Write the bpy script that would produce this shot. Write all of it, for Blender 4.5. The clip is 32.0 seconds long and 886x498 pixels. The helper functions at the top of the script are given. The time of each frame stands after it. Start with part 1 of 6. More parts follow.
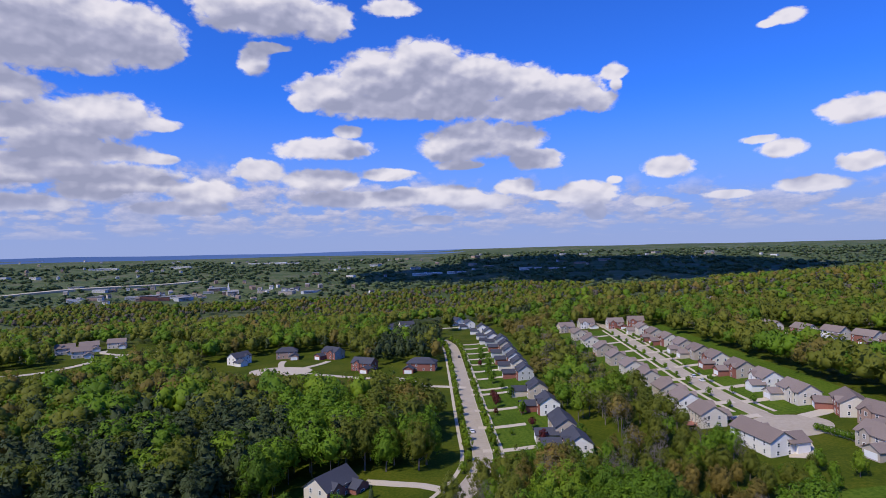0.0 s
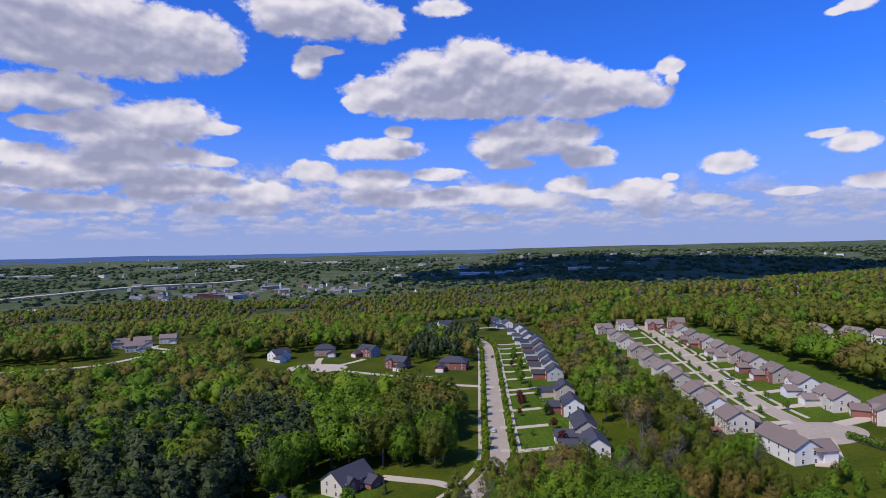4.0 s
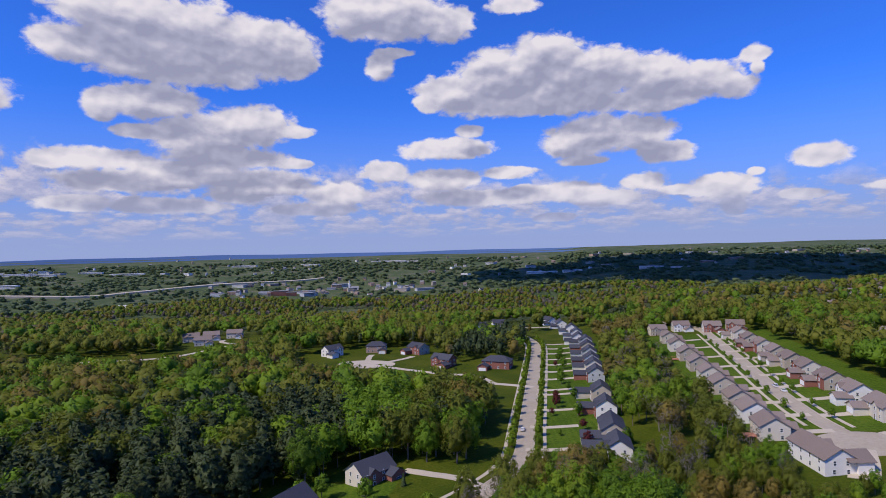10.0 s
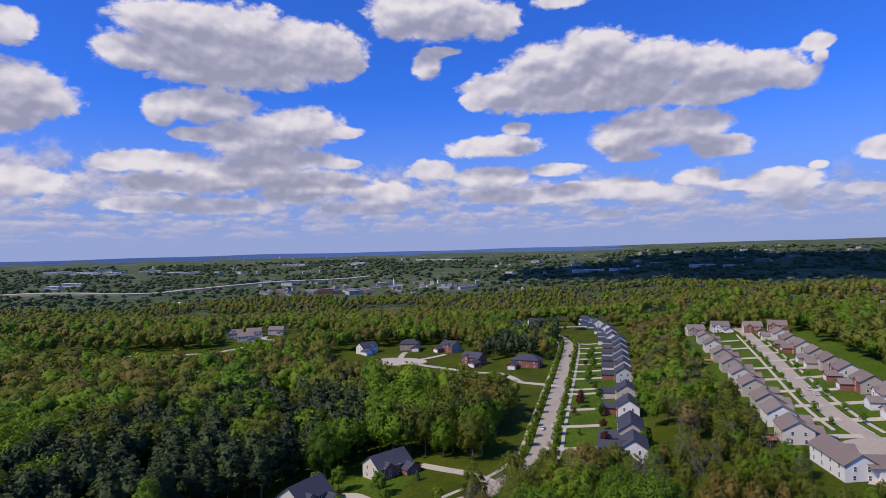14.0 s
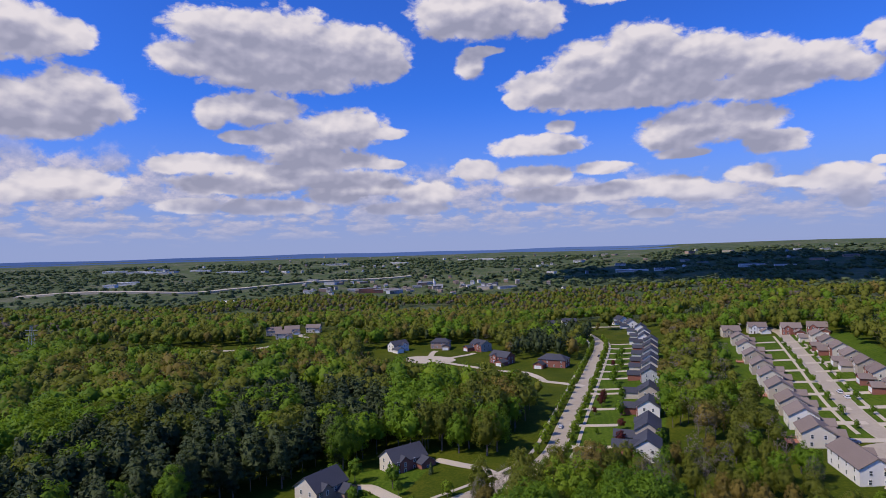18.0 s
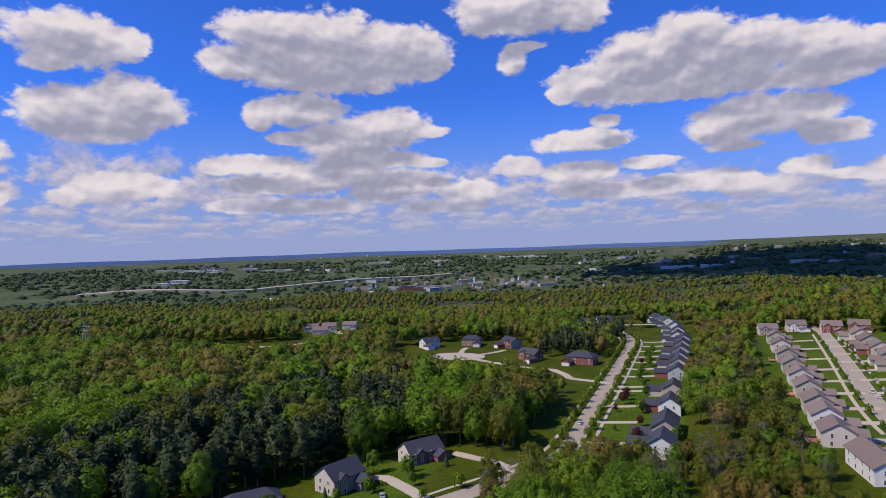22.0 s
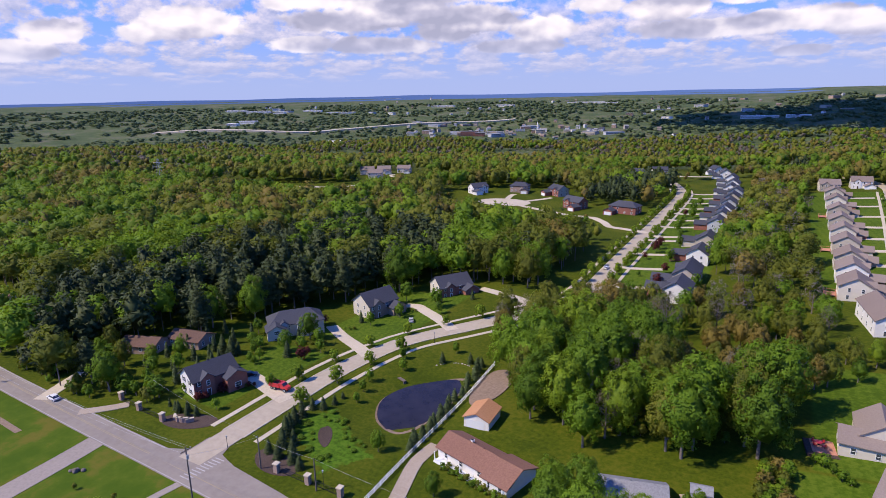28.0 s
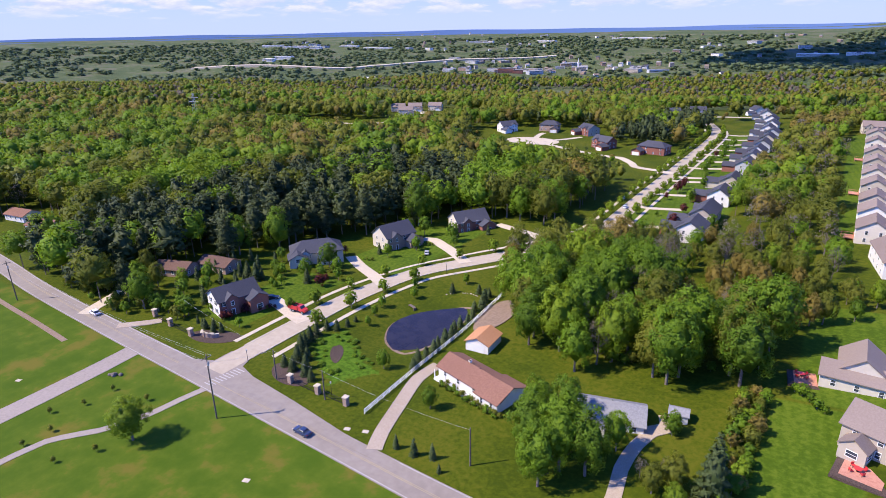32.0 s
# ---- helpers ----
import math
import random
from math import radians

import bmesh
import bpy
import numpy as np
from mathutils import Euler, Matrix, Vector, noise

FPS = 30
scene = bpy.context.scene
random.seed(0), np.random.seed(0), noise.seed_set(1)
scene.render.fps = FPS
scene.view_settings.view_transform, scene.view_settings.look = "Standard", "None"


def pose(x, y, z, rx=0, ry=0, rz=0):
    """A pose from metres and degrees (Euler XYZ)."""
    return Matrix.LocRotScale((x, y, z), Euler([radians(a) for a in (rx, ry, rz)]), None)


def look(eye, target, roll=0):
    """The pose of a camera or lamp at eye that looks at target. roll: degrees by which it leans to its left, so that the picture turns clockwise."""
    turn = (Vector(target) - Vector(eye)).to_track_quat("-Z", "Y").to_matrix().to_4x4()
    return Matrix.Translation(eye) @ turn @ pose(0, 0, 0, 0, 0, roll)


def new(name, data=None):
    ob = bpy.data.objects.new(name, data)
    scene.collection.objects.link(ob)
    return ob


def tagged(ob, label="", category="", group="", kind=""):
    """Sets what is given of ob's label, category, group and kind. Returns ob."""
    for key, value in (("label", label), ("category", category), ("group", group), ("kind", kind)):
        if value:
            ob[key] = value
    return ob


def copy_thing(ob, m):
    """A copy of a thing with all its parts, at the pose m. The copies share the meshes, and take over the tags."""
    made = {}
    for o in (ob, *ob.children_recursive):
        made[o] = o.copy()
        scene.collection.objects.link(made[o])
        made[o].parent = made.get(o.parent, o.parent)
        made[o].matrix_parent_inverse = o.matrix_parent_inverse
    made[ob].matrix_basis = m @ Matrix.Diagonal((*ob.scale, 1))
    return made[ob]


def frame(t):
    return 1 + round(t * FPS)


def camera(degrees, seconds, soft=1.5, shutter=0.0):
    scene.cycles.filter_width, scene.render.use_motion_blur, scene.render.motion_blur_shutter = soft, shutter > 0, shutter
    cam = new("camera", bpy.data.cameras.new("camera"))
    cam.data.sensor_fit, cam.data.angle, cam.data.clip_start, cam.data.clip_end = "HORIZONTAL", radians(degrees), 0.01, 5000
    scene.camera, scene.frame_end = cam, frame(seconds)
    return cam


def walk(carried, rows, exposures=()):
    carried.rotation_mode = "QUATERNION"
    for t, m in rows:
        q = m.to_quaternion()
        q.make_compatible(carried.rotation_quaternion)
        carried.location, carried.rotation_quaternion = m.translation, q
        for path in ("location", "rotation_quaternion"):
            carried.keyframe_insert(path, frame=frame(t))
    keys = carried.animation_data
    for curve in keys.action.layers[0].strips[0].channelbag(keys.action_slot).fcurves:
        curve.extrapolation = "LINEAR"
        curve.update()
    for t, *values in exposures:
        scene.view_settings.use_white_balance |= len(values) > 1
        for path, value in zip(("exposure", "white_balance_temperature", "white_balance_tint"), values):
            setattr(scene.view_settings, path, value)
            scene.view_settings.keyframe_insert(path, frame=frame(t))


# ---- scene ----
cam = camera(73.7, 32.0, soft=0.5)
PATH = [
    (0, (-2.162, 2.631, 80.878), (-1.962, 102.631, 80.828), -1.2),
    (1, (1.057, 2.283, 80.884), (-1.093, 102.233, 80.834), -1.2),
    (2, (4.325, 1.933, 80.920), (-0.025, 101.833, 80.870), -1.2),
    (3, (7.437, 1.110, 81.038), (1.087, 100.910, 80.988), -1.2),
    (6, (17.371, -0.265, 81.052), (5.121, 98.986, 81.152), -1.2),
    (7.5, (22.256, -1.220, 81.484), (7.006, 97.580, 81.434), -1.3),
    (9, (26.547, -1.704, 81.348), (8.297, 96.646, 81.398), -1.3),
    (11, (32.849, -2.481, 81.571), (10.849, 95.069, 81.571), -1.4),
    (13, (39.205, -2.838, 81.597), (13.255, 93.712, 81.597), -1.5),
    (14.5, (44.061, -3.367, 81.803), (15.361, 92.383, 81.753), -1.5),
    (16.5, (50.214, -4.279, 81.641), (18.414, 90.521, 81.641), -1.6),
    (18, (54.650, -4.819, 81.620), (19.850, 88.932, 81.720), -1.6),
    (19, (57.474, -5.112, 81.742), (20.874, 87.938, 81.842), -1.7),
    (20, (60.697, -5.280, 81.782), (22.497, 87.120, 81.932), -1.8),
    (21, (64.221, -5.568, 81.916), (24.471, 86.182, 82.116), -1.9),
    (22, (67.074, -6.158, 81.788), (25.524, 84.792, 81.688), -2.0),
    (22.5, (68.323, -6.051, 81.760), (25.773, 84.449, 80.460), -1.9),
    (23, (69.452, -5.914, 81.745), (25.952, 84.086, 78.745), -1.8),
    (23.5, (70.892, -5.925, 81.706), (26.442, 83.475, 76.506), -1.8),
    (24, (71.843, -6.336, 81.740), (26.593, 82.513, 74.140), -1.6),
    (24.5, (73.201, -6.438, 81.775), (27.201, 81.812, 71.975), -1.6),
    (25, (74.642, -6.627, 81.938), (27.942, 81.023, 70.287), -1.6),
    (25.5, (75.898, -6.770, 82.132), (28.698, 80.230, 68.082), -1.5),
    (27.5, (81.219, -7.353, 82.055), (31.769, 76.347, 58.755), -1.2),
    (28, (82.527, -7.544, 81.912), (32.427, 75.206, 56.512), -1.2),
    (29, (85.049, -7.690, 81.816), (34.049, 73.260, 52.666), -1.2),
    (30, (87.790, -8.197, 81.641), (35.740, 71.403, 50.741), -1.1),
    (31, (90.303, -8.668, 81.772), (37.403, 69.632, 49.022), -1.1),
    (32, (92.877, -9.209, 81.486), (39.177, 67.641, 46.636), -1.1),
]
EXPOSURE = [(0, -0.44, 6220, 16), (9, -0.48, 6360, 17), (18, -0.54, 6540, 17), (24, -0.5, 6750, 18), (26.5, -0.24, 6750, 19), (28.5, 0.02, 6650, 19), (30, 0.20, 6700, 20), (32, 0.46, 6650, 20)]
walk(cam, [(t, look(eye, target, roll)) for t, eye, target, roll in PATH], EXPOSURE)


def sm(a, b, v):
    v = min(1.0, max(0.0, (v - a) / (b - a)))
    return v * v * (3 - 2 * v)


POND = (-3.0, 117.0)


def ground_z(x, y):
    """The height of the ground: a hill on the east, a flat middle, a wide valley in the north and hills behind it."""
    z = 0.085 * min(160, max(0, x - 20)) * sm(60, 200, y + 0.5 * x) + 0.02 * min(500, max(0, x - 180))
    z -= 3.0 * sm(15, 60, -x) * sm(110, 170, y)
    z -= 2.6 * math.exp(-((x - POND[0]) / 13) ** 2 - ((y - POND[1]) / 20) ** 2)
    r = math.hypot(x, y)
    d = y - 0.55 * max(0, x) + 0.25 * max(0, -x)
    z -= 38 * sm(560, 1150, d)
    z += 94 * sm(1900, 4800, r)
    k = sm(700, 1500, r)
    if k > 0:
        z += k * (9 - 6 * sm(2200, 3600, r)) * (math.sin(x / 310 + 1.3) * math.cos(y / 270) + 0.6 * math.sin(x / 140 + y / 190))
    return z

# ---------------------------------------------------------------- light
SUN_FROM = Vector((-0.72, -0.69, 0.0)).normalized()
SUN_EL = radians(48)
SKY_ROT = math.atan2(SUN_FROM.x, SUN_FROM.y)
sun = new("sun", bpy.data.lights.new("sun", "SUN"))
sun.data.energy, sun.data.angle, sun.data.color = 5.0, radians(0.53), (1.0, 0.92, 0.72)
sun.matrix_world = look(SUN_FROM * 10 * math.cos(SUN_EL) + Vector((0, 0, 10 * math.sin(SUN_EL))), (0, 0, 0))

world = bpy.data.worlds.new("sky")
scene.world = world
world.use_nodes = True
wt = world.node_tree
wt.nodes.clear()


class Net:
    """Short ways to add nodes to a tree."""

    def __init__(self, tree):
        self.t = tree

    def add(self, kind, **kw):
        n = self.t.nodes.new(kind)
        for k, v in kw.items():
            if k == "operation":
                n.operation = v
            elif k == "data_type":
                n.data_type = v
            elif k == "blend_type":
                n.blend_type = v
        return n

    def put(self, socket, v):
        if isinstance(v, bpy.types.NodeSocket):
            self.t.links.new(v, socket)
        else:
            socket.default_value = v

    def math(self, op, a, b=0.0, c=None, clamp=False):
        n = self.add("ShaderNodeMath", operation=op)
        n.use_clamp = clamp
        self.put(n.inputs[0], a)
        self.put(n.inputs[1], b)
        if c is not None:
            self.put(n.inputs[2], c)
        return n.outputs[0]

    def mix(self, f, a, b, blend="MIX"):
        n = self.add("ShaderNodeMix", data_type="RGBA", blend_type=blend)
        self.put(n.inputs[0], f)
        self.put(n.inputs[6], a)
        self.put(n.inputs[7], b)
        return n.outputs[2]

    def noise(self, vec, scale, detail=4.0, rough=0.55):
        n = self.add("ShaderNodeTexNoise")
        if vec is not None:
            self.put(n.inputs["Vector"], vec)
        n.inputs["Scale"].default_value = scale
        n.inputs["Detail"].default_value = detail
        n.inputs["Roughness"].default_value = rough
        return n.outputs[0]

    def ramp(self, f, *stops):
        n = self.add("ShaderNodeValToRGB")
        el = n.color_ramp.elements
        while len(el) < len(stops):
            el.new(0.5)
        for e, (p, c) in zip(el, stops):
            e.position = p
            e.color = (*c, 1) if len(c) == 3 else c
        self.put(n.inputs[0], f)
        return n.outputs[0]

    def map(self, v, a, b, c=0.0, d=1.0):
        n = self.add("ShaderNodeMapRange")
        n.interpolation_type = "SMOOTHSTEP"
        for i, k in enumerate((v, a, b, c, d)):
            self.put(n.inputs[i], k)
        return n.outputs[0]


W = Net(wt)
sky = W.add("ShaderNodeTexSky")
sky.sky_type = "NISHITA"
sky.sun_disc = False
sky.sun_elevation, sky.sun_rotation = SUN_EL, SKY_ROT
sky.air_density, sky.dust_density, sky.ozone_density = 1.0, 0.4, 3.0
way = W.add("ShaderNodeTexCoord").outputs["Generated"]
sep = W.add("ShaderNodeSeparateXYZ")
W.put(sep.inputs[0], way)
az = W.math("MULTIPLY", W.math("ARCTAN2", sep.outputs[0], sep.outputs[1]), 180 / math.pi)
el_ = W.math("MULTIPLY", W.math("ARCSINE", sep.outputs[2]), 180 / math.pi)
# billows: noise in angle space
flat = W.add("ShaderNodeCombineXYZ")
W.put(flat.inputs[0], az)
W.put(flat.inputs[1], el_)
# the clouds as heaps of cushions: bearing, height, half width and half height, in degrees
HIGH_CLOUDS = [
    (-36.0, 19.1, 8.6, 2.7), (-43.7, 17.2, 3.3, 1.6), (-27.4, 18.5, 4.3, 2.6), (-34.7, 16.7, 8.3, 2.1), (-39.1, 20.2, 6.5, 1.7), (-25.4, 17.4, 2.6, 1.7), (-16.2, 21.5, 6.5, 2.3), (-18.9, 21.9, 4.8, 1.6),
    (-10.8, 20.7, 2.5, 1.7), (-17.3, 17.2, 1.5, 1.4), (-16.2, 18.4, 2.0, 0.5), (-4.2, 22.2, 2.7, 0.8),
]
BROAD_CLOUD = [
    (0.5, 15.2, 8.6, 2.0),
    (-1.4, 17.6, 3.7, 2.1), (-6.0, 16.4, 4.1, 2.3), (3.6, 16.2, 4.1, 2.0), (8.0, 15.2, 3.4, 1.8), (12.7, 14.2, 3.4, 1.7), (14.9, 13.4, 2.2, 1.3), (-10.4, 14.8, 3.6, 1.6), (-12.6, 14.0, 1.6, 0.9),
    (-2.3, 13.6, 9.5, 1.4), (8.0, 13.1, 5.8, 1.1), (16.5, 15.7, 1.2, 0.8), (16.7, 14.6, 0.7, 0.6), (3.4, 10.4, 4.8, 1.8), (1.3, 9.6, 3.6, 1.6), (6.9, 10.2, 3.2, 1.5), (9.3, 8.3, 2.6, 1.0),
    (1.8, 8.0, 2.6, 0.5), (-11.1, 9.6, 4.4, 1.1), (-8.8, 11.2, 1.4, 0.6), (-17.1, 7.6, 2.3, 1.0),
]
WEST_CLOUDS = [
    (-37.5, 13.2, 4.9, 1.6), (-41.4, 12.7, 1.7, 1.3), (-30.1, 11.5, 4.4, 1.9), (-33.4, 10.6, 5.2, 2.0), (-25.5, 11.2, 2.1, 0.6), (-38.4, 10.7, 2.6, 0.7), (-31.6, 8.7, 5.8, 1.1),
    (-41.9, 8.3, 4.5, 1.0), (-45.0, 8.1, 1.9, 0.8), (-34.9, 7.6, 5.5, 0.9), (-25.6, 8.3, 2.1, 0.5), (-39.0, 6.5, 6.0, 1.0), (-28.2, 6.5, 5.5, 1.3), (-30.7, 5.4, 2.9, 0.9), (-22.0, 5.4, 3.2, 1.2),
    (-43.5, 4.5, 3.2, 0.7), (-23.6, 4.1, 4.2, 0.7), (-36.4, 4.4, 5.4, 0.8),
]
LOW_CLOUDS = [
    (-11.1, 6.7, 3.6, 1.2), (-5.1, 7.2, 2.7, 0.7), (-7.3, 4.9, 7.0, 0.9), (0.2, 5.1, 4.7, 1.0), (-3.5, 5.3, 2.7, 0.8), (7.3, 5.8, 2.0, 0.9), (3.8, 4.5, 4.1, 0.8), (13.9, 4.9, 3.1, 1.1),
    (14.7, 3.1, 1.1, 0.9), (10.2, 4.9, 1.9, 0.5), (19.8, 3.9, 1.8, 0.5), (16.5, 6.1, 0.8, 0.4), (21.0, 7.0, 2.3, 1.0), (-0.9, 2.8, 2.1, 0.5),
]
EAST_CLOUDS = [
    (30.1, 7.8, 2.0, 0.8), (28.3, 8.7, 1.5, 0.4), (35.1, 10.4, 2.6, 1.1), (36.9, 10.4, 1.4, 0.9), (35.5, 6.2, 1.6, 0.8), (31.9, 4.7, 3.0, 0.7), (30.7, 18.2, 1.5, 0.7), (29.3, 17.9, 1.1, 0.4),
    (26.0, 4.3, 2.0, 0.4),
]
FAR_WEST_CLOUDS = [
    (-56.9, 12.3, 3.4, 2.3), (-51.7, 13.0, 4.4, 2.2), (-54.6, 10.9, 4.7, 1.3), (-56.7, 17.8, 4.5, 2.1), (-52.4, 18.0, 2.1, 1.2), (-58.2, 15.9, 1.8, 1.0), (-52.7, 6.2, 4.9, 1.3), (-56.3, 5.4, 2.6, 0.8),
    (-63.1, 8.8, 2.7, 1.2), (-62.7, 5.2, 2.5, 0.9), (-66.5, 11.4, 3.6, 2.3), (-70.2, 8.0, 3.5, 1.9), (-66.3, 3.8, 4.3, 0.8),
]


def shift(vec, du, dv):
    n = W.add("ShaderNodeVectorMath", operation="ADD")
    W.put(n.inputs[0], vec)
    n.inputs[1].default_value = (du, dv, 0)
    return n.outputs[0]


def stretch(vec, ku, kv, du=0.0, dv=0.0):
    n = W.add("ShaderNodeVectorMath", operation="MULTIPLY_ADD")
    W.put(n.inputs[0], vec)
    n.inputs[1].default_value, n.inputs[2].default_value = (ku, kv, 0), (du, dv, 0)
    return n.outputs[0]


def heap(vec):
    """How deep a direction lies inside the heaps: 1 at a cushion's heart, 0 at its rim."""
    best = None
    for a, e, ra, re in HIGH_CLOUDS + BROAD_CLOUD + WEST_CLOUDS + LOW_CLOUDS + EAST_CLOUDS + FAR_WEST_CLOUDS:
        v = stretch(vec, 1 / ra, 1 / re, -a / ra, -e / re)
        n = W.add("ShaderNodeVectorMath", operation="LENGTH")
        W.put(n.inputs[0], v)
        d = n.outputs["Value"]
        best = d if best is None else W.math("SMOOTH_MIN", best, d, 0.3)
    return W.math("SUBTRACT", 1.0, best)


def billow(vec):
    """Rounded puffs with finer puffs on them."""
    wide = W.noise(stretch(vec, 0.16, 0.26), 1.0, 3.0, 0.5)
    puff = W.math("ABSOLUTE", W.math("MULTIPLY_ADD", W.noise(stretch(vec, 0.42, 0.62), 1.0, 6.0, 0.55), 2.0, -1.0))
    return W.math("MULTIPLY_ADD", wide, 0.8, W.math("MULTIPLY_ADD", puff, 0.78, -0.42))


def swell(vec):
    return W.noise(stretch(vec, 0.34, 0.5), 1.0, 2.5, 0.5)


shape = W.math("ADD", heap(flat.outputs[0]), billow(flat.outputs[0]))
dens = W.map(shape, -0.05, 0.26)
# light from above and from the west: how much cloud stands in its way
up_ = shift(flat.outputs[0], -0.6, 1.9)
over = W.math("ADD", heap(up_), W.math("MULTIPLY", billow(up_), 0.55))
relief = W.math("SUBTRACT", swell(flat.outputs[0]), swell(shift(flat.outputs[0], -0.3, 0.55)))
glow = W.math("MULTIPLY_ADD", relief, 1.7, W.map(over, 0.62, -0.40, 0.10, 0.86), clamp=True)
white = W.ramp(glow, (0.0, (0.44, 0.47, 0.63)), (0.3, (0.58, 0.60, 0.76)), (0.6, (0.82, 0.82, 0.92)), (0.95, (1.08, 1.05, 1.08)))
# rows of small clouds towards the horizon, flatter the lower they stand
rows_ = W.add("ShaderNodeCombineXYZ")
W.put(rows_.inputs[0], W.math("MULTIPLY", az, 0.27))
W.put(rows_.inputs[1], W.math("MULTIPLY", W.math("LOGARITHM", W.math("MAXIMUM", W.math("ADD", el_, 1.2), 0.3), math.e), 3.0))
low = W.noise(rows_.outputs[0], 1.15, 5.0, 0.58)
lowb = W.noise(shift(rows_.outputs[0], -0.05, 0.22), 1.15, 5.0, 0.58)
tilt = W.math("MULTIPLY_ADD", az, 0.055, el_)
belt = W.math("MULTIPLY", W.map(tilt, 8.2, 4.6), W.map(el_, 0.6, 2.2))
ldens = W.math("MULTIPLY", W.map(W.math("MULTIPLY_ADD", belt, 0.16, low), 0.56, 0.70), W.math("MULTIPLY", belt, 0.85))
lglow = W.math("MULTIPLY_ADD", W.math("SUBTRACT", low, lowb), 2.6, 0.5, clamp=True)
lwhite = W.ramp(lglow, (0.1, (0.44, 0.49, 0.70)), (0.5, (0.62, 0.64, 0.82)), (0.9, (0.95, 0.89, 0.94)))
blue = W.mix(1.0, sky.outputs[0], (0.032, 0.095, 0.245, 1), "MULTIPLY")
haze = W.math("MULTIPLY", W.map(el_, 15.0, 0.0), 0.85)
blue = W.mix(haze, blue, (0.34, 0.47, 0.90, 1))
out = W.mix(ldens, blue, lwhite)
out = W.mix(dens, out, white)
out = W.mix(W.math("MULTIPLY", W.map(el_, 6.0, 0.2), 0.76), out, (0.45, 0.56, 0.89, 1))
bg = W.add("ShaderNodeBackground")
W.put(bg.inputs[0], out)
bg.inputs[1].default_value = 1.0
wo = W.add("ShaderNodeOutputWorld")
W.put(wo.inputs[0], bg.outputs[0])


# ---------------------------------------------------------------- materials
def material(name, stops, scale=1.0, rough=0.85, metal=0.0, bump=0.2, big=0.05, spread=0.25, rand=0.0, spec=0.3, attr=""):
    """A surface whose colour runs through the stops with noise at two sizes; rand: variation from object to object."""
    m = bpy.data.materials.new(name)
    m.use_nodes = True
    n = Net(m.node_tree)
    bsdf = m.node_tree.nodes["Principled BSDF"]
    co = n.add("ShaderNodeNewGeometry").outputs["Position"]
    a = n.noise(co, scale, 5.0, 0.6)
    b = n.noise(co, big, 3.0, 0.5)
    f = n.math("ADD", n.math("MULTIPLY", a, 0.6), n.math("MULTIPLY", b, 0.4))
    f = n.map(f, 0.5 - spread, 0.5 + spread)
    if attr:
        at = n.add("ShaderNodeAttribute")
        at.attribute_name = attr
        r = n.add("ShaderNodeObjectInfo").outputs["Random"]
        f = n.math("ADD", n.math("MULTIPLY_ADD", f, 0.2, n.math("MULTIPLY", r, 0.4)), n.math("MULTIPLY", at.outputs["Fac"], 0.42))
    elif rand:
        r = n.add("ShaderNodeObjectInfo").outputs["Random"]
        f = n.math("ADD", n.math("MULTIPLY", f, 1 - rand), n.math("MULTIPLY", r, rand))
    k = len(stops) - 1
    col = n.ramp(f, *[(i / k, c) for i, c in enumerate(stops)])
    n.put(bsdf.inputs["Base Color"], col)
    bsdf.inputs["Roughness"].default_value = rough
    bsdf.inputs["Metallic"].default_value = metal
    bsdf.inputs["Specular IOR Level"].default_value = spec
    if bump:
        bp = n.add("ShaderNodeBump")
        bp.inputs["Strength"].default_value = bump
        bp.inputs["Distance"].default_value = 0.05
        n.put(bp.inputs["Height"], a)
        n.put(bsdf.inputs["Normal"], bp.outputs[0])
    return m


def leafy(name, stops, attr, thin=0.44):
    """Foliage: colour from leaf to leaf and from tree to tree; thin: how much light passes through the leaves."""
    m = material(name, stops, 0.9, 0.65, bump=0.0, big=0.12, spread=0.2, rand=0.6, spec=0.25, attr=attr)
    n = Net(m.node_tree)
    bsdf = m.node_tree.nodes["Principled BSDF"]
    outn = m.node_tree.nodes["Material Output"]
    tr = n.add("ShaderNodeBsdfTranslucent")
    col = bsdf.inputs["Base Color"].links[0].from_socket
    n.put(tr.inputs[0], n.mix(0.3, col, (0.15, 0.22, 0.012, 1)))
    mx = n.add("ShaderNodeMixShader")
    mx.inputs[0].default_value = thin
    n.put(mx.inputs[1], bsdf.outputs[0])
    n.put(mx.inputs[2], tr.outputs[0])
    n.put(outn.inputs[0], mx.outputs[0])
    return m


ASPHALT = material("road_concrete", [(0.36, 0.30, 0.222), (0.41, 0.345, 0.26), (0.455, 0.385, 0.295)], 0.6, 0.9, big=0.08)
MAINROAD = material("old_asphalt", [(0.225, 0.190, 0.160), (0.262, 0.224, 0.190), (0.295, 0.255, 0.218)], 0.5, 0.9, big=0.06)
CONCRETE = material("concrete", [(0.45, 0.38, 0.28), (0.52, 0.445, 0.335), (0.58, 0.50, 0.39)], 2.0, 0.9)
PAVEPATH = material("path_asphalt", [(0.24, 0.20, 0.17), (0.30, 0.255, 0.22), (0.34, 0.29, 0.25)], 1.5, 0.9)
GRAVEL = material("gravel", [(0.30, 0.235, 0.175), (0.37, 0.30, 0.23), (0.43, 0.355, 0.28)], 3.0, 0.95)
YELLOW = material("yellow_line", [(0.27, 0.225, 0.17), (0.40, 0.32, 0.18)], 2.0, 0.8)
WHITELINE = material("white_line", [(0.28, 0.26, 0.25), (0.50, 0.48, 0.46)], 3.0, 0.8)
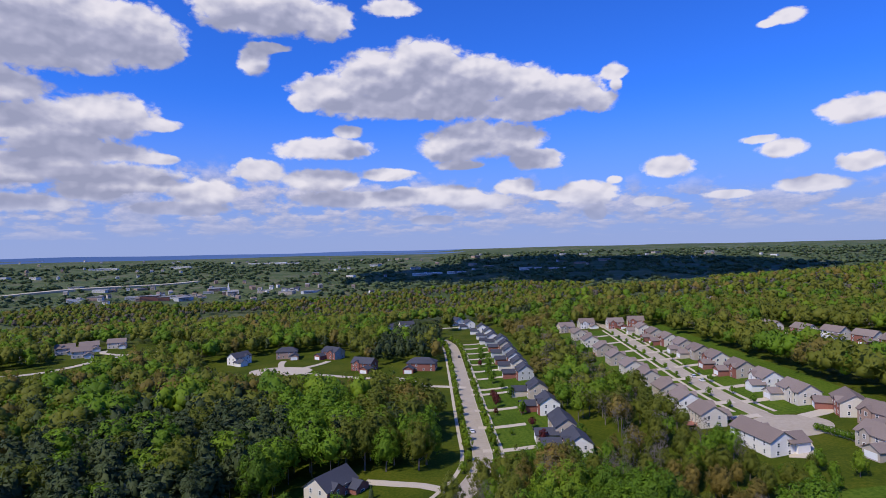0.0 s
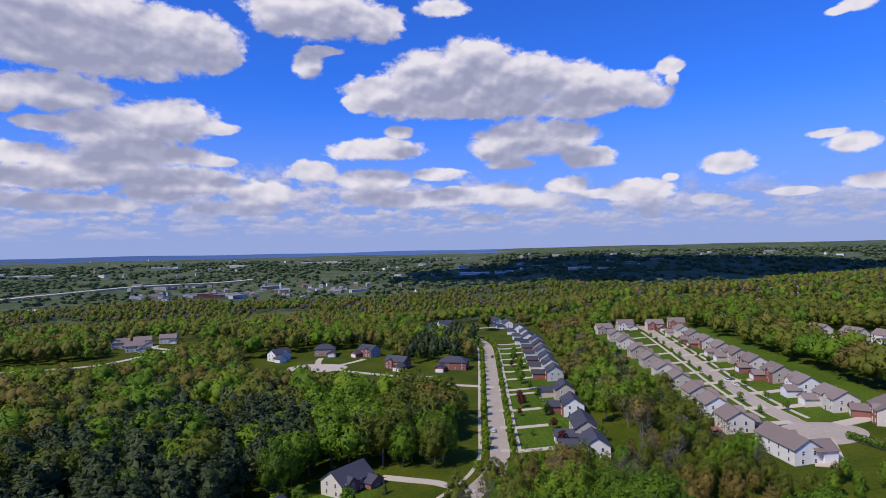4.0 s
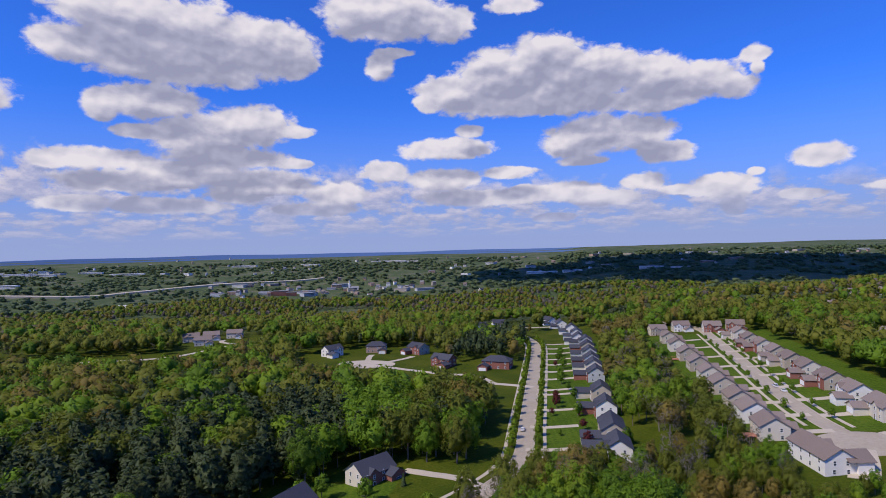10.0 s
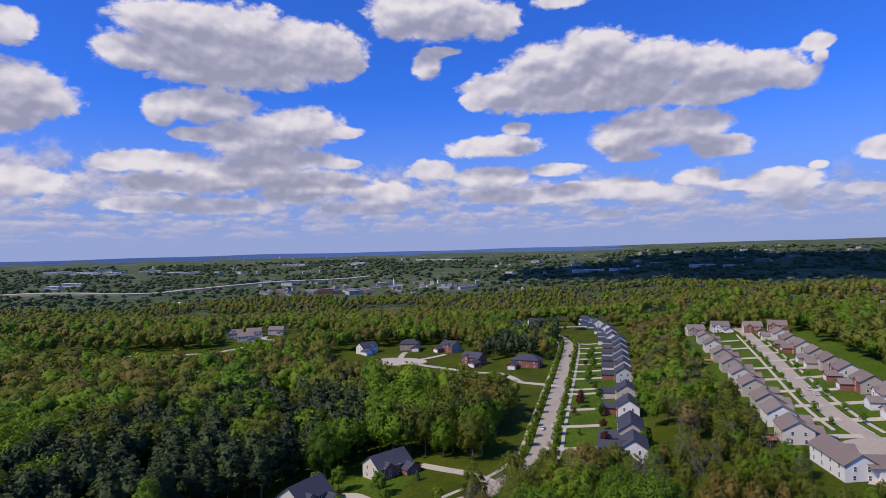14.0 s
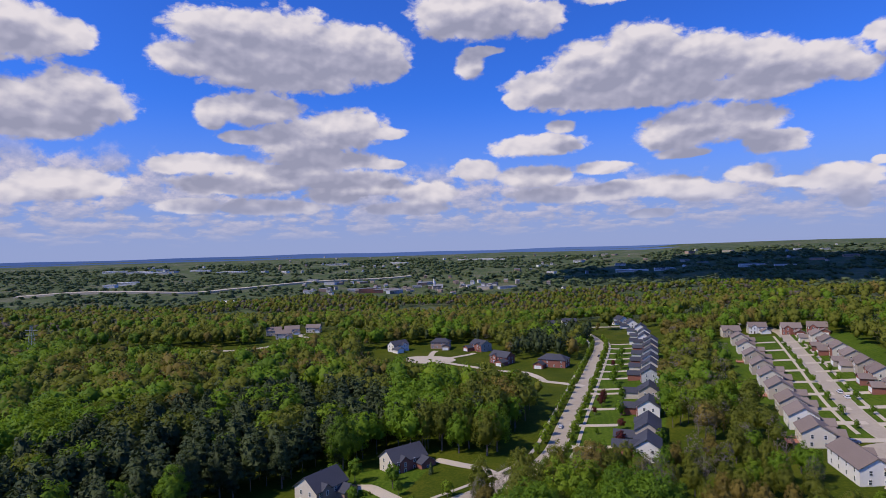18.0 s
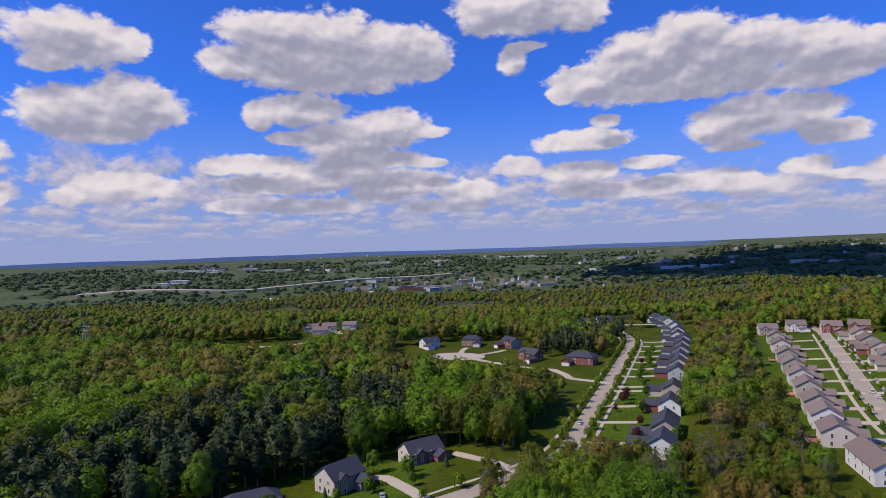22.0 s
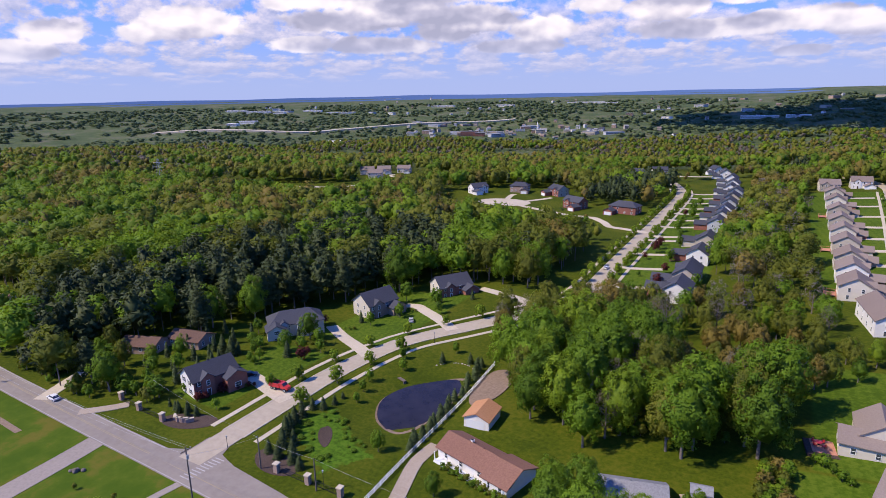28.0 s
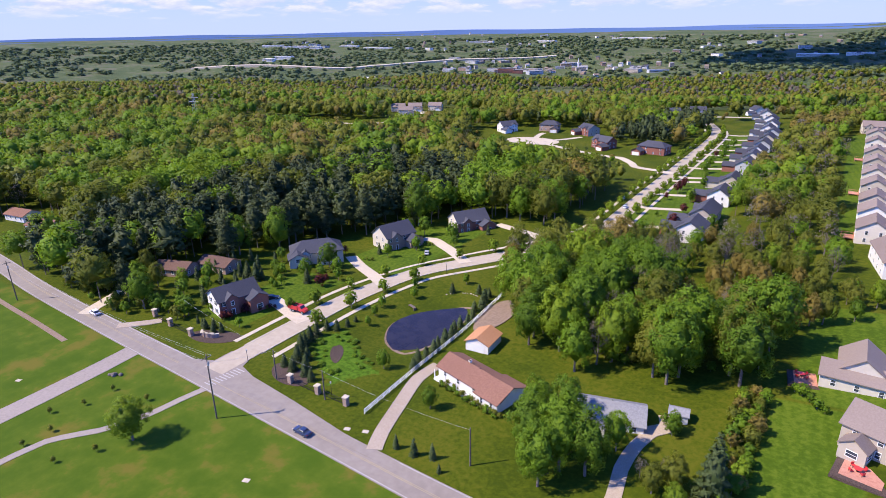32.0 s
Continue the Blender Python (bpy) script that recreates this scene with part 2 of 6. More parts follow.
MULCH = material("mulch", [(0.035, 0.024, 0.02), (0.075, 0.05, 0.04), (0.12, 0.085, 0.07)], 4.0, 0.95)
DIRT = material("bare_earth", [(0.16, 0.11, 0.08), (0.24, 0.17, 0.12), (0.30, 0.22, 0.16)], 1.5, 0.95)
ROOF_SLATE = material("slate_shingles", [(0.036, 0.038, 0.050), (0.058, 0.060, 0.076), (0.084, 0.086, 0.102)], 3.0, 0.85, rand=0.35)
ROOF_BROWN = material("taupe_shingles", [(0.17, 0.128, 0.108), (0.225, 0.175, 0.148), (0.28, 0.225, 0.192)], 3.0, 0.88, rand=0.45)
ROOF_RUST = material("rust_shingles", [(0.17, 0.085, 0.06), (0.23, 0.115, 0.08), (0.29, 0.15, 0.105)], 3.0, 0.9)
ROOF_DARK = material("dark_brown_shingles", [(0.095, 0.055, 0.042), (0.135, 0.078, 0.058), (0.17, 0.10, 0.076)], 3.0, 0.9)
ROOF_ORANGE = material("orange_shingles", [(0.34, 0.16, 0.075), (0.44, 0.21, 0.10), (0.50, 0.26, 0.13)], 3.0, 0.9)
ROOF_GREY = material("grey_shingles", [(0.17, 0.17, 0.175), (0.24, 0.24, 0.25), (0.31, 0.31, 0.315)], 3.0, 0.88)
SIDING_WHITE = material("white_siding", [(0.70, 0.67, 0.62), (0.76, 0.73, 0.68), (0.80, 0.77, 0.72)], 1.0, 0.6)
SIDING_CREAM = material("cream_siding", [(0.54, 0.48, 0.40), (0.62, 0.56, 0.47), (0.68, 0.62, 0.53)], 1.0, 0.6, rand=0.5)
SIDING_BEIGE = material("beige_siding", [(0.36, 0.30, 0.24), (0.46, 0.395, 0.32), (0.56, 0.49, 0.41)], 0.8, 0.65, rand=0.7)
SIDING_GREY = material("grey_siding", [(0.34, 0.35, 0.36), (0.44, 0.45, 0.46), (0.54, 0.55, 0.56)], 0.8, 0.65, rand=0.6)
BRICK = material("red_brick", [(0.20, 0.075, 0.055), (0.28, 0.11, 0.08), (0.36, 0.16, 0.12)], 6.0, 0.9, rand=0.25)
BRICK_PALE = material("pale_brick", [(0.27, 0.17, 0.13), (0.36, 0.25, 0.195), (0.45, 0.33, 0.27)], 6.0, 0.9)
TRIM = material("white_trim", [(0.74, 0.74, 0.72), (0.80, 0.80, 0.78)], 1.0, 0.5)
GLASS = material("dark_window_glass", [(0.03, 0.04, 0.05), (0.06, 0.07, 0.09)], 0.5, 0.08, bump=0, spec=0.6)
DARKWOOD = material("dark_door", [(0.06, 0.03, 0.03), (0.10, 0.05, 0.04)], 2.0, 0.6)
SHUTTER = material("shutter_paint", [(0.02, 0.022, 0.03), (0.035, 0.04, 0.05)], 2.0, 0.6)
BARK = material("bark", [(0.10, 0.08, 0.065), (0.17, 0.14, 0.12), (0.24, 0.205, 0.18)], 3.0, 0.95)
POLEWOOD = material("weathered_pole", [(0.09, 0.07, 0.055), (0.15, 0.12, 0.10), (0.20, 0.165, 0.14)], 3.0, 0.95)
DECKRED = material("red_deck_pavers", [(0.36, 0.15, 0.10), (0.48, 0.22, 0.15), (0.55, 0.28, 0.20)], 2.0, 0.85)
REDPAINT = material("red_paint", [(0.50, 0.03, 0.035), (0.58, 0.045, 0.05)], 0.6, 0.35, bump=0, spec=0.5)
BLACKMETAL = material("black_metal", [(0.015, 0.015, 0.017), (0.03, 0.03, 0.033)], 1.0, 0.45, bump=0)
GREYMETAL = material("grey_metal", [(0.30, 0.31, 0.32), (0.42, 0.43, 0.44)], 1.0, 0.45, bump=0)
TYRE = material("tyre_rubber", [(0.015, 0.015, 0.015), (0.03, 0.03, 0.03)], 3.0, 0.9, bump=0)
STONE = material("field_stone", [(0.26, 0.22, 0.18), (0.38, 0.33, 0.28), (0.50, 0.45, 0.39)], 4.0, 0.9, rand=0.4)
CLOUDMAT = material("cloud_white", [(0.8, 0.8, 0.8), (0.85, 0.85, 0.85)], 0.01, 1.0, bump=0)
FARWALL = material("pale_far_walls", [(0.50, 0.50, 0.49), (0.62, 0.61, 0.60), (0.76, 0.75, 0.74)], 0.02, 0.7, bump=0, rand=0.7)
# no lamp: the blue of distant air is put into base colour and emission
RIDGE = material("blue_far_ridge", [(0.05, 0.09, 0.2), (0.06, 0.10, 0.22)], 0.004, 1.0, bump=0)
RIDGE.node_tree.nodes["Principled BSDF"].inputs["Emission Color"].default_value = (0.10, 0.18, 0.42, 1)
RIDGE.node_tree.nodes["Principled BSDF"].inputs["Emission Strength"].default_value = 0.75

LEAF_GREEN = leafy("spring_green_leaves", [(0.052, 0.104, 0.010), (0.098, 0.184, 0.012), (0.164, 0.284, 0.016), (0.250, 0.395, 0.026)], "tint")
LEAF_OLIVE = leafy("olive_budding_leaves", [(0.082, 0.108, 0.014), (0.136, 0.162, 0.018), (0.195, 0.212, 0.025), (0.260, 0.268, 0.038)], "tint")
LEAF_RUST = leafy("russet_budding_leaves", [(0.150, 0.128, 0.028), (0.215, 0.172, 0.036), (0.290, 0.215, 0.048), (0.35, 0.27, 0.07)], "tint")
LEAF_LIME = leafy("lime_young_leaves", [(0.090, 0.150, 0.010), (0.150, 0.235, 0.013), (0.220, 0.325, 0.018), (0.310, 0.425, 0.030)], "tint", 0.42)
LEAF_PINE = leafy("dark_pine_needles", [(0.016, 0.028, 0.010), (0.031, 0.048, 0.014), (0.052, 0.074, 0.021), (0.082, 0.106, 0.032)], "tint", 0.12)
LEAF_SPRUCE = leafy("grey_green_needles", [(0.030, 0.050, 0.016), (0.056, 0.084, 0.024), (0.092, 0.124, 0.036)], "tint", 0.15)
LEAF_RED = leafy("maroon_leaves", [(0.07, 0.012, 0.018), (0.12, 0.02, 0.026), (0.16, 0.032, 0.034)], "tint")
TWIGS = leafy("grey_brown_twigs", [(0.15, 0.12, 0.095), (0.21, 0.175, 0.145), (0.27, 0.23, 0.19)], "tint")


# lots with kept lawns: from and to in x and y
LAWNS = [(89, 106, 55, 121), (-66, -46, 84, 96), (-64, -43, 101, 126), (-62, -30, 140, 200), (92, 140, 122, 175), (14, 54, 225, 500), (92, 180, 245, 500)]


def ground_material():
    m = bpy.data.materials.new("grass_and_land")
    m.use_nodes = True
    n = Net(m.node_tree)
    bsdf = m.node_tree.nodes["Principled BSDF"]
    co = n.add("ShaderNodeNewGeometry").outputs["Position"]
    g1 = n.noise(co, 0.9, 6.0, 0.65)
    g2 = n.noise(co, 0.045, 4.0, 0.5)
    lawn = n.ramp(n.map(n.math("ADD", n.math("MULTIPLY", g1, 0.55), n.math("MULTIPLY", g2, 0.45)), 0.36, 0.64),
                  (0.0, (0.037, 0.058, 0.003)), (0.5, (0.060, 0.082, 0.004)), (1.0, (0.092, 0.099, 0.008)))
    field = n.ramp(n.map(n.noise(co, 0.11, 5.0, 0.6), 0.35, 0.68), (0.0, (0.050, 0.096, 0.006)), (0.6, (0.074, 0.116, 0.009)), (1.0, (0.130, 0.118, 0.018)))
    sepn = n.add("ShaderNodeSeparateXYZ")
    n.put(sepn.inputs[0], co)
    south = n.map(sepn.outputs[1], 62.0, 58.0)
    near = n.mix(south, lawn, field)
    # well-kept lawns of the lots, with faint mowing stripes
    stripe = n.math("SINE", n.math("ADD", n.math("MULTIPLY", sepn.outputs[0], 2.3), n.math("MULTIPLY", sepn.outputs[1], 0.35)))
    g3 = n.math("ADD", n.math("MULTIPLY_ADD", stripe, 0.035, g1), n.math("MULTIPLY_ADD", g2, 0.5, -0.25))
    mown = n.ramp(n.map(g3, 0.32, 0.68), (0.0, (0.046, 0.086, 0.005)), (0.5, (0.064, 0.112, 0.007)), (1.0, (0.092, 0.136, 0.011)))
    kept = None
    for x0, x1, y0, y1 in LAWNS:
        k = n.math("MULTIPLY", n.math("MULTIPLY", n.map(sepn.outputs[0], x0 - 0.6, x0 + 0.6), n.map(sepn.outputs[0], x1 + 0.6, x1 - 0.6)),
                   n.math("MULTIPLY", n.map(sepn.outputs[1], y0 - 0.6, y0 + 0.6), n.map(sepn.outputs[1], y1 + 0.6, y1 - 0.6)))
        kept = k if kept is None else n.math("MAXIMUM", kept, k)
    near = n.mix(kept, near, mown)
    # lush wet growth in the dip beside the pond, ragged at its edge
    rag = n.math("MULTIPLY_ADD", n.noise(co, 0.35, 5.0, 0.6), 9.0, -4.5)
    u = n.math("ADD", n.math("MULTIPLY", n.math("ADD", sepn.outputs[0], 10.0), 0.86), n.math("MULTIPLY", n.math("ADD", sepn.outputs[1], -88.5), -0.5))
    v = n.math("ADD", n.math("MULTIPLY", n.math("ADD", sepn.outputs[0], 10.0), 0.5), n.math("MULTIPLY", n.math("ADD", sepn.outputs[1], -88.5), 0.86))
    wet = n.math("MULTIPLY", n.map(n.math("ADD", n.math("ABSOLUTE", u), rag), 13.0, 11.5), n.map(n.math("ADD", n.math("ABSOLUTE", v), rag), 6.5, 5.0))
    near = n.mix(wet, near, n.ramp(n.map(g1, 0.35, 0.65), (0.0, (0.042, 0.090, 0.006)), (0.5, (0.060, 0.132, 0.008)), (1.0, (0.085, 0.158, 0.012))))
    # far land cover: woods of several greens, with fields; distance haze is put into the colour
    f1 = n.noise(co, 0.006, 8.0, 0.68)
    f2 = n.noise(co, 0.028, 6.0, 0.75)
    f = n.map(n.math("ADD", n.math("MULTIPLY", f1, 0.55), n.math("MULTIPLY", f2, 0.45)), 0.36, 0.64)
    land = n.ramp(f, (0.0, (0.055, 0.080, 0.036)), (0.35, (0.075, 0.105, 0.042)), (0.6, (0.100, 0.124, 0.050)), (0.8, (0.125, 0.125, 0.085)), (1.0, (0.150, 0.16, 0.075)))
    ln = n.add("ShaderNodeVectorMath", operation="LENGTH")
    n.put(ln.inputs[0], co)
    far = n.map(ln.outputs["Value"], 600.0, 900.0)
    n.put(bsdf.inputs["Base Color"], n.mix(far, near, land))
    bsdf.inputs["Roughness"].default_value = 0.95
    bsdf.inputs["Specular IOR Level"].default_value = 0.1
    bp = n.add("ShaderNodeBump")
    bp.inputs["Strength"].default_value = 0.5
    n.put(bp.inputs["Distance"], n.map(ln.outputs["Value"], 300.0, 1800.0, 0.06, 9.0))
    n.put(bp.inputs["Height"], n.mix(far, g1, f2))
    n.put(bsdf.inputs["Normal"], bp.outputs[0])
    return m


GROUND = ground_material()


# ---------------------------------------------------------------- mesh helpers
def mesh_of(name, bm, *mats):
    me = bpy.data.meshes.new(name)
    bm.to_mesh(me)
    bm.free()
    for m in mats:
        me.materials.append(m)
    return me


def part(name, bm, mat, parent=None, label="", kind=""):
    """One mesh object out of a bmesh (or a mesh that is shared), under its thing."""
    me = bm if isinstance(bm, bpy.types.Mesh) else mesh_of(name, bm, *(mat if isinstance(mat, (list, tuple)) else (mat,)))
    ob = new(name, me)
    ob.parent = parent
    return tagged(ob, label=label, kind=kind)


def empty(name, m, label, category, group="", kind=""):
    ob = new(name)
    ob.matrix_world = m
    return tagged(ob, label, category, group, kind)


def box(bm, x0, x1, y0, y1, z0, z1, mat=0):
    v = [bm.verts.new((x, y, z)) for z in (z0, z1) for x, y in ((x0, y0), (x1, y0), (x1, y1), (x0, y1))]
    for f in ((3, 2, 1, 0), (4, 5, 6, 7), (0, 1, 5, 4), (1, 2, 6, 5), (2, 3, 7, 6), (3, 0, 4, 7)):
        bm.faces.new([v[i] for i in f]).material_index = mat
    return v


def boxes(*specs):
    bm = bmesh.new()
    for s in specs:
        box(bm, *s)
    return bm


def tube(bm, a, b, ra, rb, n=6, mat=0):
    a, b = Vector(a), Vector(b)
    d = (b - a).normalized()
    u = d.orthogonal().normalized()
    w = d.cross(u)
    ring = lambda c, r: [bm.verts.new(c + r * (u * math.cos(k * math.tau / n) + w * math.sin(k * math.tau / n))) for k in range(n)]  # noqa: E731
    p, q = ring(a, ra), ring(b, rb)
    for k in range(n):
        bm.faces.new((p[k], p[(k + 1) % n], q[(k + 1) % n], q[k])).material_index = mat
    bm.faces.new(p[::-1]).material_index = mat
    bm.faces.new(q).material_index = mat


def pipe(bm, pts, radii, n=6):
    """One bent tube through the points."""
    pts = [Vector(p) for p in pts]
    rings = []
    for i, p in enumerate(pts):
        d = (pts[min(len(pts) - 1, i + 1)] - pts[max(0, i - 1)]).normalized()
        u = d.cross(Vector((0.31, 0.95, 0.05))).normalized()
        w = d.cross(u)
        rings.append([bm.verts.new(p + radii[i] * (u * math.cos(k * math.tau / n) + w * math.sin(k * math.tau / n))) for k in range(n)])
    for a, b in zip(rings, rings[1:]):
        for k in range(n):
            bm.faces.new((a[k], a[(k + 1) % n], b[(k + 1) % n], b[k]))
    bm.faces.new(rings[0][::-1])
    bm.faces.new(rings[-1])


def array_mesh(name, verts, tris, mats, attr=None, normals=None):
    """A mesh of triangles out of arrays, with a value for each vertex."""
    me = bpy.data.meshes.new(name)
    me.vertices.add(len(verts))
    me.vertices.foreach_set("co", np.ascontiguousarray(verts, dtype=np.float32).ravel())
    me.loops.add(len(tris) * 3)
    me.loops.foreach_set("vertex_index", np.ascontiguousarray(tris, dtype=np.int32).ravel())
    me.polygons.add(len(tris))
    me.polygons.foreach_set("loop_start", np.arange(0, len(tris) * 3, 3, dtype=np.int32))
    me.polygons.foreach_set("loop_total", np.full(len(tris), 3, dtype=np.int32))
    for m in mats:
        me.materials.append(m)
    if attr is not None:
        at = me.attributes.new("tint", "FLOAT", "POINT")
        at.data.foreach_set("value", np.ascontiguousarray(attr, dtype=np.float32))
    me.update(calc_edges=True)
    if normals is not None:
        me.normals_split_custom_set_from_vertices(normals)
    return me


def smooth_line(pts, step=3.0):
    """Points along a Catmull-Rom curve through pts."""
    pts = [Vector((*p, 0)) for p in pts]
    out = []
    for i in range(len(pts) - 1):
        a, b, c, d = pts[max(0, i - 1)], pts[i], pts[i + 1], pts[min(len(pts) - 1, i + 2)]
        n = max(1, int((c - b).length / step))
        for k in range(n):
            t = k / n
            out.append(0.5 * (2 * b + (c - a) * t + (2 * a - 5 * b + 4 * c - d) * t * t + (3 * b - a - 3 * c + d) * t ** 3))
    out.append(pts[-1])
    return out


def shifted(line, off):
    """The line moved to its right by off metres."""
    out = []
    for i, p in enumerate(line):
        d = line[min(len(line) - 1, i + 1)] - line[max(0, i - 1)]
        d.normalize()
        out.append(p + Vector((d.y, -d.x, 0)) * off)
    return out


def slab(line, width, lift, thick=0.25):
    """A strip of paving along a line, lying on the ground."""
    bm = bmesh.new()
    left, right = shifted(line, -width / 2), shifted(line, width / 2)
    rows = []
    for a, b in zip(left, right):
        row = []
        for p in (a, b):
            z = ground_z(p.x, p.y) + lift
            row += [bm.verts.new((p.x, p.y, z)), bm.verts.new((p.x, p.y, z - thick))]
        rows.append(row)
    for r, s in zip(rows, rows[1:]):
        bm.faces.new((r[0], r[2], s[2], s[0]))
        bm.faces.new((r[1], r[0], s[0], s[1]))
        bm.faces.new((r[2], r[3], s[3], s[2]))
    for r in (rows[0], rows[-1]):
        bm.faces.new((r[0], r[1], r[3], r[2]))
    bmesh.ops.recalc_face_normals(bm, faces=bm.faces)
    return bm


def patch(pts, lift, thick=0.25):
    """A flat patch of paving or planting with the given outline, lying on the ground."""
    bm = bmesh.new()
    top = [bm.verts.new((x, y, ground_z(x, y) + lift)) for x, y in pts]
    low = [bm.verts.new((x, y, ground_z(x, y) + lift - thick)) for x, y in pts]
    f = bm.faces.new(top)
    for i in range(len(pts)):
        j = (i + 1) % len(pts)
        bm.faces.new((top[i], top[j], low[j], low[i]))
    bmesh.ops.triangulate(bm, faces=[f])
    bmesh.ops.recalc_face_normals(bm, faces=bm.faces)
    return bm


def oval(cx, cy, rx, ry, n=28, wob=0.0, turn=0.0):
    out = []
    for k in range(n):
        a = k * math.tau / n
        r = 1 + wob * (math.sin(2 * a + 1) + 0.6 * math.sin(3 * a))
        x, y = rx * r * math.cos(a), ry * r * math.sin(a)
        out.append((cx + x * math.cos(turn) - y * math.sin(turn), cy + x * math.sin(turn) + y * math.cos(turn)))
    return out


def on_ground(x, y, yaw=0.0, dz=0.0):
    return pose(x, y, ground_z(x, y) + dz, 0, 0, yaw)


# ---------------------------------------------------------------- the ground
def spread(lo, hi, a, b, step, grow=1.16):
    mid = list(np.arange(a, b + 0.1, step))
    s, v = step, b
    while v < hi:
        s *= grow
        v += s
        mid.append(min(v, hi))
    s, v = step, a
    while v > lo:
        s *= grow
        v -= s
        mid.insert(0, max(v, lo))
    return mid


gx, gy = spread(-4900, 4900, -320, 300, 5.0), spread(-3000, 4900, -30, 620, 5.0)
gv = np.array([(x, y, ground_z(x, y)) for y in gy for x in gx])
nx = len(gx)
gi = np.array([(r * nx + c, r * nx + c + 1, (r + 1) * nx + c + 1, (r + 1) * nx + c) for r in range(len(gy) - 1) for c in range(nx - 1)])
gt = np.concatenate([gi[:, [0, 1, 2]], gi[:, [0, 2, 3]]])
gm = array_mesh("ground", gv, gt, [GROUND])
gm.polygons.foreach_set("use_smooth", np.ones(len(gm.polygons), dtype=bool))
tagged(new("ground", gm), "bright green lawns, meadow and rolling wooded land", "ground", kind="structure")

# the blue ridges at the skyline, behind everything; their haze is colour and glow
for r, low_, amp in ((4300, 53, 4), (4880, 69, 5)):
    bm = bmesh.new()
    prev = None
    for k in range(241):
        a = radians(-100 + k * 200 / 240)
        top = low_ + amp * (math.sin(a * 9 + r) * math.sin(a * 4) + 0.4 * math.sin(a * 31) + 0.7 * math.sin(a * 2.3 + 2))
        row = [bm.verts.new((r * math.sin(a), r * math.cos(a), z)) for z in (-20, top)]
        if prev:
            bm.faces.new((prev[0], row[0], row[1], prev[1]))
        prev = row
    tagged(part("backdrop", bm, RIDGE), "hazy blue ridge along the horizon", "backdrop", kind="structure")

# ---------------------------------------------------------------- roads and paving
MAIN = smooth_line([(-420, 80), (-300, 74.5), (-177, 68), (-130, 64.4), (-75, 62.8), (-40, 62.3), (15, 61.3), (60, 60.3), (200, 58), (420, 54)], 6)
STREET = smooth_line([(-32, 65), (-32.2, 78), (-32.5, 97), (-32.6, 112), (-31.4, 127), (-28.8, 141), (-25.2, 150.5), (-14.4, 167.0), (-4.6, 183), (3, 197), (9.2, 213), (12, 232), (11.2, 266),
                      (9.8, 327), (8.0, 405), (5.6, 478), (0.5, 512), (-11, 546), (-28, 588), (-40, 640)], 4)
STREETB = smooth_line([(131, 236), (128, 262), (128.2, 305), (132.5, 380), (137.5, 478), (138, 520), (128, 560), (110, 590)], 5)
tagged(part("road", slab(MAIN, 7.2, 0.10), MAINROAD), "sun-bleached grey asphalt country road", "road", kind="structure")
tagged(part("road", slab(STREET, 7.2, 0.14), ASPHALT), "pale concrete residential street", "road", kind="structure")
tagged(part("road", slab(STREETB, 6.9, 0.14), ASPHALT), "pale concrete residential street", "road", kind="structure")
tagged(part("road", patch(oval(131, 232, 16, 13), 0.16), ASPHALT), "round concrete turning circle", "road", kind="structure")
bm = slab(shifted(MAIN, -0.18), 0.14, 0.118, 0.02)
part("lane_line", bm, YELLOW, bpy.data.objects["road"], "faded yellow centre line")
part("lane_line", slab(shifted(MAIN, 0.18), 0.14, 0.118, 0.02), YELLOW, bpy.data.objects["road"], "faded yellow centre line")
for off in (-3.25, 3.25):
    part("edge_line", slab(shifted(MAIN, off), 0.16, 0.118, 0.02), WHITELINE, bpy.data.objects["road"], "worn white edge line")
for k in range(10):
    y_ = 60.2 + 0.95 * k
    part("crosswalk_bar", patch([(-27.4 + 0.15 * k + dx, y_ + dy) for dx, dy in ((-1.5, 0.0), (1.5, 0.1), (1.5, 0.38), (-1.5, 0.28))], 0.165, 0.02), WHITELINE, bpy.data.objects["road"], "white crosswalk bar")
tagged(part("road", patch([(-43, 65.0), (-36, 68.2), (-36.2, 74), (-28.6, 74), (-27.2, 70.5), (-21, 68.8), (-4, 67.2), (14, 65.0), (30, 64.2), (30, 62), (-43, 62)], 0.125), MAINROAD), "widened asphalt at the street corner", "road", kind="structure")
# side lane and footpath on the meadow
tagged(part("road", slab(smooth_line([(-60, 60), (-58.6, 50), (-57.6, 40), (-56.6, 27), (-54.5, -10)], 4), 6.3, 0.08), PAVEPATH), "worn grey lane across the meadow", "road", kind="structure")
tagged(part("path", slab(smooth_line([(-26.5, 59), (-27.6, 52), (-28.4, 45), (-32.0, 36), (-36.6, 30), (-38.6, 22), (-38, -10)], 3), 2.0, 0.09), PAVEPATH), "curving asphalt footpath on the meadow", "path", kind="structure")
# pavements on both sides of the streets, with driveways
walk_l = [p for p in shifted(STREET, -7.9) if 74 < p.y < 520]
walk_r = [p for p in shifted(STREET, 7.9) if 74 < p.y < 520]
for line in (walk_l, walk_r):
    tagged(part("pavement", slab(line, 1.5, 0.11), CONCRETE), "pale concrete pavement along the grass verge", "pavement", kind="structure")
for off in (-7.2, 7.2):
    line = [p for p in shifted(STREETB, off) if 250 < p.y < 500]
    tagged(part("pavement", slab(line, 1.5, 0.13), CONCRETE), "pale concrete pavement along the grass verge", "pavement", kind="structure")


def kerb(line):
    tagged(part("kerb", slab(line, 0.3, 0.20, 0.4), CONCRETE), "low concrete kerb", "kerb", kind="structure")


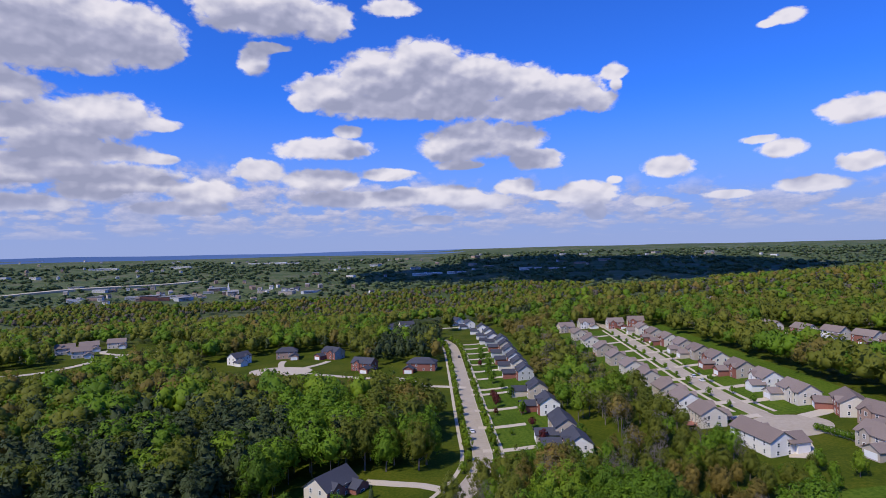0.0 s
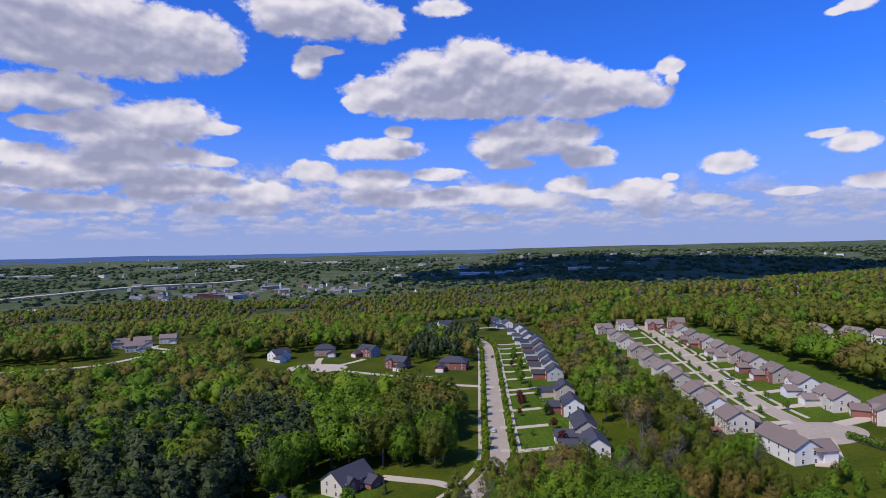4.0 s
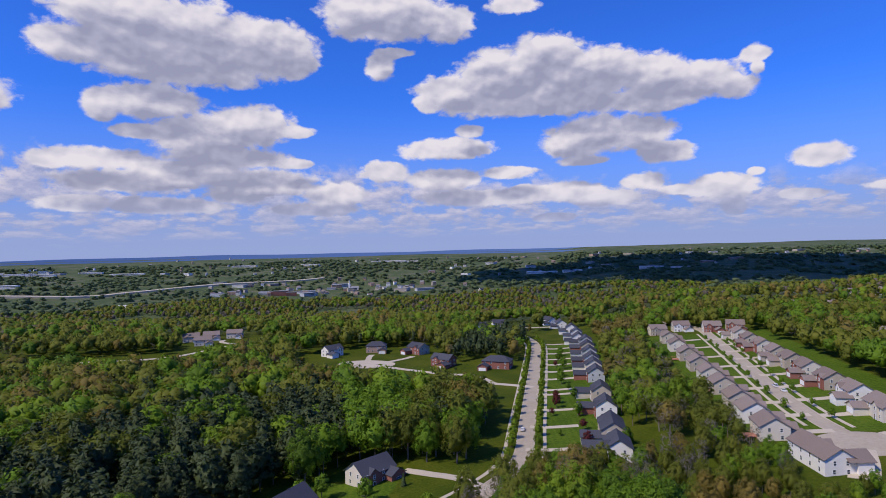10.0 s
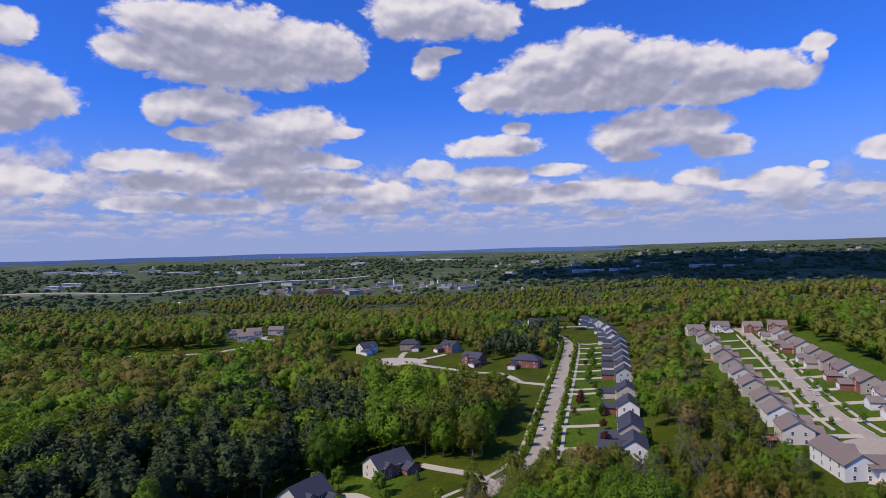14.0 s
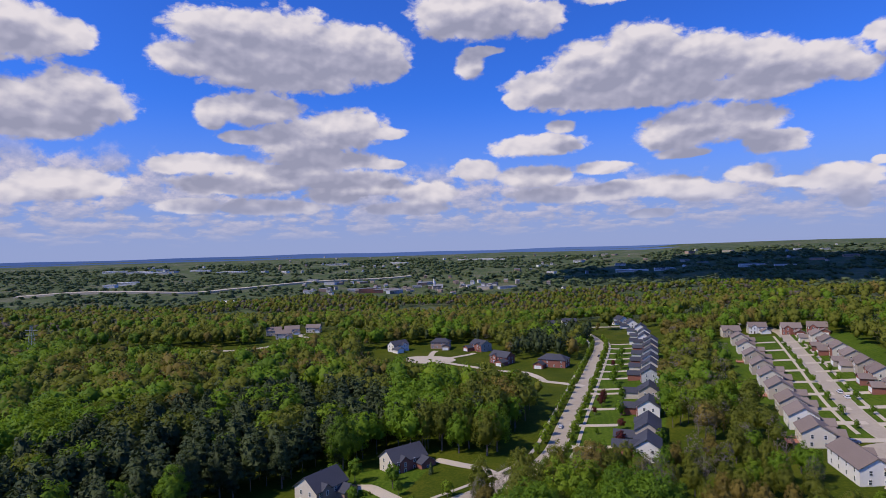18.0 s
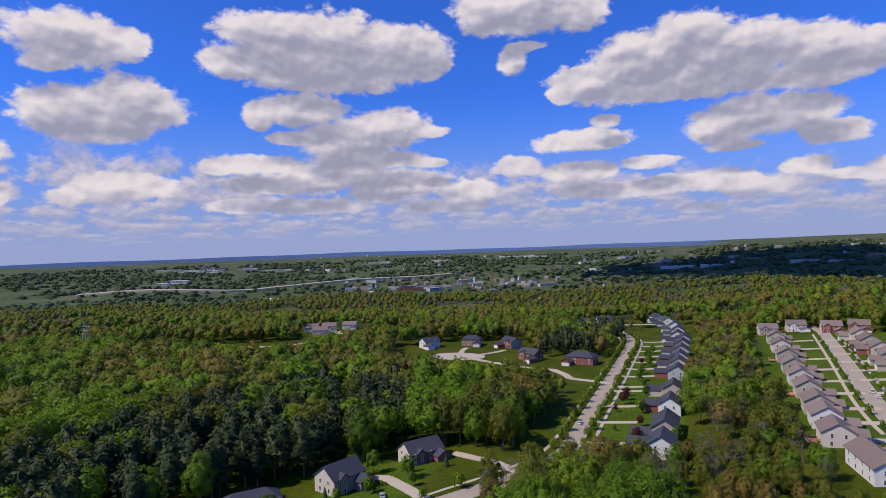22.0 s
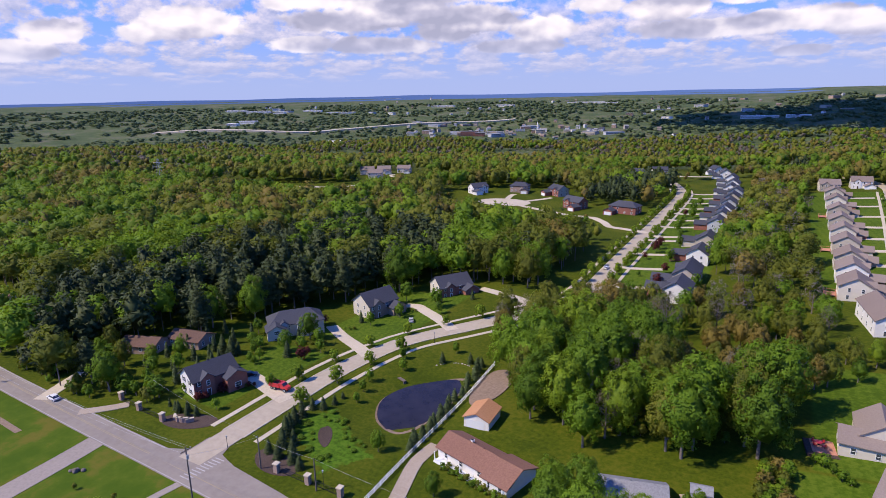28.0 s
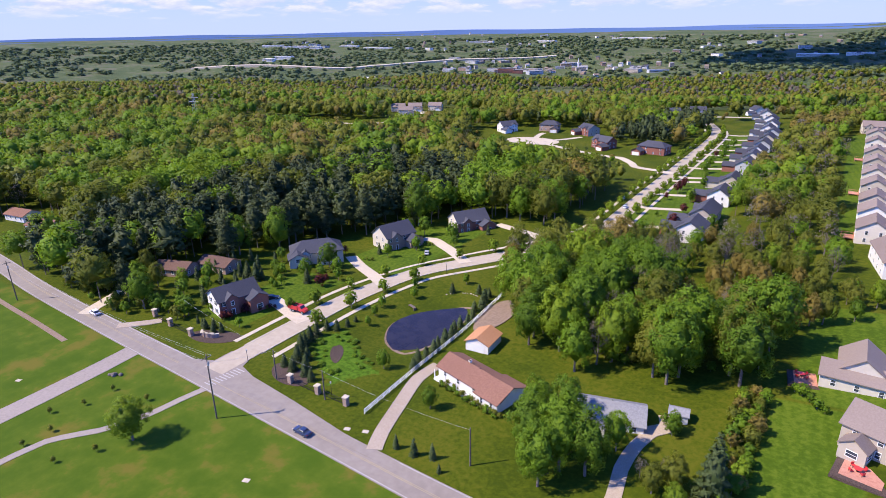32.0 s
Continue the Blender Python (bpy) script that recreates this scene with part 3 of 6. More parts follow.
for ln_, half in ((STREET, 3.75), (STREETB, 3.6)):
    for sgn in (-1, 1):
        kerb([p for p in shifted(ln_, sgn * half) if p.y > 76 and not (ln_ is STREETB and p.y < 246)])


def driveway(pts, width=5.0, label="pale concrete driveway"):
    tagged(part("driveway", slab(smooth_line(pts, 3), width, 0.17, 0.3), GRAVEL if "gravel" in label else CONCRETE), label, "driveway", group="driveways", kind="structure")


for y in (237.5, 268, 296, 328, 338.5, 366, 388, 411, 431, 454, 476, 497):
    driveway([(12.5, y), (24, y), (34 if y < 400 else 32, y + 0.6)], 3.6)
for y in (267, 292, 317, 344, 367, 391, 416, 442, 467):
    driveway([(131, y), (137, y), (146, y + 1)], 4.4)
for y in (247, 269, 290, 317, 343, 372, 403, 438, 471):
    driveway([(128, y), (121, y), (113, y + 0.5)], 4.4)
driveway([(-32.6, 97.0), (-39.5, 98.7), (-46.6, 100.8), (-53, 102.3)], 5.0)
driveway([(-31, 131.5), (-39.7, 136.4), (-51.1, 142.2), (-62, 149)], 4.6)
driveway([(-17, 162.5), (-26.1, 169.5), (-38, 177.5), (-46, 182.5), (-52, 181)], 4.6)
driveway([(3, 196.5), (-10.2, 204.4), (-18.8, 206.4), (-31, 211)], 4.2)
driveway([(23, 64.5), (20.5, 70), (17.5, 80), (14.5, 91), (15, 99)], 3.4, "dusty gravel driveway beside a white fence")
driveway([(69.5, 62), (69, 77.5), (67.8, 85), (68.2, 93), (70, 99)], 2.8, "grey gravel driveway between trees")
driveway([(68, 97), (72, 101), (71, 105)], 3.6, "dusty gravel pad beside a shed")
driveway([(-95, 63), (-99, 72), (-104, 84)], 4.5, "pale concrete driveway under the trees")
driveway([(-78, 64.5), (-72, 71), (-70, 74)], 3.2, "short gravel access beside the road")
driveway([(128, 226), (123, 212), (117.5, 200)], 8.5)
driveway([(140, 222), (144, 212), (142, 203)], 6.0)
driveway([(142, 240), (152, 243), (156, 245)], 6.0)
driveway([(10, 345), (-3, 349), (-14, 352), (-20, 362), (-32, 378)], 4.6, "pale concrete court entrance")
tagged(part("driveway", patch(oval(-117, 418, 22, 15), 0.12), CONCRETE), "round concrete turning circle in the court", "driveway", kind="structure")
driveway([(-32, 378), (-60, 392), (-90, 405), (-110, 416)], 4.6, "pale concrete court road")
driveway([(-110, 418), (-95, 440), (-90, 452)], 4.5)
driveway([(-117, 420), (-124, 445), (-125, 456)], 4.5)
driveway([(-400, 385), (-330, 412), (-296, 428), (-284, 452), (-276, 484), (-258, 512), (-220, 524)], 6.5, "pale winding country lane")
driveway([(-268, 497), (-295, 512), (-303, 528)], 5.0)
driveway([(240, 470), (242, 420), (240, 380), (242, 330), (246, 290)], 7.5, "pale concrete street between house rows")
driveway([(205, 700), (232, 640), (262, 615), (300, 600)], 8.0, "pale concrete winding street")
driveway([(-38, 625), (-25, 600), (-10, 604), (15, 612)], 7.0, "pale concrete street end")
SHORE = [(-1.2, 100.3), (-5.2, 102.6), (-8.3, 106.2), (-10.6, 111), (-10.8, 116), (-8.7, 122), (-3.6, 128.2), (1.2, 132.4), (5.0, 133), (6.6, 129), (6.2, 123.5), (6.9, 117.7), (6.4, 110), (5.6, 103.5), (3.2, 99.7), (-1.2, 100.3)]
shore = smooth_line(SHORE, 1.2)
tagged(part("pond_bank", slab(shore + shore[:2], 1.1, 0.05, 0.5), DIRT), "bare earth shore of the pond", "pond bank", kind="structure")


# ---------------------------------------------------------------- houses
def gable_body(bm, x0, x1, y0, y1, h, rise, ridge_x=True):
    """Walls with pointed ends under a gable roof; the ridge runs along x or y."""
    if ridge_x:
        ym = (y0 + y1) / 2
        prof = [(y0, 0), (y1, 0), (y1, h), (ym, h + rise), (y0, h)]
        ends = [[bm.verts.new((x, y, z)) for y, z in prof] for x in (x0, x1)]
    else:
        xm = (x0 + x1) / 2
        prof = [(x0, 0), (x1, 0), (x1, h), (xm, h + rise), (x0, h)]
        ends = [[bm.verts.new((x, y, z)) for x, z in prof] for y in (y0, y1)]
    a, b = ends
    bm.faces.new(a)
    bm.faces.new(b[::-1])
    for i in range(5):
        j = (i + 1) % 5
        bm.faces.new((a[i], b[i], b[j], a[j]))
    bmesh.ops.recalc_face_normals(bm, faces=bm.faces)


def gable_roof(bm, x0, x1, y0, y1, h, rise, over=0.5, t=0.22, ridge_x=True):
    """Two thick slopes with eaves."""
    def slopes(a0, a1, b0, b1, at):
        bmid, half = (b0 + b1) / 2, (b1 - b0) / 2
        k = rise / half
        for s in (-1, 1):
            be = bmid + s * (half + over)
            ze = h - over * k
            q = [(a0 - over, be, ze), (a1 + over, be, ze), (a1 + over, bmid, h + rise), (a0 - over, bmid, h + rise)]
            lo = [bm.verts.new(at(a, b, z + 0.02)) for a, b, z in q]
            up = [bm.verts.new(at(a, b, z + t)) for a, b, z in q]
            bm.faces.new(up)
            bm.faces.new(lo[::-1])
            for i in range(4):
                j = (i + 1) % 4
                bm.faces.new((lo[i], lo[j], up[j], up[i]))
    if ridge_x:
        slopes(x0, x1, y0, y1, lambda a, b, z: (a, b, z))
    else:
        slopes(y0, y1, x0, x1, lambda a, b, z: (b, a, z))
    bmesh.ops.recalc_face_normals(bm, faces=bm.faces)


def hip_roof(bm, x0, x1, y0, y1, h, rise, over=0.5, t=0.22):
    """A hipped roof with eaves, ridge along the longer side."""
    x0, x1, y0, y1 = x0 - over, x1 + over, y0 - over, y1 + over
    e = min(x1 - x0, y1 - y0) / 2 * 0.85
    if x1 - x0 >= y1 - y0:
        r = [(x0 + e, (y0 + y1) / 2), (x1 - e, (y0 + y1) / 2)]
    else:
        r = [((x0 + x1) / 2, y0 + e), ((x0 + x1) / 2, y1 - e)]
    lo = [bm.verts.new((x, y, h - 0.15)) for x, y in ((x0, y0), (x1, y0), (x1, y1), (x0, y1))]
    up = [bm.verts.new((x, y, h + t - 0.15)) for x, y in ((x0, y0), (x1, y0), (x1, y1), (x0, y1))]
    p, q = [bm.verts.new((x, y, h + rise)) for x, y in r]
    bm.faces.new(lo)
    for i in range(4):
        j = (i + 1) % 4
        bm.faces.new((lo[i], lo[j], up[j], up[i]))
    if x1 - x0 >= y1 - y0:
        for f in ((up[0], up[1], q, p), (up[1], up[2], q), (up[2], up[3], p, q), (up[3], up[0], p)):
            bm.faces.new(f)
    else:
        for f in ((up[0], up[1], p), (up[1], up[2], q, p), (up[2], up[3], q), (up[3], up[0], p, q)):
            bm.faces.new(f)
    bmesh.ops.recalc_face_normals(bm, faces=bm.faces)


def grid_frame(xs, zs, holes, front, back, name, mat):
    """A frame in one piece: a grid of bars with openings, given depth; it looks along -y."""
    bm = bmesh.new()
    f = [[bm.verts.new((x, front, z)) for x in xs] for z in zs]
    k = [[bm.verts.new((x, back, z)) for x in xs] for z in zs]
    nx_, nz_ = len(xs) - 1, len(zs) - 1
    solid = lambda i, j: 0 <= i < nx_ and 0 <= j < nz_ and (i, j) not in holes  # noqa: E731
    for j in range(nz_):
        for i in range(nx_):
            if not solid(i, j):
                continue
            bm.faces.new((f[j][i], f[j][i + 1], f[j + 1][i + 1], f[j + 1][i]))
            bm.faces.new((k[j + 1][i], k[j + 1][i + 1], k[j][i + 1], k[j][i]))
            for di, dj, (a, b) in ((-1, 0, ((j, i), (j + 1, i))), (1, 0, ((j + 1, i + 1), (j, i + 1))), (0, -1, ((j, i + 1), (j, i))), (0, 1, ((j + 1, i), (j + 1, i + 1)))):
                if not solid(i + di, j + dj):
                    bm.faces.new((f[a[0]][a[1]], f[b[0]][b[1]], k[b[0]][b[1]], k[a[0]][a[1]]))
    bmesh.ops.recalc_face_normals(bm, faces=bm.faces)
    return mesh_of(name, bm, mat)


def window_mesh(w, h, name="window"):
    """A sash window: the frame with a middle bar, and the glass that sits in it."""
    fr = grid_frame((-w / 2, -w / 2 + 0.11, w / 2 - 0.11, w / 2), (0, 0.11, h / 2 - 0.04, h / 2 + 0.04, h - 0.11, h), {(1, 1), (1, 3)}, -0.09, 0.03, name, TRIM)
    return fr, mesh_of("pane", boxes((-w / 2 + 0.06, w / 2 - 0.06, -0.045, -0.02, 0.06, h - 0.06)), GLASS)


WIN = window_mesh(1.05, 1.55)
WIN_WIDE = window_mesh(2.0, 1.5)
SHUT = mesh_of("shutter", boxes((-0.2, 0.2, -0.06, 0.02, 0, 1.55)), SHUTTER)
gxs = [-2.45] + [v for j in range(4) for v in (-2.3 + j * 1.16, -1.22 + j * 1.16)] + [2.45]
gzs = [0.0] + [v for k in range(4) for v in (0.08 + k * 0.53, 0.52 + k * 0.53)] + [2.25]
GARAGE = grid_frame(gxs, gzs, {(1 + 2 * i, 1 + 2 * j) for i in range(4) for j in range(4)}, -0.07, -0.03, "garage_door", TRIM), mesh_of("panel", boxes((-2.42, 2.42, -0.045, 0.02, 0.02, 2.22)), TRIM)
DOOR = grid_frame((-0.6, -0.46, 0.46, 0.6), (0, 2.1, 2.25), {(1, 0)}, -0.1, 0.03, "front_door", TRIM), mesh_of("door_leaf", boxes((-0.47, 0.47, -0.05, 0.02, 0, 2.12)), DARKWOOD)
bm = boxes((-0.3, 0.3, -0.3, 0.3, 0, 1.3), (-0.37, 0.37, -0.37, 0.37, 1.15, 1.3))
CHIMNEY_W = mesh_of("chimney", bm, SIDING_WHITE)


def fit_on(ob, x, y, z, yaw=0.0):
    ob.matrix_local = pose(x, y, z, 0, 0, yaw)
    return ob


def opening(name, pair, parent, label=""):
    """A window or door: its frame under the house, the pane or leaf under the frame."""
    ob = part(name, pair[0], None, parent, label)
    part(pair[1].name.split(".")[0], pair[1], None, ob)
    return ob


def house(x, y, yaw, label, w=13.0, d=9.5, h=5.6, rise=3.2, wall=None, roof=None, front=None, wing=1, ww=6.6, wd=6.5, wh=3.0, hip=False, porch=False,
          shutters=False, gables=1, deck=False, chimney=False, group="houses along the street", rich=True, dz=0.0, garage=True, sunroom=None, extra=(), back=None):
    """A house that looks along its own -y: side-gabled main body, a garage wing in front on one side, a small front gable."""
    wall, roof, front = wall or SIDING_CREAM, roof or ROOF_SLATE, front or wall or SIDING_CREAM
    c, s_ = math.cos(radians(yaw)), math.sin(radians(yaw))
    low = min(ground_z(x + a * c - b * s_, y + a * s_ + b * c) for a in (-w / 2, 0, w / 2) for b in (-d / 2, 0, d / 2))
    hs = empty("house", pose(x, y, low + 0.1 + dz, 0, 0, yaw), label, "house", group)
    base = -1.2
    bm = bmesh.new()
    gable_body(bm, -w / 2, w / 2, -d / 2, d / 2, h, rise if not hip else 0.05)
    box(bm, -w / 2 + 0.05, w / 2 - 0.05, -d / 2 + 0.05, d / 2 - 0.05, base, 0.2)
    part("wall", bm, wall, hs)
    bm = bmesh.new()
    if hip:
        hip_roof(bm, -w / 2, w / 2, -d / 2, d / 2, h, rise)
    else:
        gable_roof(bm, -w / 2, w / 2, -d / 2, d / 2, h, rise)
    box(bm, -0.12, 0.12, -0.12, 0.12, h + rise * 0.55, h + rise + 0.5) if rich else None
    part("roof", bm, roof, hs)
    if front is not wall:
        part("front_facing", boxes((-w / 2 + 0.01, w / 2 - 0.01, -d / 2 - 0.10, -d / 2 + 0.02, base, h - 0.05)), front, hs, "brick facing")
    yf = -d / 2 - (0.10 if front is not wall else 0.0)
    wx = wing * (w / 2 - ww / 2 + (1.2 if wing else 0))
    if wing:
        bm = bmesh.new()
        gable_body(bm, wx - ww / 2, wx + ww / 2, -d / 2 - wd, -d / 2 + 0.4, wh, ww * 0.27, ridge_x=False)
        box(bm, wx - ww / 2 + 0.04, wx + ww / 2 - 0.04, -d / 2 - wd + 0.04, -d / 2, base, 0.1)
        part("garage_wing", bm, front, hs)
        bm = bmesh.new()
        gable_roof(bm, wx - ww / 2, wx + ww / 2, -d / 2 - wd, -d / 2 + (0.9 if wh < h - 1 else 3.0), wh, ww * 0.27, ridge_x=False)
        part("wing_roof", bm, roof, hs)
        if garage:
            fit_on(opening("garage_door", GARAGE, hs, "white panelled garage door"), wx, -d / 2 - wd, 0.05)
        elif rich:
            fit_on(opening("window", WIN_WIDE, hs), wx, -d / 2 - wd, 1.0)
            if wh > 4.5:
                fit_on(opening("window", WIN_WIDE, hs), wx, -d / 2 - wd, 3.6)
    free = [v for v in ((-w * 0.38), (-w * 0.16), (w * 0.10), (w * 0.36)) if not wing or abs(v - wx) > ww / 2 + 0.6]
    if wing or gables:
        gx_ = -wing * w * 0.2
        if gables and rich and not hip:
            bm = bmesh.new()
            gable_body(bm, gx_ - 1.9, gx_ + 1.9, -d / 2 - 0.6, -d / 2 + 1.2, h + 0.1, 1.5, ridge_x=False)
            part("front_gable", bm, front, hs)
            bm = bmesh.new()
            gable_roof(bm, gx_ - 1.9, gx_ + 1.9, -d / 2 - 0.6, -d / 2 + 2.6, h + 0.1, 1.5, 0.35, ridge_x=False)
            part("gable_roof", bm, roof, hs)
            fit_on(opening("window", WIN, hs), gx_, -d / 2 - 0.6, h - 2.0)
            fit_on(opening("front_door", DOOR, hs, "dark panelled front door in a white frame"), gx_, -d / 2 - 0.6, 0.1)
            free = [v for v in free if abs(v - gx_) > 2.2]
    rows = (0.9, 3.6) if h > 4.5 else (0.9,)
    for z in rows:
        for v in (free if z < 3 else [u for u in (-w * 0.38, -w * 0.16, w * 0.10, w * 0.36) if not gables or abs(u + wing * w * 0.2) > 2.2]):
            if z > 3 and wing and wh > 4 and abs(v - wx) < ww / 2 + 0.6:
                continue
            fit_on(opening("window", WIN, hs), v, yf, z)
            if shutters:
                for e in (-0.75, 0.75):
                    fit_on(part("shutter", SHUT, None, hs, "dark painted shutter"), v + e, yf, z)
        for v in ((-w * 0.36, -w * 0.12, w * 0.12, w * 0.36) if rich else (-w * 0.25, w * 0.25)):
            fit_on(opening("window", WIN, hs), v, d / 2, z, 180)
        for e in (-1, 1):
            for v in ((-d * 0.22, d * 0.22) if rich else (0.0,)):
                fit_on(opening("window", WIN, hs), e * w / 2, v * (1 if z < 3 else 0.9), z, 90 * e)
                if shutters:
                    for k in (-0.75, 0.75):
                        fit_on(part("shutter", SHUT, None, hs, "dark painted shutter"), e * w / 2, v * (1 if z < 3 else 0.9) + k, z, 90 * e)
    for ex, ew, ed, eh in extra:
        bm = bmesh.new()
        gable_body(bm, ex - ew / 2, ex + ew / 2, -d / 2 - ed, -d / 2 + 1.0, eh, ew * 0.36, ridge_x=False)
        part("front_gable", bm, front, hs)
        bm = bmesh.new()
        gable_roof(bm, ex - ew / 2, ex + ew / 2, -d / 2 - ed, -d / 2 + 2.8, eh, ew * 0.36, 0.3, ridge_x=False)
        part("gable_roof", bm, roof, hs)
        for z in (0.9, 3.5):
            fit_on(opening("window", WIN, hs), ex, -d / 2 - ed, z)
    if back:
        bx, bw, bd, bh, br = back
        bm = bmesh.new()
        gable_body(bm, bx - bw / 2, bx + bw / 2, -d / 2 - bd, d / 2 - 2.2, bh, br, ridge_x=False)
        part("cross_wing", bm, wall, hs)
        bm = bmesh.new()
        gable_roof(bm, bx - bw / 2, bx + bw / 2, -d / 2 - bd, d / 2 - 2.2, bh, br, 0.35, ridge_x=False)
        part("cross_roof", bm, roof, hs)
    if porch:
        bm = boxes((-w / 2 + 0.3, w / 2 - 0.3, -d / 2 - 2.0, -d / 2 - 0.15, -0.5, 0.25))
        part("porch_floor", bm, TRIM, hs, "white porch floor")
        for v in np.linspace(-w / 2 + 0.6, w / 2 - 0.6, 6):
            part("porch_post", boxes((v - 0.08, v + 0.08, -d / 2 - 1.9, -d / 2 - 1.74, 0.25, h - 0.1)), TRIM, hs, "white porch post")
        part("porch_rail", boxes((-w / 2 + 0.6, w / 2 - 0.6, -d / 2 - 1.86, -d / 2 - 1.78, 0.95, 1.05), (-w / 2 + 0.6, w / 2 - 0.6, -d / 2 - 1.86, -d / 2 - 1.78, 0.45, 0.52)), TRIM, hs, "white porch rail")
    if deck:
        dk = part("deck", boxes((-2.6, 2.6, d / 2 + 0.02, d / 2 + 4.2, 0.35, 0.55)), DECKRED, hs, "reddish timber deck")
        for v in (-2.5, 2.5):
            for u in (0.3, 4.0):
                part("post", boxes((v - 0.08, v + 0.08, d / 2 + u - 0.08, d / 2 + u + 0.08, base, 1.5)), DECKRED, dk)
            part("rail", boxes((v - 0.04, v + 0.04, d / 2 + 0.1, d / 2 + 4.1, 1.35, 1.45)), DECKRED, dk)
        part("rail", boxes((-2.55, 2.55, d / 2 + 4.05, d / 2 + 4.13, 1.35, 1.45)), DECKRED, dk)
    if sunroom is not None:
        bm = bmesh.new()
        gable_body(bm, sunroom - 2.3, sunroom + 2.3, d / 2 - 0.3, d / 2 + 3.4, 3.1, 1.7, ridge_x=False)
        box(bm, sunroom - 2.2, sunroom + 2.2, d / 2, d / 2 + 3.3, base, 0.1)
        part("sunroom", bm, wall, hs)
        bm = bmesh.new()
        gable_roof(bm, sunroom - 2.3, sunroom + 2.3, d / 2 - 0.3, d / 2 + 3.4, 3.1, 1.7, 0.3, ridge_x=False)
        part("sunroom_roof", bm, roof, hs)
        fit_on(opening("window", WIN_WIDE, hs), sunroom, d / 2 + 3.4, 0.9, 180)
        for e in (-1, 1):
            fit_on(opening("window", WIN_WIDE, hs), sunroom + e * 2.3, d / 2 + 1.8, 0.9, 90 * e)
    if chimney:
        fit_on(part("chimney", CHIMNEY_W, None, hs, "white chimney"), -w * 0.18, 0.4, h + rise - 0.7)
    return hs


# the row along the near street, fronts to the west
ROW_A = [(220.5, SIDING_WHITE), (244.5, SIDING_BEIGE), (278, SIDING_WHITE), (308, SIDING_BEIGE), (352, SIDING_GREY), (376, SIDING_CREAM), (397, SIDING_WHITE), (423, SIDING_GREY), (448, SIDING_BEIGE), (474, SIDING_GREY)]
for i, (y, wl) in enumerate(ROW_A):
    fr = (BRICK, wl, BRICK, wl)[i % 4]
    kind = {SIDING_WHITE: "white", SIDING_BEIGE: "beige", SIDING_GREY: "grey", SIDING_CREAM: "cream"}[wl]
    house(47.5 - i * 0.35, y + 6.6, -90, f"two-storey house with {kind} siding and a slate-blue shingle roof", wall=wl, roof=ROOF_SLATE, front=fr, wing=-1 if i != 1 else 1, w=13 + (i == 1) * 5,
          wh=3.0, wd=8.0, deck=i in (0, 3), rise=3.2, shutters=False)
# the rows along the second street
for i, y in enumerate((238, 260.5, 281, 309, 335, 364, 395, 430, 464)):
    wl = (SIDING_CREAM, SIDING_WHITE, SIDING_BEIGE, SIDING_BEIGE, SIDING_CREAM, SIDING_BEIGE, SIDING_BEIGE, SIDING_CREAM, SIDING_BEIGE)[i]
    house(105.0, y + 6.3, 90, "two-storey house with pale siding and a taupe shingle roof", w=12.5, d=10.5, wall=wl, roof=ROOF_BROWN, front=(wl, BRICK, BRICK_PALE)[i % 3], wing=(1, -1)[i % 2], wd=5.0, deck=i % 3 == 0)
for i, y in enumerate((255, 281, 306, 333, 356, 380, 405, 431, 457)):
    wl = (SIDING_CREAM, SIDING_WHITE, SIDING_BEIGE, SIDING_CREAM, SIDING_BEIGE, SIDING_BEIGE, SIDING_CREAM, SIDING_BEIGE, SIDING_CREAM)[i]
    house(153.0, y + 6.5, -90, "two-storey house with pale siding and a taupe shingle roof", w=13 + (i == 0) * 3, d=10.5, wall=wl, roof=ROOF_BROWN, front=(wl, wl, BRICK, BRICK)[i % 4], wing=(-1, 1)[i % 2], wd=5.5, porch=False)
for x, y, yaw, fr in ((103, 511, 10, SIDING_BEIGE), (123, 522, 6, SIDING_WHITE), (144, 507, 0, BRICK), (161, 505, -10, BRICK)):
    house(x, y, yaw, "two-storey house with pale siding and a taupe shingle roof", wall=SIDING_CREAM, roof=ROOF_BROWN, front=fr, wing=1)
house(111.0, 214.0, 100, "large white two-storey house with a brown roof and two wings", w=21, d=10, wall=SIDING_WHITE, roof=ROOF_BROWN, wing=-1, ww=9, wd=4.5, wh=5.2, hip=False)
house(161, 240, -112, "brick-fronted two-storey house beside the turning circle", w=16, d=11, wall=SIDING_CREAM, roof=ROOF_BROWN, front=BRICK, wing=-1)
house(161, 222, -75, "tan house with a taupe shingle roof", w=13, d=10, wall=SIDING_BEIGE, roof=ROOF_BROWN, front=BRICK_PALE)
house(145, 200, -80, "beige house with a white garage and a rear patio", w=14, d=10, wall=SIDING_BEIGE, roof=ROOF_BROWN, wing=1, wd=6)
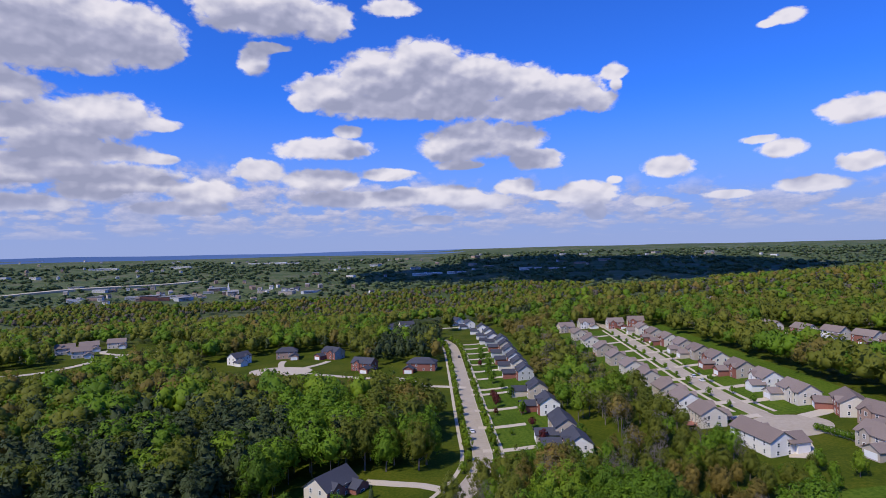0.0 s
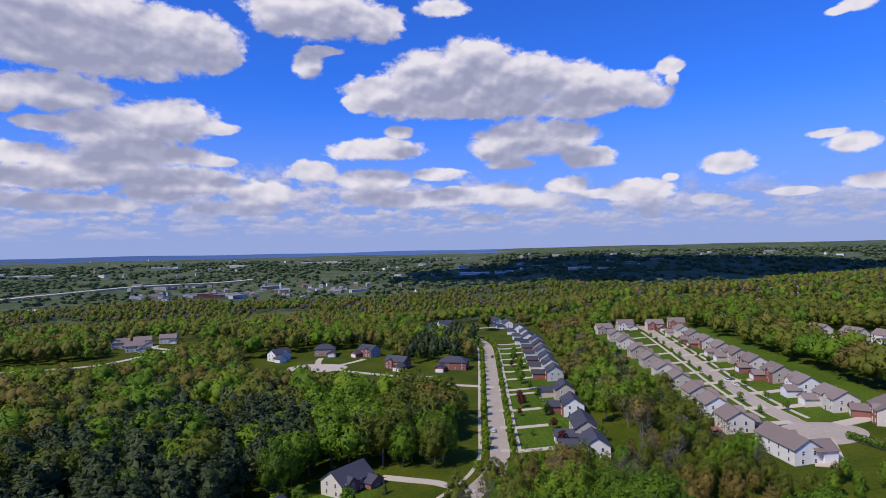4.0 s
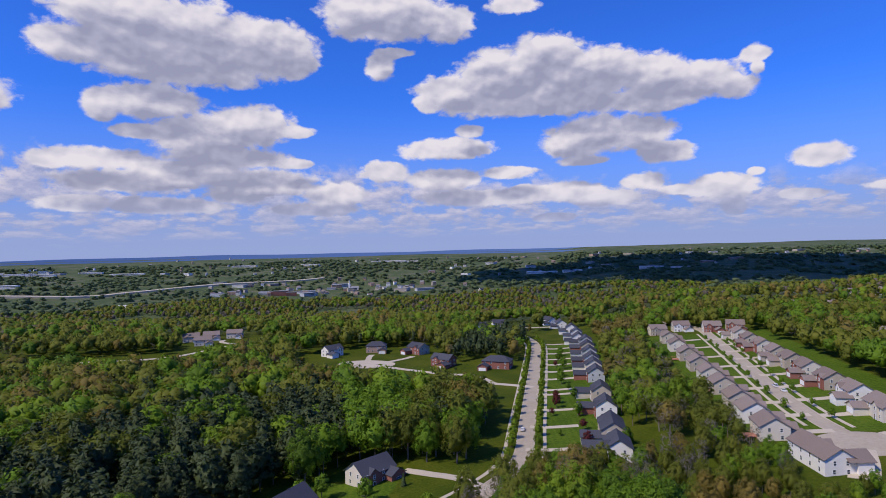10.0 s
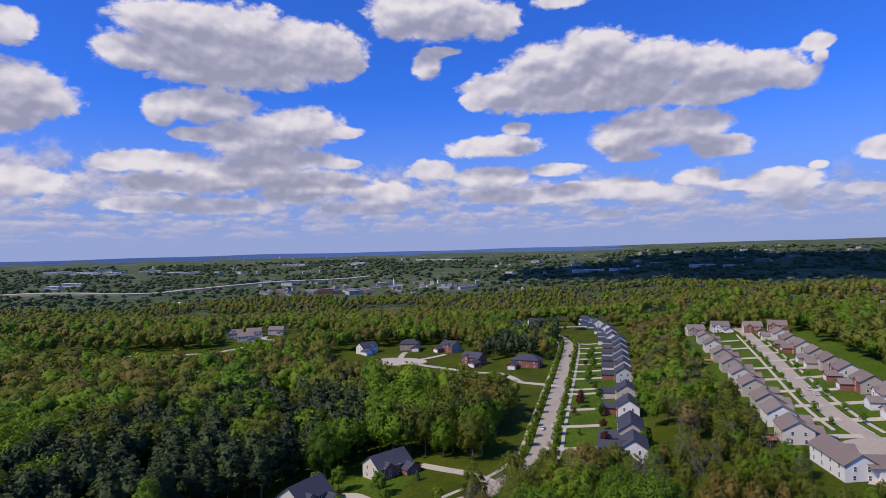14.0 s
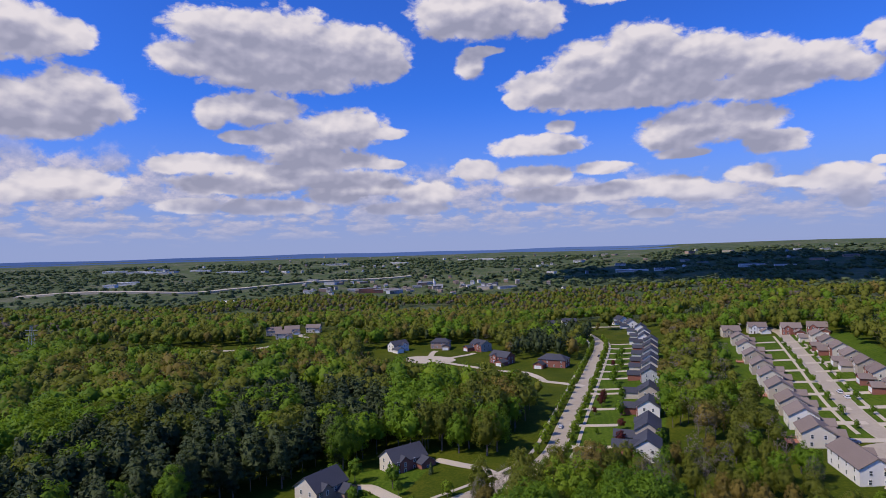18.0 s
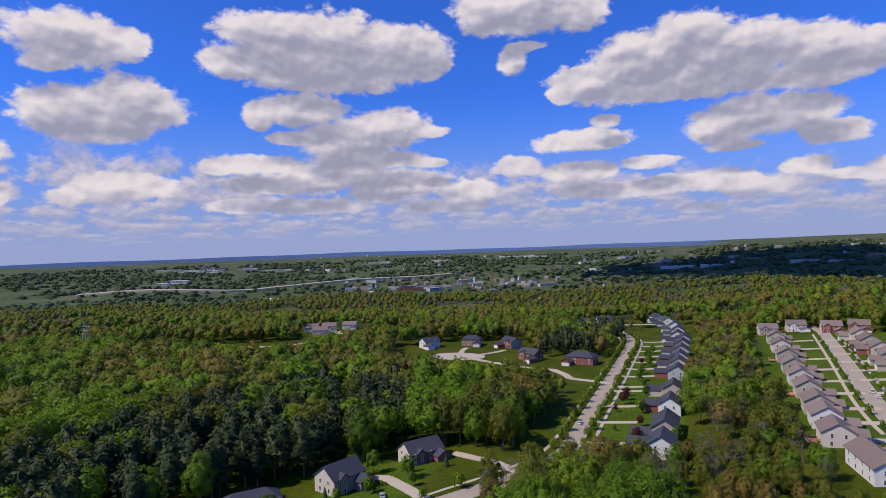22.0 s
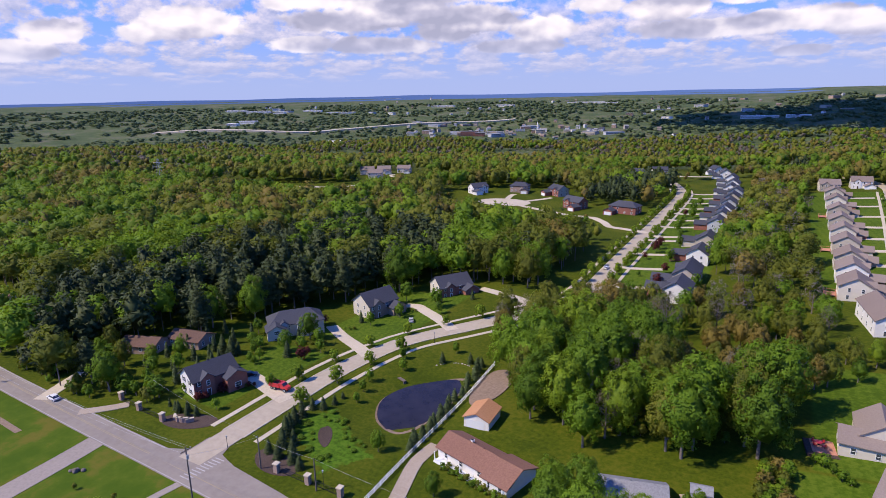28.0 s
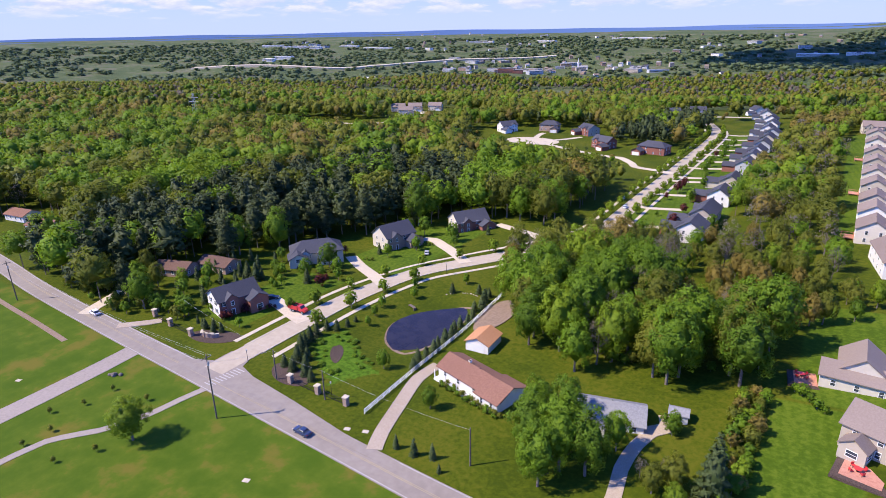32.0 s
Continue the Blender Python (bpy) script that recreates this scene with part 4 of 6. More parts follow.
# far rows on the hill
for i, (x, y, yaw) in enumerate(((238, 436, -80), (249, 414, -80), (260, 398, -75), (266, 376, -75), (268, 354, -80), (270, 332, -80))):
    house(x, y, yaw, "two-storey house with brick front on the hill", w=15, wall=SIDING_CREAM, roof=ROOF_BROWN, front=(BRICK, BRICK, SIDING_WHITE)[i % 3], rich=False, group="houses on the hill")
for i, (x, y) in enumerate(((221, 368), (222, 350), (222, 331), (223, 313), (224, 294))):
    house(x, y, 90, "cream two-storey house with a taupe roof on the hill", w=13, d=11, wall=SIDING_CREAM, roof=ROOF_BROWN, rich=False, group="houses on the hill")
for i, (x, y, yaw) in enumerate(((252, 640, 20), (276, 630, -10), (352, 770, 0), (368, 765, 0), (384, 778, 0), (372, 694, -60), (376, 655, -60))):
    house(x, y, yaw, "distant house with a brown roof among trees", w=15, wall=SIDING_CREAM, roof=ROOF_BROWN, front=(SIDING_WHITE, BRICK)[i % 2], rich=False, group="houses far off among trees")
for i, (x, y, yaw) in enumerate(((362, 596, -70), (390, 612, -70), (388, 584, -70), (384, 542, -70), (400, 560, -70), (410, 520, -70))):
    house(x, y, yaw, "distant brick house with a reddish roof among trees", w=16, wall=BRICK_PALE, roof=ROOF_RUST, rich=False, group="houses far off among trees")
# the court and the far end of the street
house(-157, 450, 60, "white house with a slate roof in the court", w=15, wall=SIDING_WHITE, roof=ROOF_SLATE, wing=-1, group="houses round the court")
house(-126, 470, 10, "pale brick house with hipped slate roof in the court", w=16, wall=BRICK_PALE, roof=ROOF_SLATE, hip=True, group="houses round the court")
house(-89, 466, -35, "red brick house with slate roof in the court", w=15, d=11, wall=SIDING_GREY, front=BRICK, roof=ROOF_SLATE, wing=-1, group="houses round the court")
house(-58, 417, -25, "red brick house with several slate gables", w=16, wall=BRICK, roof=ROOF_SLATE, wing=1, group="houses round the court")
house(-17, 400, -8, "large red brick house with a hipped slate roof", w=19, d=11, wall=BRICK, roof=ROOF_SLATE, hip=True, wing=-1, shutters=False, group="houses round the court")
for x, y, yaw in ((-60, 612, 40), (-42, 640, 20)):
    house(x, y, yaw, "white house with slate roof behind the pines", w=15, wall=SIDING_WHITE, roof=ROOF_SLATE, rich=False, group="houses at the street end")
for x, y, yaw in ((12, 640, -60), (24, 604, -80), (34, 560, -90), (38, 528, -90), (39, 500, -90)):
    house(x, y, yaw, "white and grey house with slate roof at the street end", w=14, wall=SIDING_WHITE, roof=ROOF_SLATE, rich=False, group="houses at the street end")
for x, y, yaw in ((-303, 494, 30), (-318, 530, 30), (-303, 548, 20), (-330, 515, 30)):
    house(x, y, yaw, "cream townhouse with brown roof beside the lane", w=15, wall=SIDING_CREAM, roof=ROOF_BROWN, wing=1, rich=False, group="townhouses by the lane")
# the four houses along the curve of the street
house(-58.4, 92.0, 76.5, "white two-storey house with slate roof, brick front and dark shutters", w=13.2, d=9.0, h=5.3, rise=3.0, wall=SIDING_WHITE, roof=ROOF_SLATE, front=BRICK, wing=1, ww=6.0, wd=3.2, wh=4.4, shutters=True, garage=False, group="houses on the curve")
house(-69.5, 138.0, 52, "cream two-storey house with a broad hipped slate roof", w=19, d=10.5, rise=3.6, extra=((2.2, 4.6, 1.6, 5.7), (-4.6, 3.4, 0.9, 5.7)), wall=SIDING_CREAM, roof=ROOF_SLATE, hip=True, wing=-1, ww=6.5, wd=3.5, wh=5.0, garage=False, group="houses on the curve")
house(-57.5, 170.5, 74, "cream gabled house with slate roof and brick wing", w=14, d=11, wall=SIDING_CREAM, roof=ROOF_SLATE, front=BRICK_PALE, wing=1, ww=6.5, wd=4, wh=3.6, garage=False, rise=4.0, group="houses on the curve")
house(-41.5, 203.5, 58, "cream gabled house with slate roof and brick front", w=15, d=10.5, h=5.0, wall=SIDING_CREAM, roof=ROOF_SLATE, front=BRICK, wing=1, ww=6.5, wd=4, wh=3.6, garage=False, rise=3.7, group="houses on the curve")
# the single-storey houses beside the main road
house(29.3, 96.3, -14, "low white house with a rust-red roof and a long porch", w=21, d=8.2, h=2.8, rise=2.0, wall=SIDING_WHITE, roof=ROOF_RUST, wing=0, gables=0, porch=True, chimney=True, group="houses beside the main road")
wing = empty("house_wing", on_ground(29.3, 96.3, -14), "lower side wing of the long white house", "house wing", "houses beside the main road")
bm = bmesh.new()
gable_body(bm, 4.2, 10.9, -5.6, 4.6, 2.7, 1.9)
part("wall", bm, SIDING_WHITE, wing)
bm = bmesh.new()
gable_roof(bm, 4.2, 10.9, -5.6, 4.6, 2.75, 2.1, 0.45)
part("roof", bm, ROOF_RUST, wing)
for v in (6.0, 9.2):
    fit_on(opening("window", WIN, wing), v, -5.6, 0.8)
house(60.8, 98.8, 16, "low white house with a grey roof behind trees", w=13.5, d=8.0, h=2.8, rise=2.2, wall=SIDING_WHITE, roof=ROOF_GREY, wing=-1, ww=7, wd=2.5, wh=2.6, garage=False, gables=0, group="houses beside the main road")
for x, y, yaw in ((-101, 99, 20), (-91, 110, 10)):
    house(x, y, yaw, "low brown house half hidden by pines", w=13, d=8, h=2.8, rise=1.8, wall=BRICK_PALE, roof=ROOF_DARK, wing=0, gables=0, group="houses beside the main road")
for x, y, yaw in ((-227, 99, 10), (-199, 97, 15), (-262, 128, 0), (-286, 125, 10)):
    house(x, y, yaw, "low house with reddish roof among roadside trees", w=14, d=9, h=2.9, rise=2.0, wall=SIDING_WHITE, roof=ROOF_RUST, wing=0, gables=0, group="houses beside the main road")
# houses at the lawn in the east
house(110.8, 111.2, 160, "cream two-storey house with a taupe roof above a red patio", w=17, d=10, h=5.2, rise=3.0, wall=SIDING_BEIGE, roof=ROOF_BROWN, wing=0, gables=0, sunroom=5.0, group="houses behind the long lawn")
house(105.5, 133.2, 180, "white house with a long taupe roof beside a red patio", w=18, d=8, h=3.2, rise=2.0, wall=SIDING_CREAM, roof=ROOF_BROWN, back=(1.5, 9.0, 5.0, 4.2, 3.4), wing=0, gables=0, group="houses behind the long lawn")
house(124, 147, 190, "white house with a taupe roof", w=14, d=10, wall=SIDING_WHITE, roof=ROOF_BROWN, wing=0, gables=0, group="houses behind the long lawn")


def garage_hut(x, y, yaw):
    hs = empty("garage", on_ground(x, y, yaw), "small white garage with an orange shingle roof", "garage")
    bm = bmesh.new()
    gable_body(bm, -3.4, 3.4, -4, 4, 2.7, 1.5, ridge_x=False)
    box(bm, -3.3, 3.3, -3.9, 3.9, -1, 0.1)
    part("wall", bm, SIDING_WHITE, hs)
    bm = bmesh.new()
    gable_roof(bm, -3.4, 3.4, -4, 4, 2.7, 1.5, 0.4, ridge_x=False)
    part("roof", bm, ROOF_ORANGE, hs)
    fit_on(opening("garage_door", GARAGE, hs, "white panelled garage door"), -0.3, -4.0, 0.05)


garage_hut(19.8, 113.9, 4)


def shed(x, y, yaw, label, roof):
    hs = empty("shed", on_ground(x, y, yaw), label, "shed")
    bm = bmesh.new()
    gable_body(bm, -1.9, 1.9, -1.5, 1.5, 2.0, 0.8)
    box(bm, -1.8, 1.8, -1.4, 1.4, -0.6, 0.1)
    part("wall", bm, SIDING_GREY, hs)
    bm = bmesh.new()
    gable_roof(bm, -1.9, 1.9, -1.5, 1.5, 2.0, 0.8, 0.25)
    part("roof", bm, roof, hs)


shed(73.2, 105.0, 10, "small grey garden shed on a concrete pad", ROOF_GREY)


# ---------------------------------------------------------------- trees
def leaf_tris(c, nrm, size, rng):
    """Small leaf clumps: a pointed triangle on each place, lying across its normal."""
    n = len(c)
    nrm = nrm / np.linalg.norm(nrm, axis=1, keepdims=True)
    ref = np.where(np.abs(nrm[:, 2:3]) < 0.9, np.array([[0, 0, 1.0]]), np.array([[1.0, 0, 0]]))
    u = np.cross(nrm, ref)
    u /= np.linalg.norm(u, axis=1, keepdims=True)
    w = np.cross(nrm, u)
    a = rng.uniform(0, math.tau, n)
    s = size * rng.uniform(0.6, 1.35, n)
    v = np.empty((n, 3, 3))
    for k, (off, f) in enumerate(((0.0, 1.15), (2.5, 0.8), (3.8, 0.8))):
        v[:, k] = c + (u * np.cos(a + off)[:, None] + w * np.sin(a + off)[:, None]) * (s * f)[:, None]
    return v.reshape(-1, 3)


def ball(center, rad, rng, n=6, m=4):
    """A lumpy inner mass of foliage that closes the gaps between the leaves."""
    v = [np.array([0, 0, 1.0])]
    for i in range(1, m):
        for j in range(n):
            t, p = math.pi * i / m, math.tau * (j + 0.5 * (i % 2)) / n
            v.append(np.array([math.sin(t) * math.cos(p), math.sin(t) * math.sin(p), math.cos(t)]) * rng.uniform(0.8, 1.15))
    v.append(np.array([0, 0, -1.0]))
    f = []
    for j in range(n):
        f.append((0, 1 + j, 1 + (j + 1) % n))
        f.append((len(v) - 1, 1 + (m - 2) * n + (j + 1) % n, 1 + (m - 2) * n + j))
        for i in range(m - 2):
            a, b = 1 + i * n + j, 1 + i * n + (j + 1) % n
            f += [(a, a + n, b), (b, a + n, b + n)]
    return np.array(v) * np.array(rad) + np.array(center), np.array(f)


def crown(kind, n, size, seed, core=True):
    """The foliage of a tree one metre high: places of the corners, the triangles, a shade for each corner, the normals."""
    rng = np.random.default_rng(seed)
    V, T, A, base = [], [], [], 0
    if kind == "spruce":
        low, wide = 0.03, 0.22
        h = low + (1 - low) * (1 - np.sqrt(rng.uniform(0.0, 1, n))) * 0.98
        layer = np.round(h * 15) / 15
        h = h * 0.45 + layer * 0.55
        k = (h - low) / (1 - low)
        a = rng.uniform(0, math.tau, n)
        arm = 0.8 + 0.3 * np.sin(a * 5 + layer * 40 + seed)
        r = wide * (1 - k) ** 0.8 * arm * rng.uniform(0.45, 1.05, n) ** 0.5
        c = np.stack([r * np.cos(a), r * np.sin(a), h - r * 0.25], 1)
        lean = np.stack([np.cos(a) * 0.7, np.sin(a) * 0.7, np.full(n, 0.8)], 1)
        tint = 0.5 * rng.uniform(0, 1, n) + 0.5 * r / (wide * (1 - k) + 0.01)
        inner = (0, 0, low + (1 - low) * 0.33), (wide * 0.5, wide * 0.5, (1 - low) * 0.42)
    elif kind == "pine":
        # tufts of needles on tiers of spreading boughs, an uneven rounded top
        low, wide = 0.22, 0.22
        lobes = 34 if n > 1500 else 24 if n > 300 else 12
        lz = low + (0.95 - low) * (np.arange(lobes) + rng.uniform(0, 1, lobes)) / lobes
        k = (lz - low) / (1 - low)
        prof = np.clip(1.25 * (1 - k) ** 0.55, 0.2, 1.0) * (0.6 + 0.4 * np.clip(k * 4, 0, 1))
        la = np.arange(lobes) * 2.4 + rng.uniform(-0.7, 0.7, lobes)
        lo = wide * prof * rng.uniform(0.30, 0.90, lobes) * (k < 0.93)
        lc = np.stack([lo * np.cos(la), lo * np.sin(la), lz], 1)
        lr = wide * prof * rng.uniform(0.26, 0.46, lobes) + 0.016
        i = rng.choice(lobes, n, p=lr ** 2 / (lr ** 2).sum())
        q = rng.normal(0, 1, (n, 3))
        q[:, 2] = np.where(rng.uniform(0, 1, n) < 0.75, np.abs(q[:, 2]), q[:, 2])
        q /= np.linalg.norm(q, axis=1, keepdims=True)
        c = lc[i] + q * (lr[i] * rng.uniform(0.5, 1.2, n))[:, None] * np.array([1.1, 1.1, 0.6])
        lean = q + np.array([0, 0, 0.3])
        tint = 0.45 * rng.uniform(0, 1, n) + 0.55 * rng.uniform(0, 1, lobes)[i]
        inner = (0, 0, low + (1 - low) * 0.42), (wide * 0.5, wide * 0.5, (1 - low) * 0.42)
    else:
        # boughs stand on an uneven egg; each carries its own cushion of leaves
        low, wide = {"bare": (0.28, 0.26), "street": (0.20, 0.30), "tall": (0.22, 0.24), "wood": (0.30, 0.285)}.get(kind, (0.08, 0.285))
        lobes = 64 if n > 1500 else 30 if n > 300 else 16 if n > 100 else 8
        mid, half = (1 + low) / 2 + 0.02, (1 - low) / 2
        g = (np.arange(lobes) + 0.5) / lobes
        dz = 1 - 1.72 * g
        da = np.arange(lobes) * 2.39996 + rng.uniform(-0.5, 0.5, lobes)
        dr = np.sqrt(np.clip(1 - dz * dz, 0, 1))
        d = np.stack([dr * np.cos(da), dr * np.sin(da), dz], 1)
        # the egg leans and bulges on a few sides
        bulge = 1 + 0.17 * np.sin(2 * da + rng.uniform(0, 6)) * dr + 0.13 * np.sin(3 * da + 2 * dz + rng.uniform(0, 6)) + rng.uniform(-0.16, 0.14, lobes)
        lr = wide * rng.uniform(0.75, 1.25, lobes) * (0.24 if lobes > 50 else 0.31 if lobes > 20 else 0.40 if lobes > 10 else 0.5)
        reach = (0.80 if lobes > 10 else 0.62) * bulge
        lc = d * np.array([wide, wide, half]) * reach[:, None] + np.array([0, 0, mid])
        i = rng.choice(lobes, n, p=lr ** 2 / (lr ** 2).sum())
        q = rng.normal(0, 1, (n, 3))
        q /= np.linalg.norm(q, axis=1, keepdims=True)
        q = q + 0.75 * d[i] + np.array([0, 0, 0.22])
        q /= np.linalg.norm(q, axis=1, keepdims=True)
        c = lc[i] + q * (lr[i] * rng.uniform(0.35, 1.28, n))[:, None] * np.array([1, 1, 1.1])
        lean = q * 0.8 + d[i] * 0.35
        tint = 0.5 * rng.uniform(0, 1, n) + 0.5 * rng.uniform(0, 1, lobes)[i]
        inner = (0, 0, mid - 0.02), (wide * 0.60, wide * 0.60, half * 0.68)
        if kind == "wood":
            kind = "leaf"
        if kind == "bare":
            core, size = False, size * 0.5
    nr = lean + rng.normal(0, 0.42, (n, 3))
    v = leaf_tris(c, nr, size, rng)
    lumps = [inner]
    if kind in ("leaf", "tall", "street") and n <= 300:
        # a crown far off reads as a heap of rounded masses with ragged rims
        few = 5 if n > 100 else 2 if n > 20 else 1
        lumps = [((*(np.array([math.cos(j * 2.4), math.sin(j * 2.4)]) * wide * rng.uniform(0.30, 0.62)), low + (1 - low) * (0.26 + 0.52 * j / few)),
                  (wide * rng.uniform(0.42, 0.62), wide * rng.uniform(0.42, 0.62), (1 - low) * rng.uniform(0.19, 0.27))) for j in range(few)]
        lumps.append(((0, 0, low + (1 - low) * 0.62), (wide * 0.62, wide * 0.62, (1 - low) * 0.36)))
    out = []
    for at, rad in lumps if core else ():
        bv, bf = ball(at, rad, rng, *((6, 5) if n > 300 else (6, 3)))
        # crowns of many leaves get a darker heart: inner shade put into the tint
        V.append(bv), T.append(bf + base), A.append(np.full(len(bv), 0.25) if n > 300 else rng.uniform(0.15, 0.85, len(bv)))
        out.append((bv - np.array(at)) / np.array(rad))
        base += len(bv)
    V.append(v)
    T.append(np.arange(len(v)).reshape(-1, 3) + base)
    A.append(np.repeat(tint, 3))
    V = np.concatenate(V)
    # leaves hang loosely: their normals scatter round the way that the bough faces
    heart = np.array([0, 0, (1 + low) / 2 - 0.08])
    N = (V - heart) / np.array([wide, wide, (1 - low) / 2])
    N /= np.linalg.norm(N, axis=1, keepdims=True) + 1e-6
    face = lean / np.linalg.norm(lean, axis=1, keepdims=True) + rng.normal(0, 0.20, (n, 3))
    if base:
        N[:base] = N[:base] * 0.4 + np.concatenate(out) * 0.7
    N[base:] = N[base:] * 0.35 + np.repeat(face, 3, axis=0) * 0.8
    N /= np.linalg.norm(N, axis=1, keepdims=True) + 1e-6
    return V, np.concatenate(T), np.concatenate(A), N


def trunk_bm(kind, seed, fine=1):
    """A tapered stem; on larger trees the limbs grow out of it."""
    rng = random.Random(seed)
    bm = bmesh.new()
    if kind in ("pine", "spruce"):
        pipe(bm, [(0, 0, -0.03), (0.004, 0, 0.4), (0, 0.003, 0.9)], [0.016, 0.011, 0.003])
        return bm
    pipe(bm, [(0, 0, -0.03), (0.008, 0, 0.2), (0.012, 0.006, 0.42), (0, 0.012, 0.82)], [0.021, 0.017, 0.012, 0.003])
    if fine == 0 and kind != "bare":
        return bm
    for k in range(12 if kind == "bare" else 6):
        a, z = k * 2.4 + rng.uniform(-0.3, 0.3), rng.uniform(0.18, 0.55)
        r, up = rng.uniform(0.12, 0.22), rng.uniform(0.12, 0.26)
        pipe(bm, [(0, 0, z), (0.5 * r * math.cos(a), 0.5 * r * math.sin(a), z + up * 0.4), (r * math.cos(a), r * math.sin(a), z + up)], [0.008, 0.006, 0.002], 4)
    return bm


LEAVES = {"green": LEAF_GREEN, "lime": LEAF_LIME, "olive": LEAF_OLIVE, "rust": LEAF_RUST, "pine": LEAF_PINE, "spruce": LEAF_SPRUCE, "red": LEAF_RED, "bare": TWIGS}
WORDS = {"green": "leafy tree in fresh spring green", "lime": "leafy tree in bright lime green", "olive": "tree with olive-yellow budding leaves", "rust": "tree with russet budding leaves", "pine": "tall dark green pine with bare lower trunk",
         "spruce": "cone-shaped dark green spruce", "red": "small ornamental tree with maroon leaves", "bare": "grey-brown tree still almost bare"}
TREES = {}


def tree_thing(kind, colour, x, y, h, yaw=0.0, fine=1, group="woodland trees", wide=1.0, label="", name="tree"):
    """A tree of its own, copied from one of a few of its kind."""
    seed = int(abs(x * 7 + y * 13)) % 4
    key = (kind, colour, seed, fine, name)
    m = pose(x, y, ground_z(x, y) - 0.05, 0, 0, yaw or (x * 37 + y * 91) % 360)
    if key not in TREES:
        n, size = {0: (420, 0.062), 1: (3900, 0.0200), 2: (5200, 0.0170)}[fine]
        if kind == "bare":
            n = int(n * 0.6)
        if kind in ("pine", "spruce"):
            n, size = int(n * 1.1), size * 0.9
        t = empty(name, m, label or WORDS[colour], name.replace("_", " "), group)
        me = trunk_bm(kind, seed, fine)
        part("trunk", me, BARK, t)
        v, f, a, nn = crown(kind, n, size, 11 + seed * 7)
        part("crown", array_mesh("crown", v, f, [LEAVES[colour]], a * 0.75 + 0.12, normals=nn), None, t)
        TREES[key] = t
    else:
        t = copy_thing(TREES[key], m)
        tagged(t, label or WORDS[colour], group=group)
    t.scale = (h * wide, h * wide, h)
    return t


def inside(p, poly):
    x, y = p
    odd = False
    for (x0, y0), (x1, y1) in zip(poly, poly[1:] + poly[:1]):
        if (y0 > y) != (y1 > y) and x < (x1 - x0) * (y - y0) / (y1 - y0) + x0:
            odd = not odd
    return odd


# open ground: meadow and main road, lots, streets, courts, lanes
OPEN = [
    [(-900, 70), (-84, 70), (-76, 78), (-79, 100), (-90, 116), (-88, 150), (-76, 172), (-66, 190), (-56, 214), (-14, 216), (-8, 222), (-8, 340), (-40, 372), (-70, 380),
     (-140, 398), (-180, 430), (-178, 462), (-140, 490), (-90, 490), (-60, 440), (-52, 428), (-5, 424), (-6, 560), (14, 590), (50, 590), (52.5, 480), (53.5, 262), (66, 252), (66, 214), (18, 212), (4, 188), (-4, 176), (10, 146), (26, 127), (44, 113), (58, 119), (69, 116), (80, 122), (84, 130),
     (88, 155), (112, 172), (140, 176), (900, 170), (900, -900), (-900, -900)],
    [(92, 232), (98, 198), (112, 190), (176, 180), (180, 240), (176, 330), (172, 480), (166, 520), (100, 526), (88, 500), (90, 300)],
    [(206, 285), (290, 285), (292, 345), (280, 420), (250, 452), (222, 450), (208, 390)],
    [(-420, 350), (-330, 374), (-284, 396), (-258, 462), (-252, 500), (-215, 512), (-215, 534), (-262, 528), (-284, 562), (-330, 550), (-330, 490), (-300, 470), (-310, 440), (-420, 402)],
    [(195, 715), (225, 630), (300, 590), (305, 615), (275, 650), (240, 655), (215, 715)],
    [(-70, 600), (-30, 590), (45, 590), (48, 560), (30, 560), (40, 660), (-30, 665), (-66, 660)],
    [(-110, 80), (-81, 76), (-79, 112), (-106, 112)],
    [(-242, 70), (-160, 70), (-164, 96), (-188, 108), (-242, 110)],
    [(-242, 78), (-190, 74), (-188, 104), (-238, 110)],
    [(340, 750), (395, 750), (395, 790), (340, 790)],
]
OPEN_BOX = [(min(x for x, _ in p), max(x for x, _ in p), min(y for _, y in p), max(y for _, y in p)) for p in OPEN]
PINES = [[(-113, 66), (-84, 70), (-79, 100), (-92, 118), (-90, 148), (-80, 172), (-66, 196), (-50, 212), (-70, 256), (-134, 282), (-166, 243), (-174, 190), (-162, 143), (-172, 122), (-154, 87)], [(-52, 428), (-6, 426), (-6, 535), (-30, 560), (-55, 520)],
         [(-95, 150), (-76, 172), (-66, 190), (-60, 212), (-84, 225), (-110, 200)]]


def is_open(x, y):
    return any(b[0] <= x <= b[1] and b[2] <= y <= b[3] and inside((x, y), p) for p, b in zip(OPEN, OPEN_BOX))


